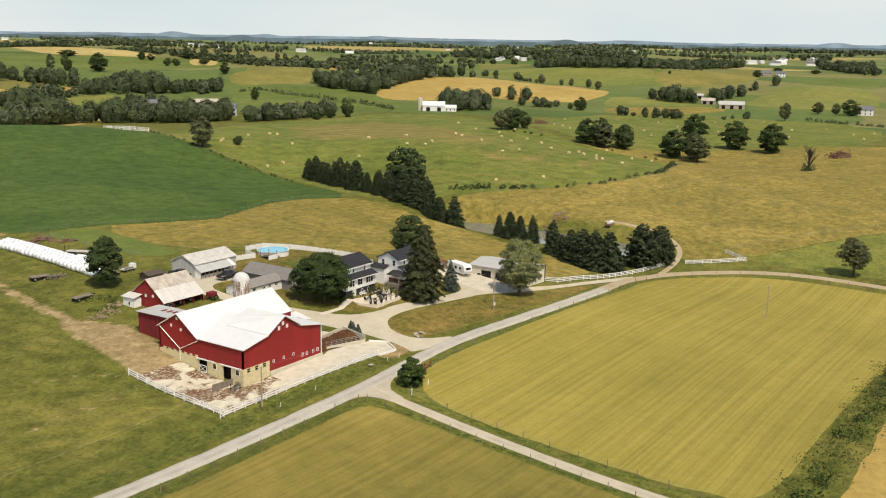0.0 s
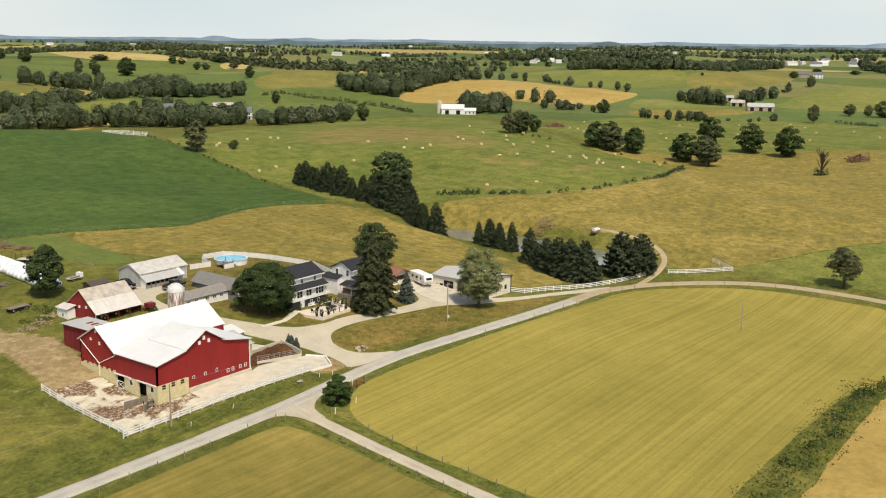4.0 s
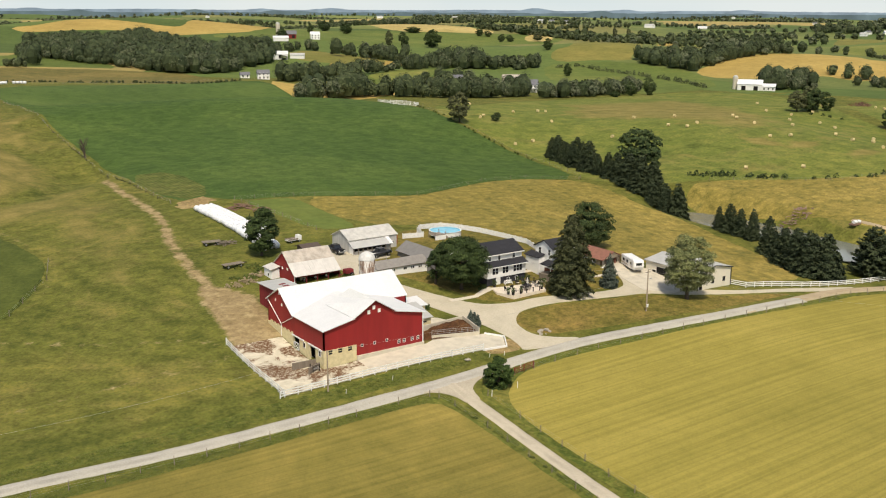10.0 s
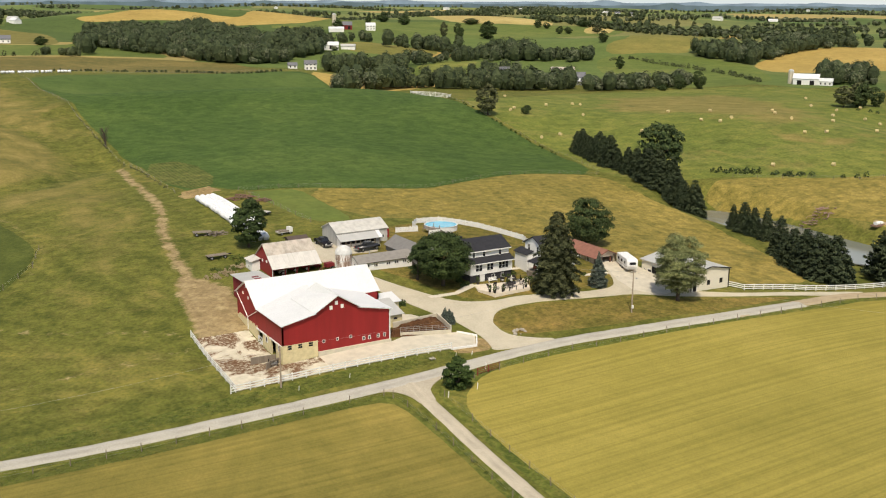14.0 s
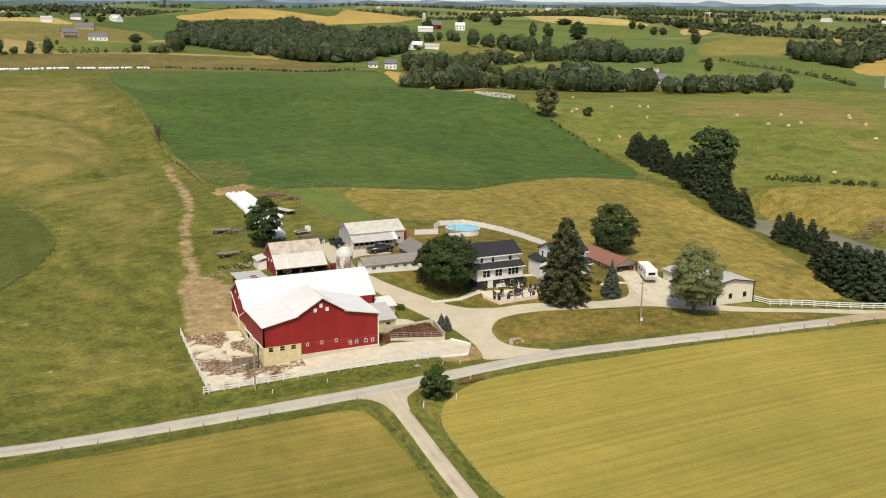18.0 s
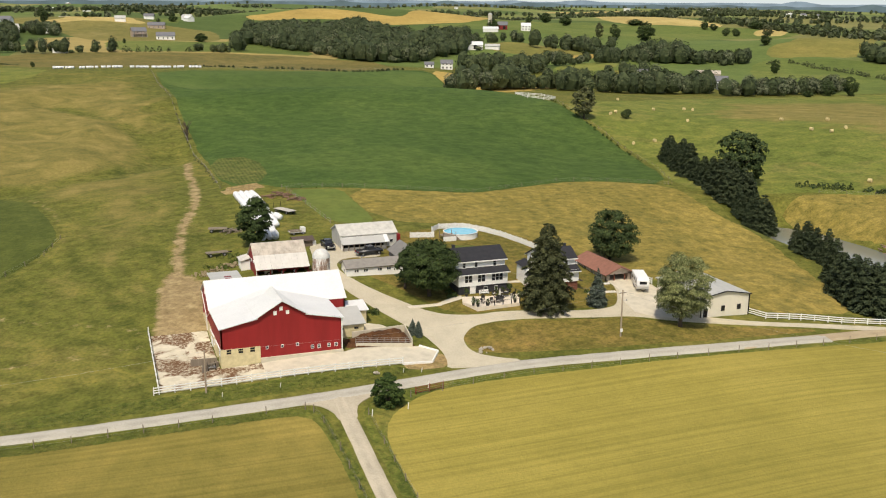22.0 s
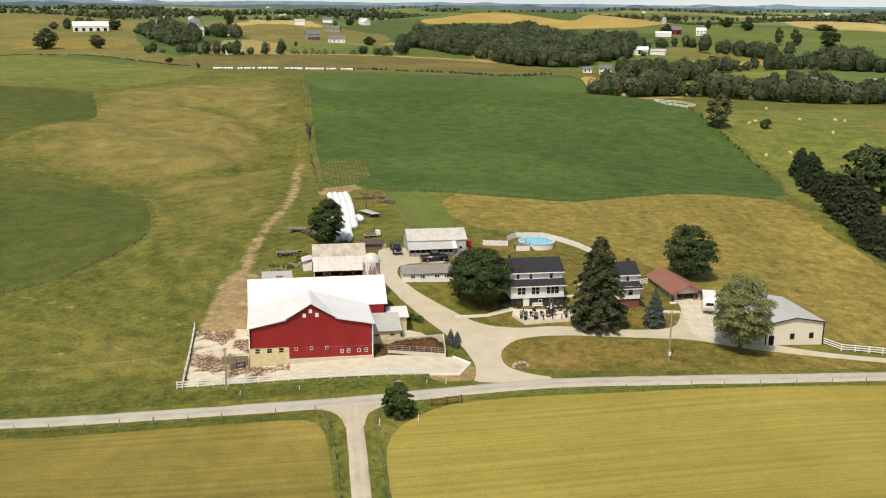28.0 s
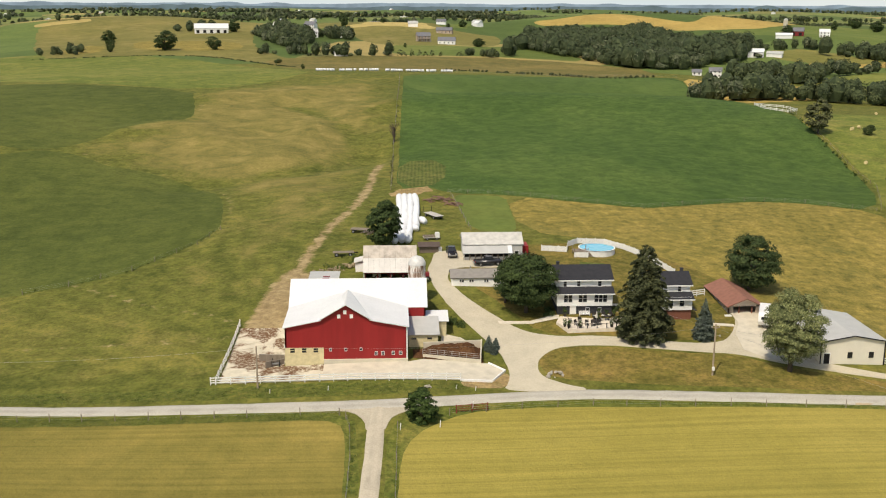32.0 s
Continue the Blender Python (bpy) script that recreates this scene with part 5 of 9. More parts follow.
h2 = build_house(63.8, 71.5, 13.6, 15.2, 18.0, 21.0, 2.0, 3.85, 5.9, 8.3, 9.8, [(67.6, 0.8, 1), (69.6, 0.8, 1), (65.6, 0.8, 1)], [(66, 0.6), (69.5, 0.6)],
                 BRICK, "red brick basement wall", "smaller white clapboard farmhouse with a charcoal roof beside a spruce")
# entry porch on the west side of the smaller house
bm = bmesh.new()
slab(bm, [(61.2, 12.9, 5.3), (63.7, 12.9, 5.9), (63.7, 16.6, 5.9), (61.2, 16.6, 5.3)], 0.14)
_p = part("entry_roof", bm, ROOF_SHINGLE, h2)
for y in (13.2, 16.3):
    bm = bmesh.new()
    tube(bm, (61.4, y, 2.2), (61.4, y, 5.25), 0.09, n=8)
    part("porch_post", bm, TRIM, h2)
boxed("porch_floor", WOOD_GREY, h2, 61.2, 63.8, 12.9, 16.6, 1.5, 3.3)
bm = bmesh.new()
gx = [(62.2, 18.0), (62.2, 22.4), (63.9, 22.4), (63.9, 18.0)]
box_wall(bm, gx, 1.5, 6.2)
part("rear_wing_wall", bm, WHITE_SIDING, h2)
bm = bmesh.new()
slab(bm, [(61.9, 17.8, 6.2), (64.0, 17.8, 6.9), (64.0, 22.7, 6.9), (61.9, 22.7, 6.2)], 0.14)
part("rear_wing_roof", bm, ROOF_SHINGLE, h2)
bm = bmesh.new()
slab(bm, [(71.6, 13.0, 4.1), (72.3, 13.0, 3.9), (72.3, 15.5, 3.9), (71.6, 15.5, 4.1)][::1], 0.1)
part("side_roof", bm, ROOF_SHINGLE, h2)


# ---------------------------------------------------------------- patio with its furniture
PATIO = [(48.4, 9.3), (56.9, 9.3), (59.0, 13.6), (58.4, 16.9), (48.2, 16.9), (46.9, 13.2)]
PATIO_Z = 2.0
bm = bmesh.new()
top = [bm.verts.new((x, y, PATIO_Z)) for x, y in PATIO]
low = [bm.verts.new((x, y, 0.2)) for x, y in PATIO]
bm.faces.new(top)
for i in range(6):
    bm.faces.new((low[i], low[(i + 1) % 6], top[(i + 1) % 6], top[i]))
patio = solid("patio", bm, paint("cream_patio_paving", (0.70, 0.62, 0.50), 0.85, 0.12, 0.8, 0.1), Matrix.Identity(4), "raised cream paved patio in front of the farmhouse", "patio", kind="structure")
rail = thing("patio_railing", Matrix.Identity(4), "low dark posts with a pale rail round the patio", "railing")
for (ax, ay), (bx, by) in zip(PATIO[:3], PATIO[1:3] + PATIO[3:4]):
    n = max(2, int(math.hypot(bx - ax, by - ay) / 1.6))
    for i in range(n):
        s = i / n
        boxed("post", DARK, rail, ax + (bx - ax) * s - 0.06, ax + (bx - ax) * s + 0.06, ay + (by - ay) * s, ay + (by - ay) * s + 0.12, PATIO_Z, PATIO_Z + 0.95)
    bm = bmesh.new()
    tube(bm, (ax, ay + 0.06, PATIO_Z + 0.9), (bx, by + 0.06, PATIO_Z + 0.9), 0.04, n=5)
    part("rail", bm, WOOD_GREY, rail)

WICKER = paint("dark_wicker", (0.035, 0.030, 0.027), 0.8, 0.3, 0.15)
CUSHION = paint("pale_cushion", (0.55, 0.52, 0.46), 0.9, 0.1, 0.3)


def patio_chair():
    t = thing("patio_chair", pose(52, 11, PATIO_Z), "dark wicker patio chair with a pale cushion", "chair", "patio chairs")
    for x in (-0.27, 0.27):
        for y in (-0.25, 0.25):
            boxed("leg", WICKER, t, x - 0.03, x + 0.03, y - 0.03, y + 0.03, 0, 0.4)
    boxed("seat", WICKER, t, -0.32, 0.32, -0.3, 0.3, 0.36, 0.44)
    boxed("cushion", CUSHION, t, -0.28, 0.28, -0.27, 0.22, 0.44, 0.52)
    bm = bmesh.new()
    slab(bm, [(-0.32, 0.24, 0.44), (0.32, 0.24, 0.44), (0.32, 0.42, 0.98), (-0.32, 0.42, 0.98)], 0.07)
    part("backrest", bm, WICKER, t)
    for x in (-0.34, 0.3):
        boxed("armrest", WICKER, t, x, x + 0.05, -0.3, 0.28, 0.6, 0.65)
    return t


_chair = patio_chair()
_rng = random.Random(11)
for x, y, r in ((50.2, 11.2, 40), (51.2, 13.6, 160), (49.4, 13.0, 90), (53.6, 12.8, 200), (55.0, 13.5, 120), (56.6, 12.0, 250), (57.4, 13.8, 200), (54.2, 15.3, 10), (55.8, 15.4, 330), (57.0, 15.6, 300), (53.0, 10.6, 0)):
    copy_thing(_chair, pose(x, y, PATIO_Z, 0, 0, r))


def patio_table(x, y, r, label):
    t = thing("patio_table", pose(x, y, PATIO_Z), label, "table")
    bm = bmesh.new()
    tube(bm, (0, 0, 0.68), (0, 0, 0.73), r, n=20)
    part("tabletop", bm, WICKER, t)
    for i in range(4):
        a = math.pi / 4 + i * math.pi / 2
        bm = bmesh.new()
        tube(bm, (0.7 * r * math.cos(a), 0.7 * r * math.sin(a), 0), (0.5 * r * math.cos(a), 0.5 * r * math.sin(a), 0.69), 0.03, n=5)
        part("leg", bm, WICKER, t)
    return t


patio_table(53.8, 11.6, 0.95, "round dark patio table among chairs")
patio_table(56.2, 14.0, 0.6, "small round dark patio table")
umb = thing("patio_umbrella", pose(53.8, 11.6, PATIO_Z + 0.73), "closed pale patio umbrella standing over the table", "umbrella")
bm = bmesh.new()
tube(bm, (0, 0, 0), (0, 0, 1.7), 0.03, n=6)
part("pole", bm, METAL, umb)
bm = bmesh.new()
tube(bm, (0, 0, 0.55), (0, 0, 1.75), 0.26, 0.05, 10)
part("canopy", bm, CUSHION, umb)
bench = thing("garden_bench", pose(52.6, 16.4, PATIO_Z), "white painted garden bench against the house", "bench")
for x in (-0.95, 0.9):
    for y in (-0.2, 0.2):
        boxed("leg", TRIM, bench, x, x + 0.06, y - 0.03, y + 0.03, 0, 0.45)
boxed("seat", TRIM, bench, -1.0, 1.0, -0.25, 0.22, 0.42, 0.48)
for i in range(3):
    boxed("back_slat", TRIM, bench, -1.0, 1.0, 0.2, 0.25, 0.55 + i * 0.16, 0.66 + i * 0.16)


def tuft(n, r, h, size, rng, flat_top=0.6):
    """Leaf quads in a rounded clump, as arrays of corners."""
    quads = []
    for _ in range(n):
        a, z = rng.uniform(0, 6.2832), rng.random()
        d = r * (rng.random() ** 0.4) * math.sqrt(max(0.05, 1 - (z * flat_top) ** 2))
        c = Vector((d * math.cos(a), d * math.sin(a), h * z))
        nrm = Vector((math.cos(a) + rng.uniform(-0.8, 0.8), math.sin(a) + rng.uniform(-0.8, 0.8), rng.uniform(0.1, 1.3))).normalized()
        u = nrm.orthogonal().normalized()
        v = nrm.cross(u)
        s = size * rng.uniform(0.6, 1.3)
        quads.append([c + u * s + v * s * 0.2, c + v * s * 0.8, c - u * s, c - v * s * 0.7])
    return quads


def quads_mesh(name, quads, material):
    pts = np.array([[tuple(p) for p in q] for q in quads]).reshape(-1, 3)
    me = bpy.data.meshes.new(name)
    me.from_pydata(pts.tolist(), [], np.arange(len(pts)).reshape(-1, 4).tolist())
    me.materials.append(material)
    return me


SHRUB = leafy("shrub_leaves", (0.028, 0.045, 0.014), (0.095, 0.130, 0.036))
POT = paint("dark_planter", (0.05, 0.04, 0.035), 0.7, 0.2, 0.3)


def planter(x, y, z, r, h, rng, label="potted green plant in a dark planter"):
    t = thing("potted_plant", pose(x, y, z), label, "plant", "patio plants")
    bm = bmesh.new()
    tube(bm, (0, 0, 0), (0, 0, h * 0.45), r * 0.6, r * 0.8, 10)
    part("pot", bm, POT, t)
    ob = new("foliage", quads_mesh("foliage", tuft(90, r * 1.1, h * 0.8, r * 0.28, rng), SHRUB))
    ob.parent = t
    ob.location = (0, 0, h * 0.42)


for x, y in ((48.0, 10.6), (48.6, 9.8), (50.6, 9.7), (56.2, 9.9), (58.4, 13.0), (57.9, 16.2), (56.6, 16.5), (55.2, 16.5), (49.0, 16.5), (54.4, 13.7)):
    planter(x, y, PATIO_Z, 0.3 + 0.15 * _rng.random(), 0.9 + 0.5 * _rng.random(), _rng)


def shrub(x, y, r, h, rng, label="low green garden shrub", group="garden shrubs", n=220):
    ob = new("shrub", quads_mesh("shrub", tuft(n, r, h, r * 0.17, rng), SHRUB))
    ob.location = (x, y, gz(x, y) - 0.05)
    return tagged(ob, label, "shrub", group)


for x, y, r in ((46.6, 17.2, 0.8), (45.6, 16.8, 0.6), (46.2, 19.0, 0.8), (58.6, 18.4, 0.8), (60.3, 14.2, 0.7), (62.5, 11.9, 0.8), (65.5, 12.6, 0.7), (67, 12.6, 0.6), (59.4, 38.5, 1.5), (58.2, 36.2, 0.9), (72.6, 12.0, 0.6), (29.8, 13.6, 0.9), (28.4, 14.8, 1.0)):
    shrub(x, y, r, r * 1.1, _rng)
WALKMAT = paint("concrete_path", (0.62, 0.56, 0.45), 0.9, 0.12, 0.7, 0.08)
sheet("pavement", [(36.6, 15.4), (42.5, 14.9), (46.4, 16.8), (48, 16.9), (47.8, 15.4), (43, 13.9), (36.8, 14.4)], 0.12, WALKMAT, "pale concrete footpath to the farmhouse", "path", 0, stray=0)
sheet("pavement", [(58.8, 15.0), (61.3, 15.2), (61.3, 14.0), (58.8, 13.8)], 0.12, WALKMAT, "pale concrete footpath between the houses", "path", 0, stray=0)
sheet("pavement", [(58.4, 21.6), (62.4, 21.2), (62.4, 20.2), (58.4, 20.6)], 0.12, WALKMAT, "short concrete footpath behind the houses", "path", 0, stray=0)
sheet("pavement", [(72.4, 12.3), (78.6, 11.4), (78.5, 10.5), (72.4, 11.3)], 0.10, WALKMAT, "short concrete footpath to the pad", "path", 0, stray=0)


# ---------------------------------------------------------------- garages and sheds
g = thing("machine_shed", Matrix.Identity(4), "tan metal machine shed with a pale grey roof", "shed")
gable(g, 88.1, 98.8, -3.8, 11.2, -1.6, 3.5, 4.45, "y", TAN, ROOF_GREY, 0.35)
bm = bmesh.new()
for i in range(36):
    x = 88.1 + 10.7 * i / 36
    block(bm, x, x + 0.06, -3.84, -3.79, -0.9, 3.5)
for i in range(50):
    y = -3.8 + 15 * i / 50
    block(bm, 88.05, 88.11, y, y + 0.06, -0.9, 3.5)
part("wall_rib", bm, TAN, g)
for x, a, b in ((88.0, 88.1, -3.9), (98.75, 98.9, -3.9)):
    boxed("corner_trim", DARK, g, x, x + 0.16, -3.95, -3.79, -0.8, 3.4, "dark corner trim")
for s in (-1, 1):
    bm = bmesh.new()
    slab(bm, [(93.45 - s * 5.7, -4.2, 3.5), (93.45, -4.2, 4.5), (93.45, -4.2, 4.68), (93.45 - s * 5.7, -4.2, 3.68)][:: s], 0.06)
    part("rake_trim", bm, DARK, g)
window(g, 93.0, -3.83, 0.75, 0, 0.7, 0.9, (2, 2), casing=DARK)
window(g, 96.6, -3.83, 0.75, 0, 0.7, 0.9, (2, 2), casing=DARK)
door(g, 89.1, -3.83, -0.5, 0, 1.0, 2.05, DARK)
door(g, 88.06, 8.6, -0.3, -90, 1.0, 2.05, DARK)
# near-black panels on the wall stand in for shaded open bays
for y in (1.2, 5.2):
    boxed("doorway_dark", DARK, g, 88.0, 88.12, y, y + 2.7, -0.6, 2.6, "near-black panel for the shade in an open bay")
window(g, 88.07, 10.1, 0.8, -90, 0.6, 0.8)

c = thing("garage", Matrix.Identity(4), "long open garage with a red-brown shingle roof", "garage")
CX0, CX1, CY0, CY1 = 79.2, 85.2, 16.4, 29.4
bm = bmesh.new()
block(bm, CX0, CX0 + 0.2, CY0, CY1, 1.2, 3.85)
block(bm, CX1 - 0.2, CX1, CY0, CY1, 1.2, 3.85)
block(bm, CX0, CX1, CY1 - 0.2, CY1, 1.2, 3.85)
block(bm, CX0, CX0 + 0.9, CY0, CY0 + 0.2, 1.2, 3.85)
block(bm, CX1 - 0.9, CX1, CY0, CY0 + 0.2, 1.2, 3.85)
part("wall", bm, paint("beige_garage_wall", (0.48, 0.40, 0.31), 0.8, 0.15, 0.6), c)
bm = bmesh.new()
slab(bm, [(CX0, CY0, 3.55), (CX1, CY0, 3.55), (CX1, CY0, 3.85), ((CX0 + CX1) / 2, CY0, 5.15), (CX0, CY0, 3.85)], 0.15)
part("gable_wall", bm, paint("pale_gable_boards", (0.66, 0.58, 0.47), 0.7, 0.1, 0.6), c)
for s in (-1, 1):
    xe = CX0 - 0.6 if s < 0 else CX1 + 0.6
    bm = bmesh.new()
    p = [(xe, CY0 - 0.9, 3.72), (xe, CY1 + 0.4, 3.72), (82.2, CY1 + 0.4, 5.3), (82.2, CY0 - 0.9, 5.3)]
    slab(bm, p[::-1] if s < 0 else p, 0.16)
    part("roof", bm, ROOF_BROWN, c, "red-brown shingle roof slope")
# near-black sheet across the garage paints its inside shade
boxed("doorway_dark", DARK, c, CX0 + 0.3, CX1 - 0.3, CY0 + 4.5, CY0 + 4.6, 1.4, 3.8, "near-black panel for the shade inside the garage")
for x in (81.2, 83.6):
    bm = bmesh.new()
    block(bm, x - 0.1, x + 0.1, CY0 - 0.05, CY0 + 0.15, 1.3, 3.6)
    part("post", bm, BRICK, c, "brick post")
for y in (18.6, 21.8, 25.0):
    window(c, CX0 - 0.01, y, 2.5, -90, 1.0, 0.9, (2, 1))
bm = bmesh.new()
block(bm, 78.2, 79.4, 14.9, 15.5, 1.6, 2.3)
solid("planter_box", bm, TRIM, Matrix.Identity(4), "white planter box at the garage corner", "planter")

rs = thing("implement_shed", Matrix.Identity(4), "old red implement shed with a rusty pale tin roof", "shed")
bm = bmesh.new()
for x in (12.2, 22.2):
    slab(bm, [(x, 44.8, 3.0), (x, 34.4, 3.0), (x, 34.4, 6.0), (x, 39.5, 9.9), (x, 44.8, 6.0)], 0.15)
block(bm, 12.2, 22.3, 44.7, 44.85, 3.0, 6.0)
part("wall", bm, RED, rs, "red painted boards")
# near-black sheet behind the open front paints the shed's shade
boxed("inner_wall", DARK, rs, 12.3, 22.2, 39.0, 39.1, 3.0, 8.5, "near-black panel for the shade inside the shed")
for i in range(5):
    boxed("post", RED_DARK, rs, 12.2 + i * 2.5, 12.4 + i * 2.5, 34.4, 34.6, 3.2, 6.0)
boxed("header", RED_DARK, rs, 12.2, 22.3, 34.38, 34.5, 5.5, 6.0)
ROOF_TIN = paint("pale_tin_roof", (0.62, 0.59, 0.53), 0.5, 0.12, 1.0, 0.1, streak=True)
for a, b, mat, lab in ((34.0, 36.9, ROOF_TIN, "newer pale tin sheets"), (36.9, 39.5, ROOF_OLD, "rusty weathered roofing")):
    z = lambda y: 6.0 + (y - 34.4) / 5.1 * 3.9
    for i in range(10):
        xa, xb = 11.9 + i * 1.07, 11.9 + (i + 1) * 1.07 - 0.015
        bm = bmesh.new()
        slab(bm, [(xa, a, z(a) + 0.12 + 0.012 * (i % 2)), (xb, a, z(a) + 0.12 + 0.012 * (i % 2)), (xb, b, z(b) + 0.12), (xa, b, z(b) + 0.12)], 0.05)
        part("roof_sheet", bm, mat, rs, lab)
bm = bmesh.new()
slab(bm, [(11.9, 39.5, 10.0), (22.6, 39.5, 10.0), (22.6, 45.2, 5.8), (11.9, 45.2, 5.8)], 0.1)
part("back_roof", bm, ROOF_OLD, rs)
boxed("rake_trim", TRIM, rs, 12.02, 12.14, 34.3, 34.45, 3.2, 6.0)
for y, z in ((37.4, 6.6), (39.6, 6.4)):
    window(rs, 12.04, y, z, -90, 0.35, 0.4, pane=TRIM, name="vent")
bm = bmesh.new()
block(bm, 10.2, 12.0, 41.0, 44.4, 3.0, 6.1)
ann = part("annex", bm, WHITE_SIDING, rs, "small white lean-to")
bm = bmesh.new()
slab(bm, [(9.9, 40.7, 6.15), (12.1, 40.7, 6.7), (12.1, 44.7, 6.7), (9.9, 44.7, 6.15)], 0.08)
part("annex_roof", bm, ROOF_TIN, rs)
window(rs, 10.18, 42.4, 4.6, -90, 0.5, 0.6)

ws = thing("equipment_shed", Matrix.Identity(4), "white metal equipment shed with an open lean-to front", "shed")
gable(ws, 32.7, 45.2, 48.3, 56.0, 4.0, 7.9, 9.55, "x", paint("grey_white_boards", (0.52, 0.51, 0.47), 0.7, 0.2, 0.8, 0.05, streak=True), paint("dull_tin_roof", (0.55, 0.53, 0.47), 0.5, 0.22, 1.2, 0.08, streak=True), 0.25)
bm = bmesh.new()
slab(bm, [(32.4, 46.0, 6.55), (42.4, 46.0, 6.55), (42.4, 48.6, 7.95), (32.4, 48.6, 7.95)], 0.1)
part("lean_roof", bm, ROOF_GREY, ws, "pale metal lean-to roof")
bm = bmesh.new()
slab(bm, [(42.0, 46.0, 6.6), (42.9, 46.0, 6.6), (42.9, 48.6, 8.0), (42.0, 48.6, 8.0)], 0.12)
part("roof_edge", bm, ROOF_WHITE, ws)
# near-black sheet under the lean-to paints the shade there
boxed("lean_inside", DARK, ws, 32.9, 42.2, 48.1, 48.2, 4.6, 7.7, "near-black panel for the shade in the open front")
for i in range(9):
    x = 32.7 + 9.5 * i / 8
    boxed("post", WOOD_GREY, ws, x - 0.08, x + 0.08, 46.2, 46.36, 4.4, 6.5)
bm = bmesh.new()
for i in range(8):
    x = 32.8 + 9.5 * i / 8
    block(bm, x + 0.1, x + 1.1, 46.3, 46.36, 5.0, 5.75)
part("gate_panel", bm, METAL, ws, "grey gate panels")
bm = bmesh.new()
slab(bm, [(32.7, 48.3, 4.0), (32.7, 46.2, 4.0), (32.7, 46.2, 6.5), (32.7, 48.3, 7.8)], 0.1)
part("lean_wall", bm, WHITE_SIDING, ws)
window(ws, 44.0, 48.28, 5.9, 0, 0.7, 0.6)
boxed("side_shed", RED, ws, 45.3, 46.8, 50.5, 54.5, 4.4, 7.0, "small red side shed")

lb = thing("poultry_house", Matrix.Identity(4), "long low white building with a grey roof", "shed")
gable(lb, 29.2, 41.5, 30.4, 34.8, 3.0, 5.65, 6.7, "x", WHITE_SIDING, paint("brown_grey_shingle", (0.26, 0.24, 0.21), 0.8, 0.15, 0.8, 0.06, bump=0.015), 0.35)
for i, x in enumerate((31.1, 33.0, 35.9, 37.8, 39.7)):
    window(lb, x, 30.38, 4.75, 0, 0.8, 0.5, (2, 1))
window(lb, 29.18, 32.4, 4.6, -90, 0.8, 0.6)
bm = bmesh.new()
tube(bm, (33.0, 33.2, 6.2), (33.0, 33.2, 7.3), 0.1, n=8)
part("flue", bm, METAL, lb)
wk = thing("workshop", Matrix.Identity(4), "grey-roofed workshop half hidden behind a maple", "shed")
gable(wk, 41.5, 46.5, 28.5, 42.0, 3.0, 5.9, 7.6, "y", paint("grey_board_wall", (0.22, 0.21, 0.20), 0.85, 0.15, 0.5), paint("dark_grey_shingle", (0.21, 0.20, 0.185), 0.8, 0.15, 0.8, 0.06, bump=0.015), 0.4)
window(wk, 43.2, 28.48, 4.3, 0, 0.7, 0.9, (1, 2))
window(wk, 45.0, 28.48, 4.3, 0, 0.7, 0.9, (1, 2))
door(wk, 41.48, 31.5, 3.4, -90, 1.0, 2.0, TRIM)
bs = thing("small_shed", Matrix.Identity(4), "small brown shed with a flat dark roof", "shed")
gable(bs, 23.6, 27.6, 52.8, 55.8, 4.6, 6.5, 7.0, "x", paint("brown_board_wall", (0.16, 0.125, 0.095), 0.85, 0.2, 0.4), paint("dark_brown_roof", (0.10, 0.075, 0.062), 0.85, 0.2, 0.7), 0.4)
boxed("white_tank", TRIM, bs, 27.7, 28.4, 53.0, 54.2, 5.0, 6.1, "white box at the shed end")


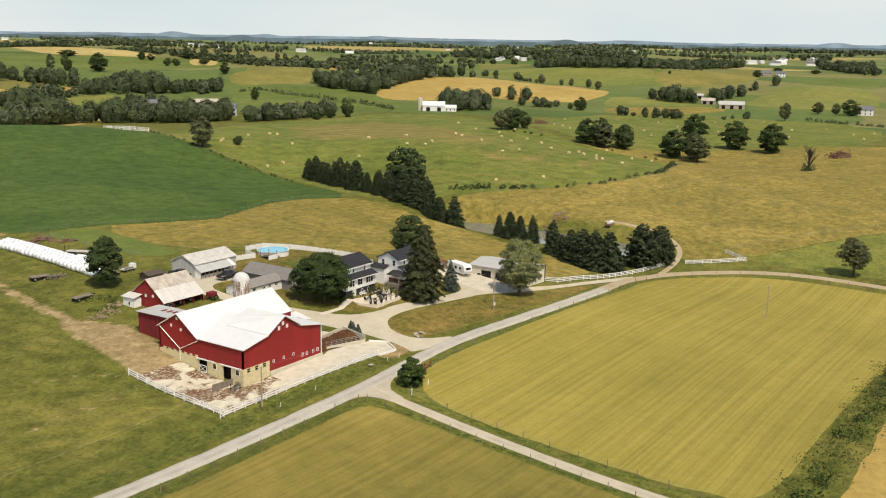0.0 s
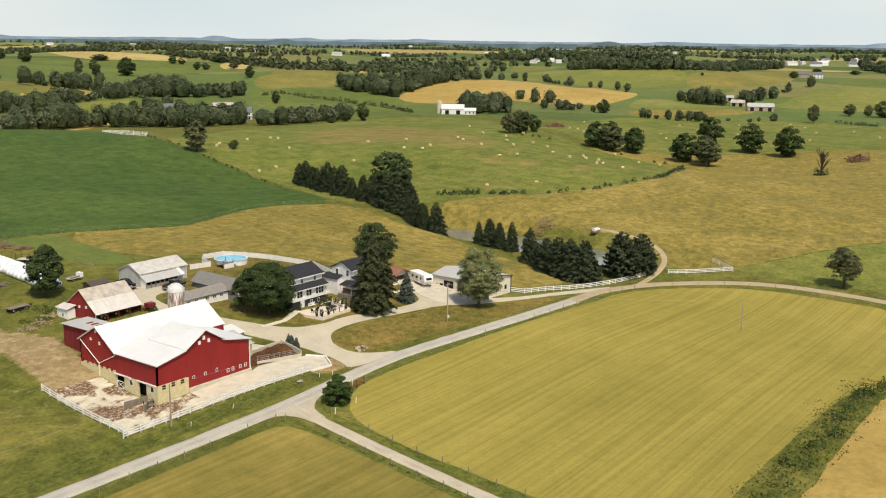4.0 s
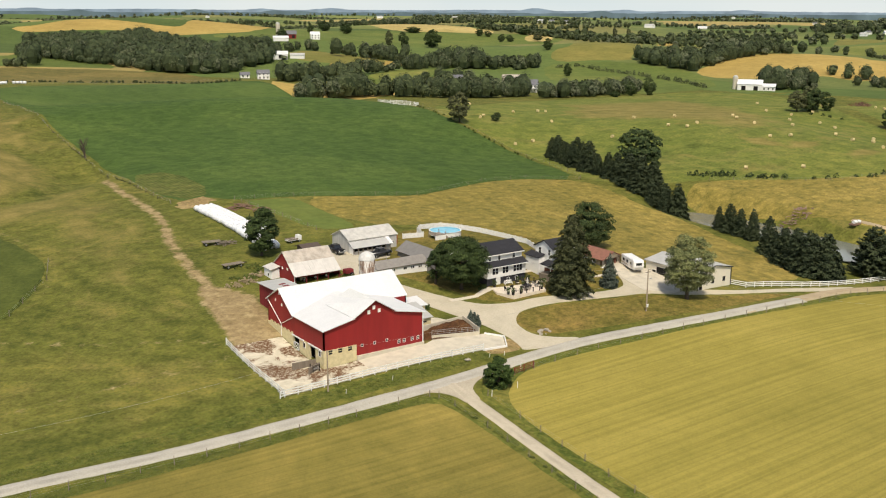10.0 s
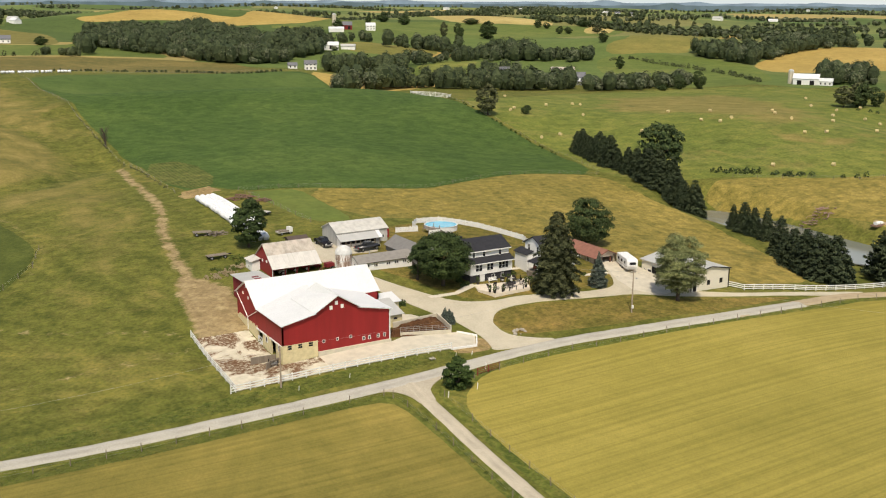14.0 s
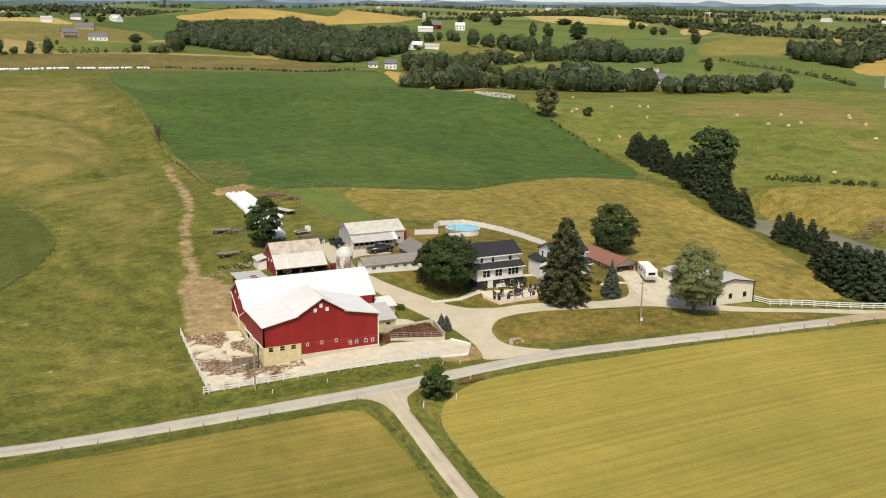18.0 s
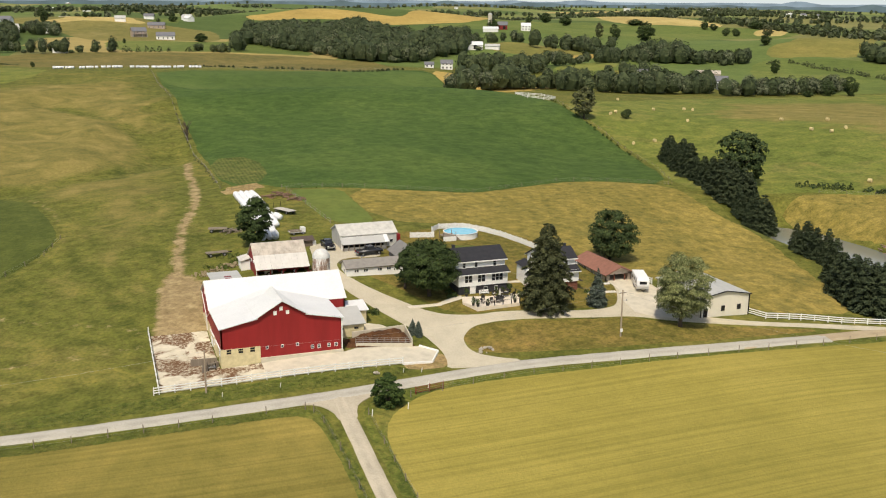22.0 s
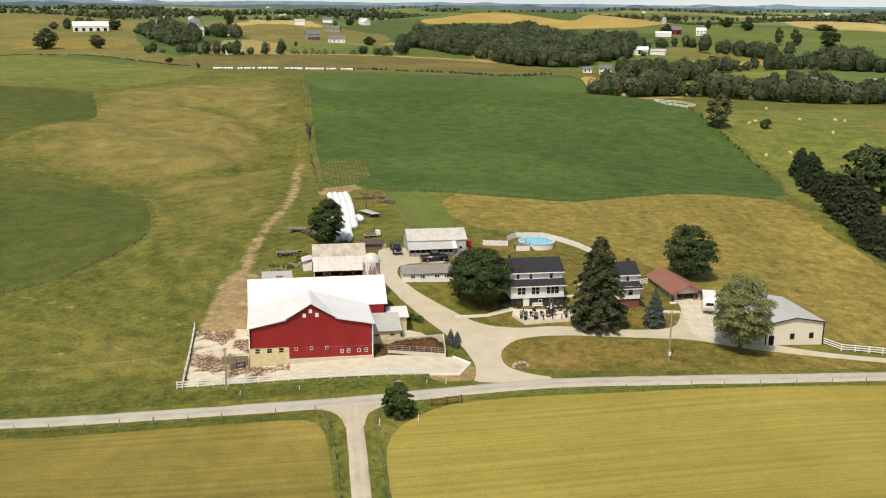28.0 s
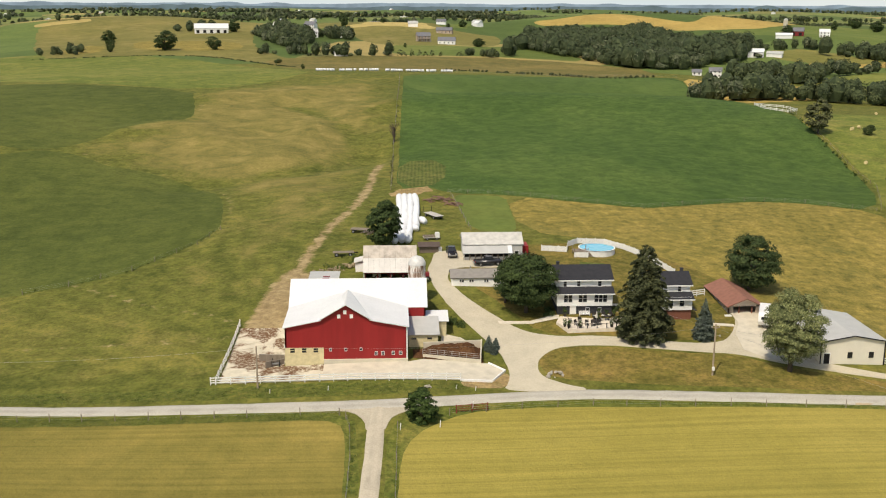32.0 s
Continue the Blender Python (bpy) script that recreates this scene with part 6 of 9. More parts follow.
# ---------------------------------------------------------------- pool
def build_pool():
    t = thing("swimming_pool", pose(62.0, 52.8, 0), "round above-ground pool with bright blue water and white wall", "pool")
    z0, z1, r = gz(62, 52.8) - 0.4, 6.05, 3.9
    for i in range(24):
        a0, a1 = 6.2832 * i / 24, 6.2832 * (i + 1) / 24
        bm = bmesh.new()
        slab(bm, [(r * math.cos(a0), r * math.sin(a0), z0), (r * math.cos(a1), r * math.sin(a1), z0), (r * math.cos(a1), r * math.sin(a1), z1), (r * math.cos(a0), r * math.sin(a0), z1)], 0.06)
        part("wall_panel", bm, TRIM, t)
    bm = bmesh.new()
    for i in range(48):
        a0, a1 = 6.2832 * i / 48, 6.2832 * (i + 1) / 48
        flat(bm, [(q * math.cos(a), q * math.sin(a), z1 + 0.02) for q, a in ((r + 0.12, a0), (r + 0.12, a1), (r - 0.14, a1), (r - 0.14, a0))])
    part("rim", bm, TRIM, t)
    n = Nodes("pool_water")
    n.bump(n.noise(0.4, 2), 0.02, 0.2)
    wm = n.done(n.ramp(n.noise(1.5, 3), [(0.35, (0.10, 0.42, 0.58)), (0.65, (0.16, 0.50, 0.66))]), 0.08, spec=0.5)
    bm = bmesh.new()
    tube(bm, (0, 0, z0), (0, 0, z1 - 0.15), r - 0.07, n=40)
    part("pool_water", bm, wm, t)
    d = thing("pool_deck", pose(58.2, 50.2, gz(58.2, 50.2)), "grey wooden pool deck with steps and a rail", "deck")
    for i in range(14):
        boxed("plank", WOOD_GREY, d, -1.8 + i * 0.22, -1.8 + i * 0.22 + 0.2, -1.3, 1.6, 1.0, 1.06)
    for x in (-1.7, 1.2):
        for y in (-1.2, 1.5):
            boxed("post", WOOD_GREY, d, x - 0.06, x + 0.06, y - 0.06, y + 0.06, -0.4, 1.9)
    boxed("skirt", TRIM, d, -1.8, 1.28, -1.36, -1.3, -0.3, 1.0)
    for i in range(4):
        boxed("step", WOOD_GREY, d, 1.3 + i * 0.28, 1.58 + i * 0.28, -1.0, 0.2, -0.4, 0.85 - i * 0.24)


build_pool()
bm = bmesh.new()
bed = [(56.0, 38.0), (60.5, 37.0), (62, 44.5), (57, 45.5)]
sheet("garden_bed", bed, 0.12, grass("vegetable_bed", (0.06, 0.10, 0.02), (0.10, 0.14, 0.03), (0.17, 0.16, 0.06), 1.5, 0.25, rows=(0.9, 70, 0.5)), "green vegetable bed behind the farmhouse", "garden", 0)
sheet("pavement", [(50.5, 36.0), (55.6, 35.2), (56.0, 39.5), (51.0, 40.2)], 0.12, paint("grey_slab", (0.30, 0.29, 0.27), 0.9, 0.15, 0.7), "grey concrete slab behind the farmhouse", "slab", 0, stray=0)

# ---------------------------------------------------------------- trees
BARK = paint("tree_bark", (0.085, 0.066, 0.050), 0.95, 0.3, 0.3, 0.05, bump=0.03)
LEAF_DARK = leafy("maple_leaves", (0.022, 0.038, 0.013), (0.072, 0.102, 0.031))
LEAF_MID = leafy("ash_leaves", (0.026, 0.046, 0.017), (0.092, 0.118, 0.040))
LEAF_SILVER = leafy("silver_maple_leaves", (0.078, 0.094, 0.034), (0.33, 0.35, 0.155))
LEAF_WILLOW = leafy("willow_leaves", (0.050, 0.060, 0.028), (0.155, 0.16, 0.072))
NEEDLE = leafy("spruce_needles", (0.030, 0.038, 0.018), (0.108, 0.118, 0.054))
NEEDLE_PINE = leafy("pine_needles", (0.024, 0.037, 0.020), (0.084, 0.104, 0.052))
NEEDLE_BLUE = leafy("blue_spruce_needles", (0.050, 0.066, 0.055), (0.16, 0.19, 0.155))
WEEDLEAF = leafy("rank_weed_leaves", (0.060, 0.086, 0.020), (0.128, 0.150, 0.036))
BUSHLEAF = leafy("bush_leaves", (0.022, 0.045, 0.012), (0.085, 0.120, 0.030))


def leaf_quads(rng, c, nrm, size, stretch=1.0, tilt=0.55, thin=0.75):
    """Corner points of leaf sprays at centres c facing nrm (arrays)."""
    n = len(c)
    nrm = nrm + rng.normal(0, tilt, (n, 3))
    nrm /= np.linalg.norm(nrm, axis=1, keepdims=True) + 1e-9
    up = rng.normal(0, 1, (n, 3))
    u = np.cross(nrm, up)
    u /= np.linalg.norm(u, axis=1, keepdims=True) + 1e-9
    v = np.cross(nrm, u)
    s = (size * rng.uniform(0.55, 1.35, n))[:, None]
    bend = nrm * s * rng.uniform(-0.35, 0.1, (n, 1))
    return np.stack([c + u * s * stretch + bend, c + v * s * thin, c - u * s * stretch + bend, c - v * s * thin], 1)


def mesh_from_quads(name, quads, material, kinds=None):
    pts = quads.reshape(-1, 3)
    n = len(quads)
    me = bpy.data.meshes.new(name)
    me.vertices.add(len(pts))
    me.vertices.foreach_set("co", pts.astype(np.float32).ravel())
    me.loops.add(4 * n)
    me.loops.foreach_set("vertex_index", np.arange(4 * n, dtype=np.int32))
    me.polygons.add(n)
    me.polygons.foreach_set("loop_start", np.arange(0, 4 * n, 4, dtype=np.int32))
    for m in material if isinstance(material, list) else [material]:
        me.materials.append(m)
    if kinds is not None:
        me.polygons.foreach_set("material_index", kinds.astype(np.int32))
    me.update(calc_edges=True)
    return me


def broad_crown(rng, height, width, low, clumps, leaves, size, squash=1.0, lean=0.0):
    """Leaf quads of a broad crown: lumps of sprays set over an uneven egg, with gaps."""
    h = height - low
    mid = low + h * 0.48
    cs, ns = [], []
    lobes = rng.normal(0, 1, (9, 3))
    lobes /= np.linalg.norm(lobes, axis=1, keepdims=True)
    amp = rng.uniform(-0.22, 0.2, 9)
    for _ in range(clumps):
        d = rng.normal(0, 1, 3)
        d /= np.linalg.norm(d)
        r = (0.93 - 0.42 * rng.random() ** 2.2) * (1 + (amp * np.maximum(0, lobes @ d) ** 3).sum())
        taper = 1 - 0.25 * max(0, d[2]) ** 2 if squash >= 1 else 1
        c = np.array([d[0] * width / 2 * r * taper, d[1] * width / 2 * r * taper, mid + d[2] * h * 0.52 * r])
        c[0] += lean * (c[2] - low)
        cr = width * rng.uniform(0.085, 0.15)
        k = max(6, int(leaves * (cr / (width * 0.12)) ** 2))
        q = rng.normal(0, 1, (k, 3))
        q /= np.linalg.norm(q, axis=1, keepdims=True)
        q[:, 2] = np.where(q[:, 2] < -0.3, -q[:, 2] * 0.5, q[:, 2])
        cs.append(c + q * cr * np.array([1, 1, 0.72]) * rng.uniform(0.7, 1.05, (k, 1)))
        ns.append(q + d * 0.5 + np.array([0, 0, 0.35]))
    return leaf_quads(rng, np.concatenate(cs), np.concatenate(ns), size)


def trunk_mesh(rng, height, low, width, r):
    bm = bmesh.new()
    tube(bm, (0, 0, -0.5), (0, 0, low + 0.3), r * 1.25, r * 0.85, 9)
    top = Vector((rng.uniform(-0.3, 0.3), rng.uniform(-0.3, 0.3), low + (height - low) * 0.6))
    tube(bm, (0, 0, low + 0.2), top, r * 0.85, r * 0.25, 7)
    for i in range(7):
        a = 6.2832 * i / 7 + rng.uniform(-0.3, 0.3)
        z = low + (height - low) * rng.uniform(0.0, 0.35)
        e = Vector((math.cos(a) * width * 0.34, math.sin(a) * width * 0.34, z + (height - low) * rng.uniform(0.15, 0.4)))
        tube(bm, (0, 0, z), e * 0.55 + Vector((0, 0, z * 0.45)), r * 0.45, r * 0.3, 6)
        tube(bm, e * 0.55 + Vector((0, 0, z * 0.45)), e, r * 0.3, r * 0.08, 5)
    return mesh_of("trunk", bm, BARK, True)


def conifer_crown(rng, height, width, low, levels, size, power=0.9, droop=0.25, ragged=0.25, full=0.6):
    """Whorls of drooping boughs, each a tapering spray, uneven in length."""
    cs, ns = [], []
    for i in range(levels):
        s = min(max((i + rng.uniform(-0.4, 0.4)) / levels, 0), 0.985)
        z = low + (height - low) * s
        r = width / 2 * (1 - s) ** power * (full + (1 - full) * min(1, s * 4 + 0.2))
        nb = max(4, int(5 + 5 * (1 - s)))
        lean = rng.uniform(0, 6.28)
        for b in range(nb):
            a = lean + 6.2832 * (b + 0.7 * rng.random()) / nb
            rr = r * (1 - ragged * rng.random() ** 1.3) * (1.12 if rng.random() < 0.15 else 1)
            k = max(5, int((rr / size) ** 1.35 * 2.6))
            f = np.sqrt(rng.uniform(0.03, 1, k))
            side = rng.normal(0, 1, k) * (0.05 + rr * 0.20 * (1.15 - f))
            x, y = np.cos(a) * rr * f - np.sin(a) * side, np.sin(a) * rr * f + np.cos(a) * side
            zz = z + rr * (0.16 * f - droop * f * f) - np.abs(side) * 0.25 + rng.normal(0, 0.10, k)
            cs.append(np.stack([x, y, zz], 1))
            ns.append(np.tile([math.cos(a) * 0.45, math.sin(a) * 0.45, 0.8], (k, 1)))
    return leaf_quads(rng, np.concatenate(cs), np.concatenate(ns), size, 1.45, 0.5, 0.48)


def tree(name, x, y, label, crown, crown_mat, trunk, group="", z=None):
    t = thing(name, pose(x, y, gz(x, y) if z is None else z), label, "tree", group)
    ob = new("trunk", trunk)
    ob.parent = t
    ob = new("crown", mesh_from_quads("crown", crown, crown_mat))
    ob.parent = t
    return t


R = np.random.default_rng
# farmyard trees
rng = R(1)
tree("maple_tree", 42.2, 18.8, "dense dark green maple beside the farmhouse", broad_crown(rng, 11.0, 10.8, 1.5, 260, 115, 0.17), LEAF_DARK, trunk_mesh(rng, 10.9, 2.2, 11.6, 0.36))
rng = R(2)
tree("maple_tree", 38.8, 23.2, "smaller dark green maple beside the low white building", broad_crown(rng, 7.8, 4.8, 1.4, 90, 80, 0.17), LEAF_MID, trunk_mesh(rng, 8.4, 1.8, 7.2, 0.25))
rng = R(3)
tree("silver_maple_tree", 82.0, -6.4, "pale silver-leaved maple in front of the machine shed", broad_crown(rng, 13.6, 9.0, 1.1, 230, 170, 0.125, 0.9), LEAF_SILVER, trunk_mesh(rng, 13.6, 2.2, 11.0, 0.36))
rng = R(4)
tree("walnut_tree", 87.8, 30.0, "round dark green tree behind the garage", broad_crown(rng, 10.2, 9.4, 0.4, 190, 110, 0.18), LEAF_MID, trunk_mesh(rng, 10.6, 2.0, 9.6, 0.3))
rng = R(5)
tree("ash_tree", 15.8, 57.6, "dark green tree beside the white wrapped bales", broad_crown(rng, 11.0, 7.8, 0.6, 150, 90, 0.2), LEAF_DARK, trunk_mesh(rng, 11, 2.0, 7.8, 0.28))
rng = R(6)
tree("round_bush", 22.0, -19.6, "large rounded green bush at the road junction", broad_crown(rng, 5.1, 4.4, -0.5, 140, 80, 0.13), BUSHLEAF, trunk_mesh(rng, 5.0, 0.4, 5.0, 0.16))
rng = R(7)
tree("spruce_tree", 60.8, 6.2, "tall dark ragged spruce between the farmhouses", conifer_crown(rng, 16.8, 11.4, 0.9, 44, 0.17, 0.42, 0.38, 0.42, 0.7), NEEDLE, trunk_mesh(rng, 16, 1.5, 2.0, 0.4))
rng = R(8)
tree("blue_spruce_tree", 71.4, 5.8, "young blue spruce on the lawn", conifer_crown(rng, 7.4, 4.8, 0.1, 24, 0.13, 0.85, 0.12, 0.3, 0.9), NEEDLE_BLUE, trunk_mesh(rng, 7, 0.5, 0.6, 0.14))
for i, (x, y, h) in enumerate(((33.9, 4.4, 2.7), (34.7, 3.2, 2.2), (35.2, 4.9, 2.0))):
    rng = R(20 + i)
    tree("blue_spruce_tree", x, y, "small blue spruce beside the bunker", conifer_crown(rng, h, h * 0.8, 0.0, 18, 0.13, 0.8, 0.1, 0.2), NEEDLE_BLUE, trunk_mesh(rng, h, 0.3, 0.4, 0.07), "small blue spruces")
rng = R(9)
tree("oak_tree", 169.2, -61.2, "lone round tree beside the road bend", broad_crown(rng, 11.4, 7.8, 1.8, 130, 60, 0.22), LEAF_WILLOW, trunk_mesh(rng, 10.6, 2.6, 9.0, 0.3))

# pines in a row above the pond, and groups on its banks
protos = []
for i in range(4):
    rng = R(40 + i)
    h = 10.5 + i * 0.8
    protos.append(tree("pine_tree", 0, 0, "dark green pine in a shelter row", conifer_crown(rng, h, 8.8, 0.3, 26, 0.22, 0.55, 0.16, 0.36, 0.95), NEEDLE_PINE, trunk_mesh(rng, h, 0.8, 1.0, 0.22), "shelter row pines", 0))
PINES = [(173, 141, 10), (170, 131, 8.5), (166, 122, 9), (162.5, 113, 9), (159, 106, 9), (156.5, 99, 9), (154.5, 92, 9.5), (153, 86, 9.5), (151.5, 80, 10), (150.5, 74, 10), (150, 68.5, 10.5), (150, 63, 10), (153.5, 66, 10), (156, 73, 9), (149.5, 57.5, 9.5), (143, 36.5, 8.6), (142.6, 32.4, 9.0), (142.2, 28.6, 7.8)]
PINES += [(141.6, 24.0, 8.0), (134.2, 13.2, 8.2), (131.6, 9.0, 8.4), (128.6, 4.4, 10.0), (127.4, 0.0, 10.6), (126.6, -3.8, 10.4), (128.8, -7.0, 9.4), (131.8, -8.0, 8.4), (131.4, 3.6, 9.4), (130.6, -2.6, 9.8), (171.5, 136, 9), (164.5, 118, 9), (157.5, 95.5, 9.5), (155.5, 89, 10), (154.5, 82.5, 10), (154, 77, 10), (153.0, 71, 10.5), (147.5, 61, 9.5), (153, 60, 10), (168, 127, 8)]
rng = R(60)
for i, (x, y, h) in enumerate(PINES):
    src = protos[i % 4]
    s = h / (10.5 + (i % 4) * 0.8) * (0.8, 1.08, 0.94, 1.2, 1.0)[i * 7 % 5]
    broad = 1.02 if y < 20 else 0.84 if y < 40 else 0.94
    m = pose(x, y, gz(x, y) - 0.1, 0, 0, rng.uniform(0, 360)) @ Matrix.Diagonal((broad * s * rng.uniform(0.95, 1.15), broad * s * rng.uniform(0.95, 1.15), s, 1))
    if i < 4:
        src.matrix_basis = m
    else:
        c = copy_thing(src, Matrix.Identity(4))
        c.matrix_basis = m
for i, (x, y, h, w) in enumerate(((142.4, -10.8, 12.0, 13.2), (148.8, -13.2, 10.8, 11.0))):
    rng = R(70 + i)
    tree("white_pine_tree", x, y, "broad feathery white pine by the track", conifer_crown(rng, h, w, 0.2, 20, 0.27, 0.5, -0.10, 0.3, 0.85), NEEDLE_PINE, trunk_mesh(rng, h, 0.8, 1.5, 0.26), "white pines")
rng = R(75)
tree("cottonwood_tree", 165.0, 88.0, "tall broad dark tree above the shelter row", broad_crown(rng, 16.5, 13.0, 2.0, 150, 55, 0.42), LEAF_MID, trunk_mesh(rng, 16.5, 4, 13, 0.5))

# trees in the middle distance, three kinds repeated
mids = []
for i, (h, w, mat) in enumerate(((12.0, 9.6, LEAF_DARK), (11.0, 10.5, LEAF_MID), (13.0, 9.0, LEAF_WILLOW))):
    rng = R(80 + i)
    mids.append((tree("field_tree", 0, 0, "round leafy tree standing at a field edge", broad_crown(rng, h, w, 0.2, 120, 40, 0.34), mat, trunk_mesh(rng, h, 2.0, w, 0.3), "field trees", 0), h, w))
MID_TREES = [(172.2, 199, 12.5, 9.5, 2), (361, 69, 14, 13, 0), (355.6, 54, 13, 12, 2), (366, 60, 13, 11, 1), (426, 83, 15, 13, 0), (411, 54, 15, 14, 0), (405.7, 34, 15, 13, 0), (352, 112, 13, 12, 0), (352, 102, 13, 11, 2), (360, 95, 12, 11, 1), (357, 106, 14, 11, 0),
             (368, 99, 11, 10, 1), (343, 158, 10, 9, 2), (349, 154, 11, 9, 1), (356, 160, 11, 10, 2), (362, 155, 9, 8, 1), (190, 197, 3.6, 4.4, 1)]
rng = R(90)
used = set()
for x, y, h, w, k in MID_TREES:
    src, ph, pw = mids[k]
    m = pose(x, y, gz(x, y) - 0.1, 0, 0, rng.uniform(0, 360)) @ Matrix.Diagonal((w / pw, w / pw, h / ph, 1))
    if k in used:
        copy_thing(src, Matrix.Identity(4)).matrix_basis = m
    else:
        src.matrix_basis = m
        used.add(k)

# the bare dead tree at the corner of the corn
t = thing("dead_tree", pose(18.8, 202, gz(18.8, 202)), "bare dead tree at the corner of the cornfield", "tree")
rng = R(95)
bm = bmesh.new()
tube(bm, (0, 0, -0.3), (0.1, 0, 4.5), 0.32, 0.16, 7)
part("trunk", bm, BARK, t)
for i in range(26):
    a, z = rng.uniform(0, 6.28), rng.uniform(0.8, 4.4)
    l = rng.uniform(1.2, 3.0)
    bm = bmesh.new()
    p, e = Vector((0, 0, z)), Vector((math.cos(a) * l * 0.6, math.sin(a) * l * 0.6, z + l * 1.1))
    tube(bm, p, e, 0.13, 0.035, 5)
    for j in range(3):
        b = a + rng.uniform(-1, 1)
        q = p.lerp(e, 0.4 + 0.2 * j)
        tube(bm, q, q + Vector((math.cos(b) * 0.8, math.sin(b) * 0.8, 0.9)), 0.04, 0.012, 4)
    part("limb", bm, BARK, t)


# hedges: one uneven mass each
def hedge(name, line, width, height, label, seed, step=1.0, mat=None, size=0.28, density=34, gap=0.0):
    rng = R(seed)
    cs, ns = [], []
    for x, y in stepped(line, step):
        if rng.random() < gap:
            continue
        h, w = height * rng.uniform(0.55, 1.15), width * rng.uniform(0.6, 1.1)
        x, y = x + rng.normal(0, width * 0.25), y + rng.normal(0, width * 0.25)
        q = rng.normal(0, 1, (density, 3))
        q /= np.linalg.norm(q, axis=1, keepdims=True)
        q[:, 2] = np.abs(q[:, 2])
        cs.append(np.array([x, y, gz(x, y) - 0.1]) + q * np.array([w / 2, w / 2, h]) * rng.uniform(0.75, 1.0, (density, 1)))
        ns.append(q)
    quads = leaf_quads(rng, np.concatenate(cs), np.concatenate(ns), size)
    return tagged(new(name, mesh_from_quads(name, quads, mat or BUSHLEAF)), label, "hedge", kind="stuff")


hedge("hedge", [(12, -86), (26, -87), (57, -87), (95, -87), (125, -100)], 6.0, 1.1, "rank green undergrowth of a hedgerow between two fields", 101, 0.45, WEEDLEAF, 0.17, 30)
hedge("hedge", [(12, -86), (26, -87.5), (57, -87.5), (95, -87), (125, -100)], 3.6, 2.2, "scattered green bushes along a hedgerow", 121, 1.6, BUSHLEAF, 0.22, 60, 0.45)
hedge("hedge", [(178, 78), (188, 66), (196, 56)], 2.4, 1.9, "dark hedge along the foot of the hay field", 102, 1.6, LEAF_MID, 0.35, 40)
hedge("hedge", [(203, 48), (220, 38), (252, 31), (290, 42), (336, 58)], 2.2, 1.8, "broken hedge along the foot of the hay field", 103, 2.6, LEAF_MID, 0.3, 34, 0.22)
hedge("hedge", [(176, 236), (171, 199), (168, 170), (163, 138)], 1.4, 1.0, "low brambles along the cornfield fence", 104, 3.0, BUSHLEAF, 0.3, 16, 0.3)
hedge("hedge", [(340, 60), (349, 110), (342, 150)], 2.2, 1.6, "scrub along a far fence", 105, 5.0, LEAF_MID, 0.4, 24, 0.4)
hedge("weeds", [(11.2, -20), (11.9, -30), (11.6, -60), (11.2, -90)], 1.3, 0.2, "rank green weeds along the lane fence", 106, 0.5, WEEDLEAF, 0.11, 30)
hedge("weeds", [(18.0, -30), (17.8, -60), (17.8, -90)], 1.0, 0.16, "rank green weeds along the lane", 107, 0.6, WEEDLEAF, 0.10, 22, 0.2)
hedge("weeds", [(4.5, 46), (8, 45), (10, 47), (11, 50), (8.5, 52)], 2.2, 1.1, "weeds and scrub behind the red shed", 108, 0.7, WEEDLEAF, 0.2, 26)
hedge("weeds", [(23.4, 36), (24, 34), (23.8, 32)], 1.4, 1.3, "scrub beside the silo", 109, 0.6, WEEDLEAF, 0.2, 30)
hedge("weeds", [(-57, 42.6), (-49, 46.6), (-38, 54.6), (-27.6, 70.5), (-24.2, 82)], 1.0, 0.45, "dark rank weeds along a pasture fence", 110, 1.1, WEEDLEAF, 0.15, 14, 0.25)
hedge("weeds", [(17.6, 120), (18.0, 160), (18.6, 200), (20.5, 260)], 1.2, 0.5, "pale weeds along the cornfield edge", 111, 1.8, LEAF_WILLOW, 0.2, 14, 0.3)
hedge("weeds", [(33, 110.6), (49, 106.8), (72, 100.8), (83, 95.8), (100, 100.8), (113, 104.8), (129, 102.8), (145, 94.8)], 0.9, 0.5, "dark weeds below the cornfield", 112, 1.2, WEEDLEAF, 0.16, 12, 0.3)

# ---------------------------------------------------------------- fences, poles, wires
def unit_board():
    bm = bmesh.new()
    block(bm, 0, 1, -0.5, 0.5, -0.5, 0.5)
    return bm


def stretched(a, b, thick, tall):
    """A pose that lays a unit board from a to b."""
    a, b = Vector(a), Vector(b)
    d = b - a
    yaw, pitch = math.atan2(d.y, d.x), math.asin(max(-1, min(1, d.z / d.length)))
    return Matrix.Translation(a) @ Matrix.Rotation(yaw, 4, "Z") @ Matrix.Rotation(-pitch, 4, "Y") @ Matrix.Diagonal((d.length, thick, tall, 1))


def child(name, me, parent, m):
    ob = new(name, me)
    ob.parent = parent
    ob.matrix_basis = m
    return ob


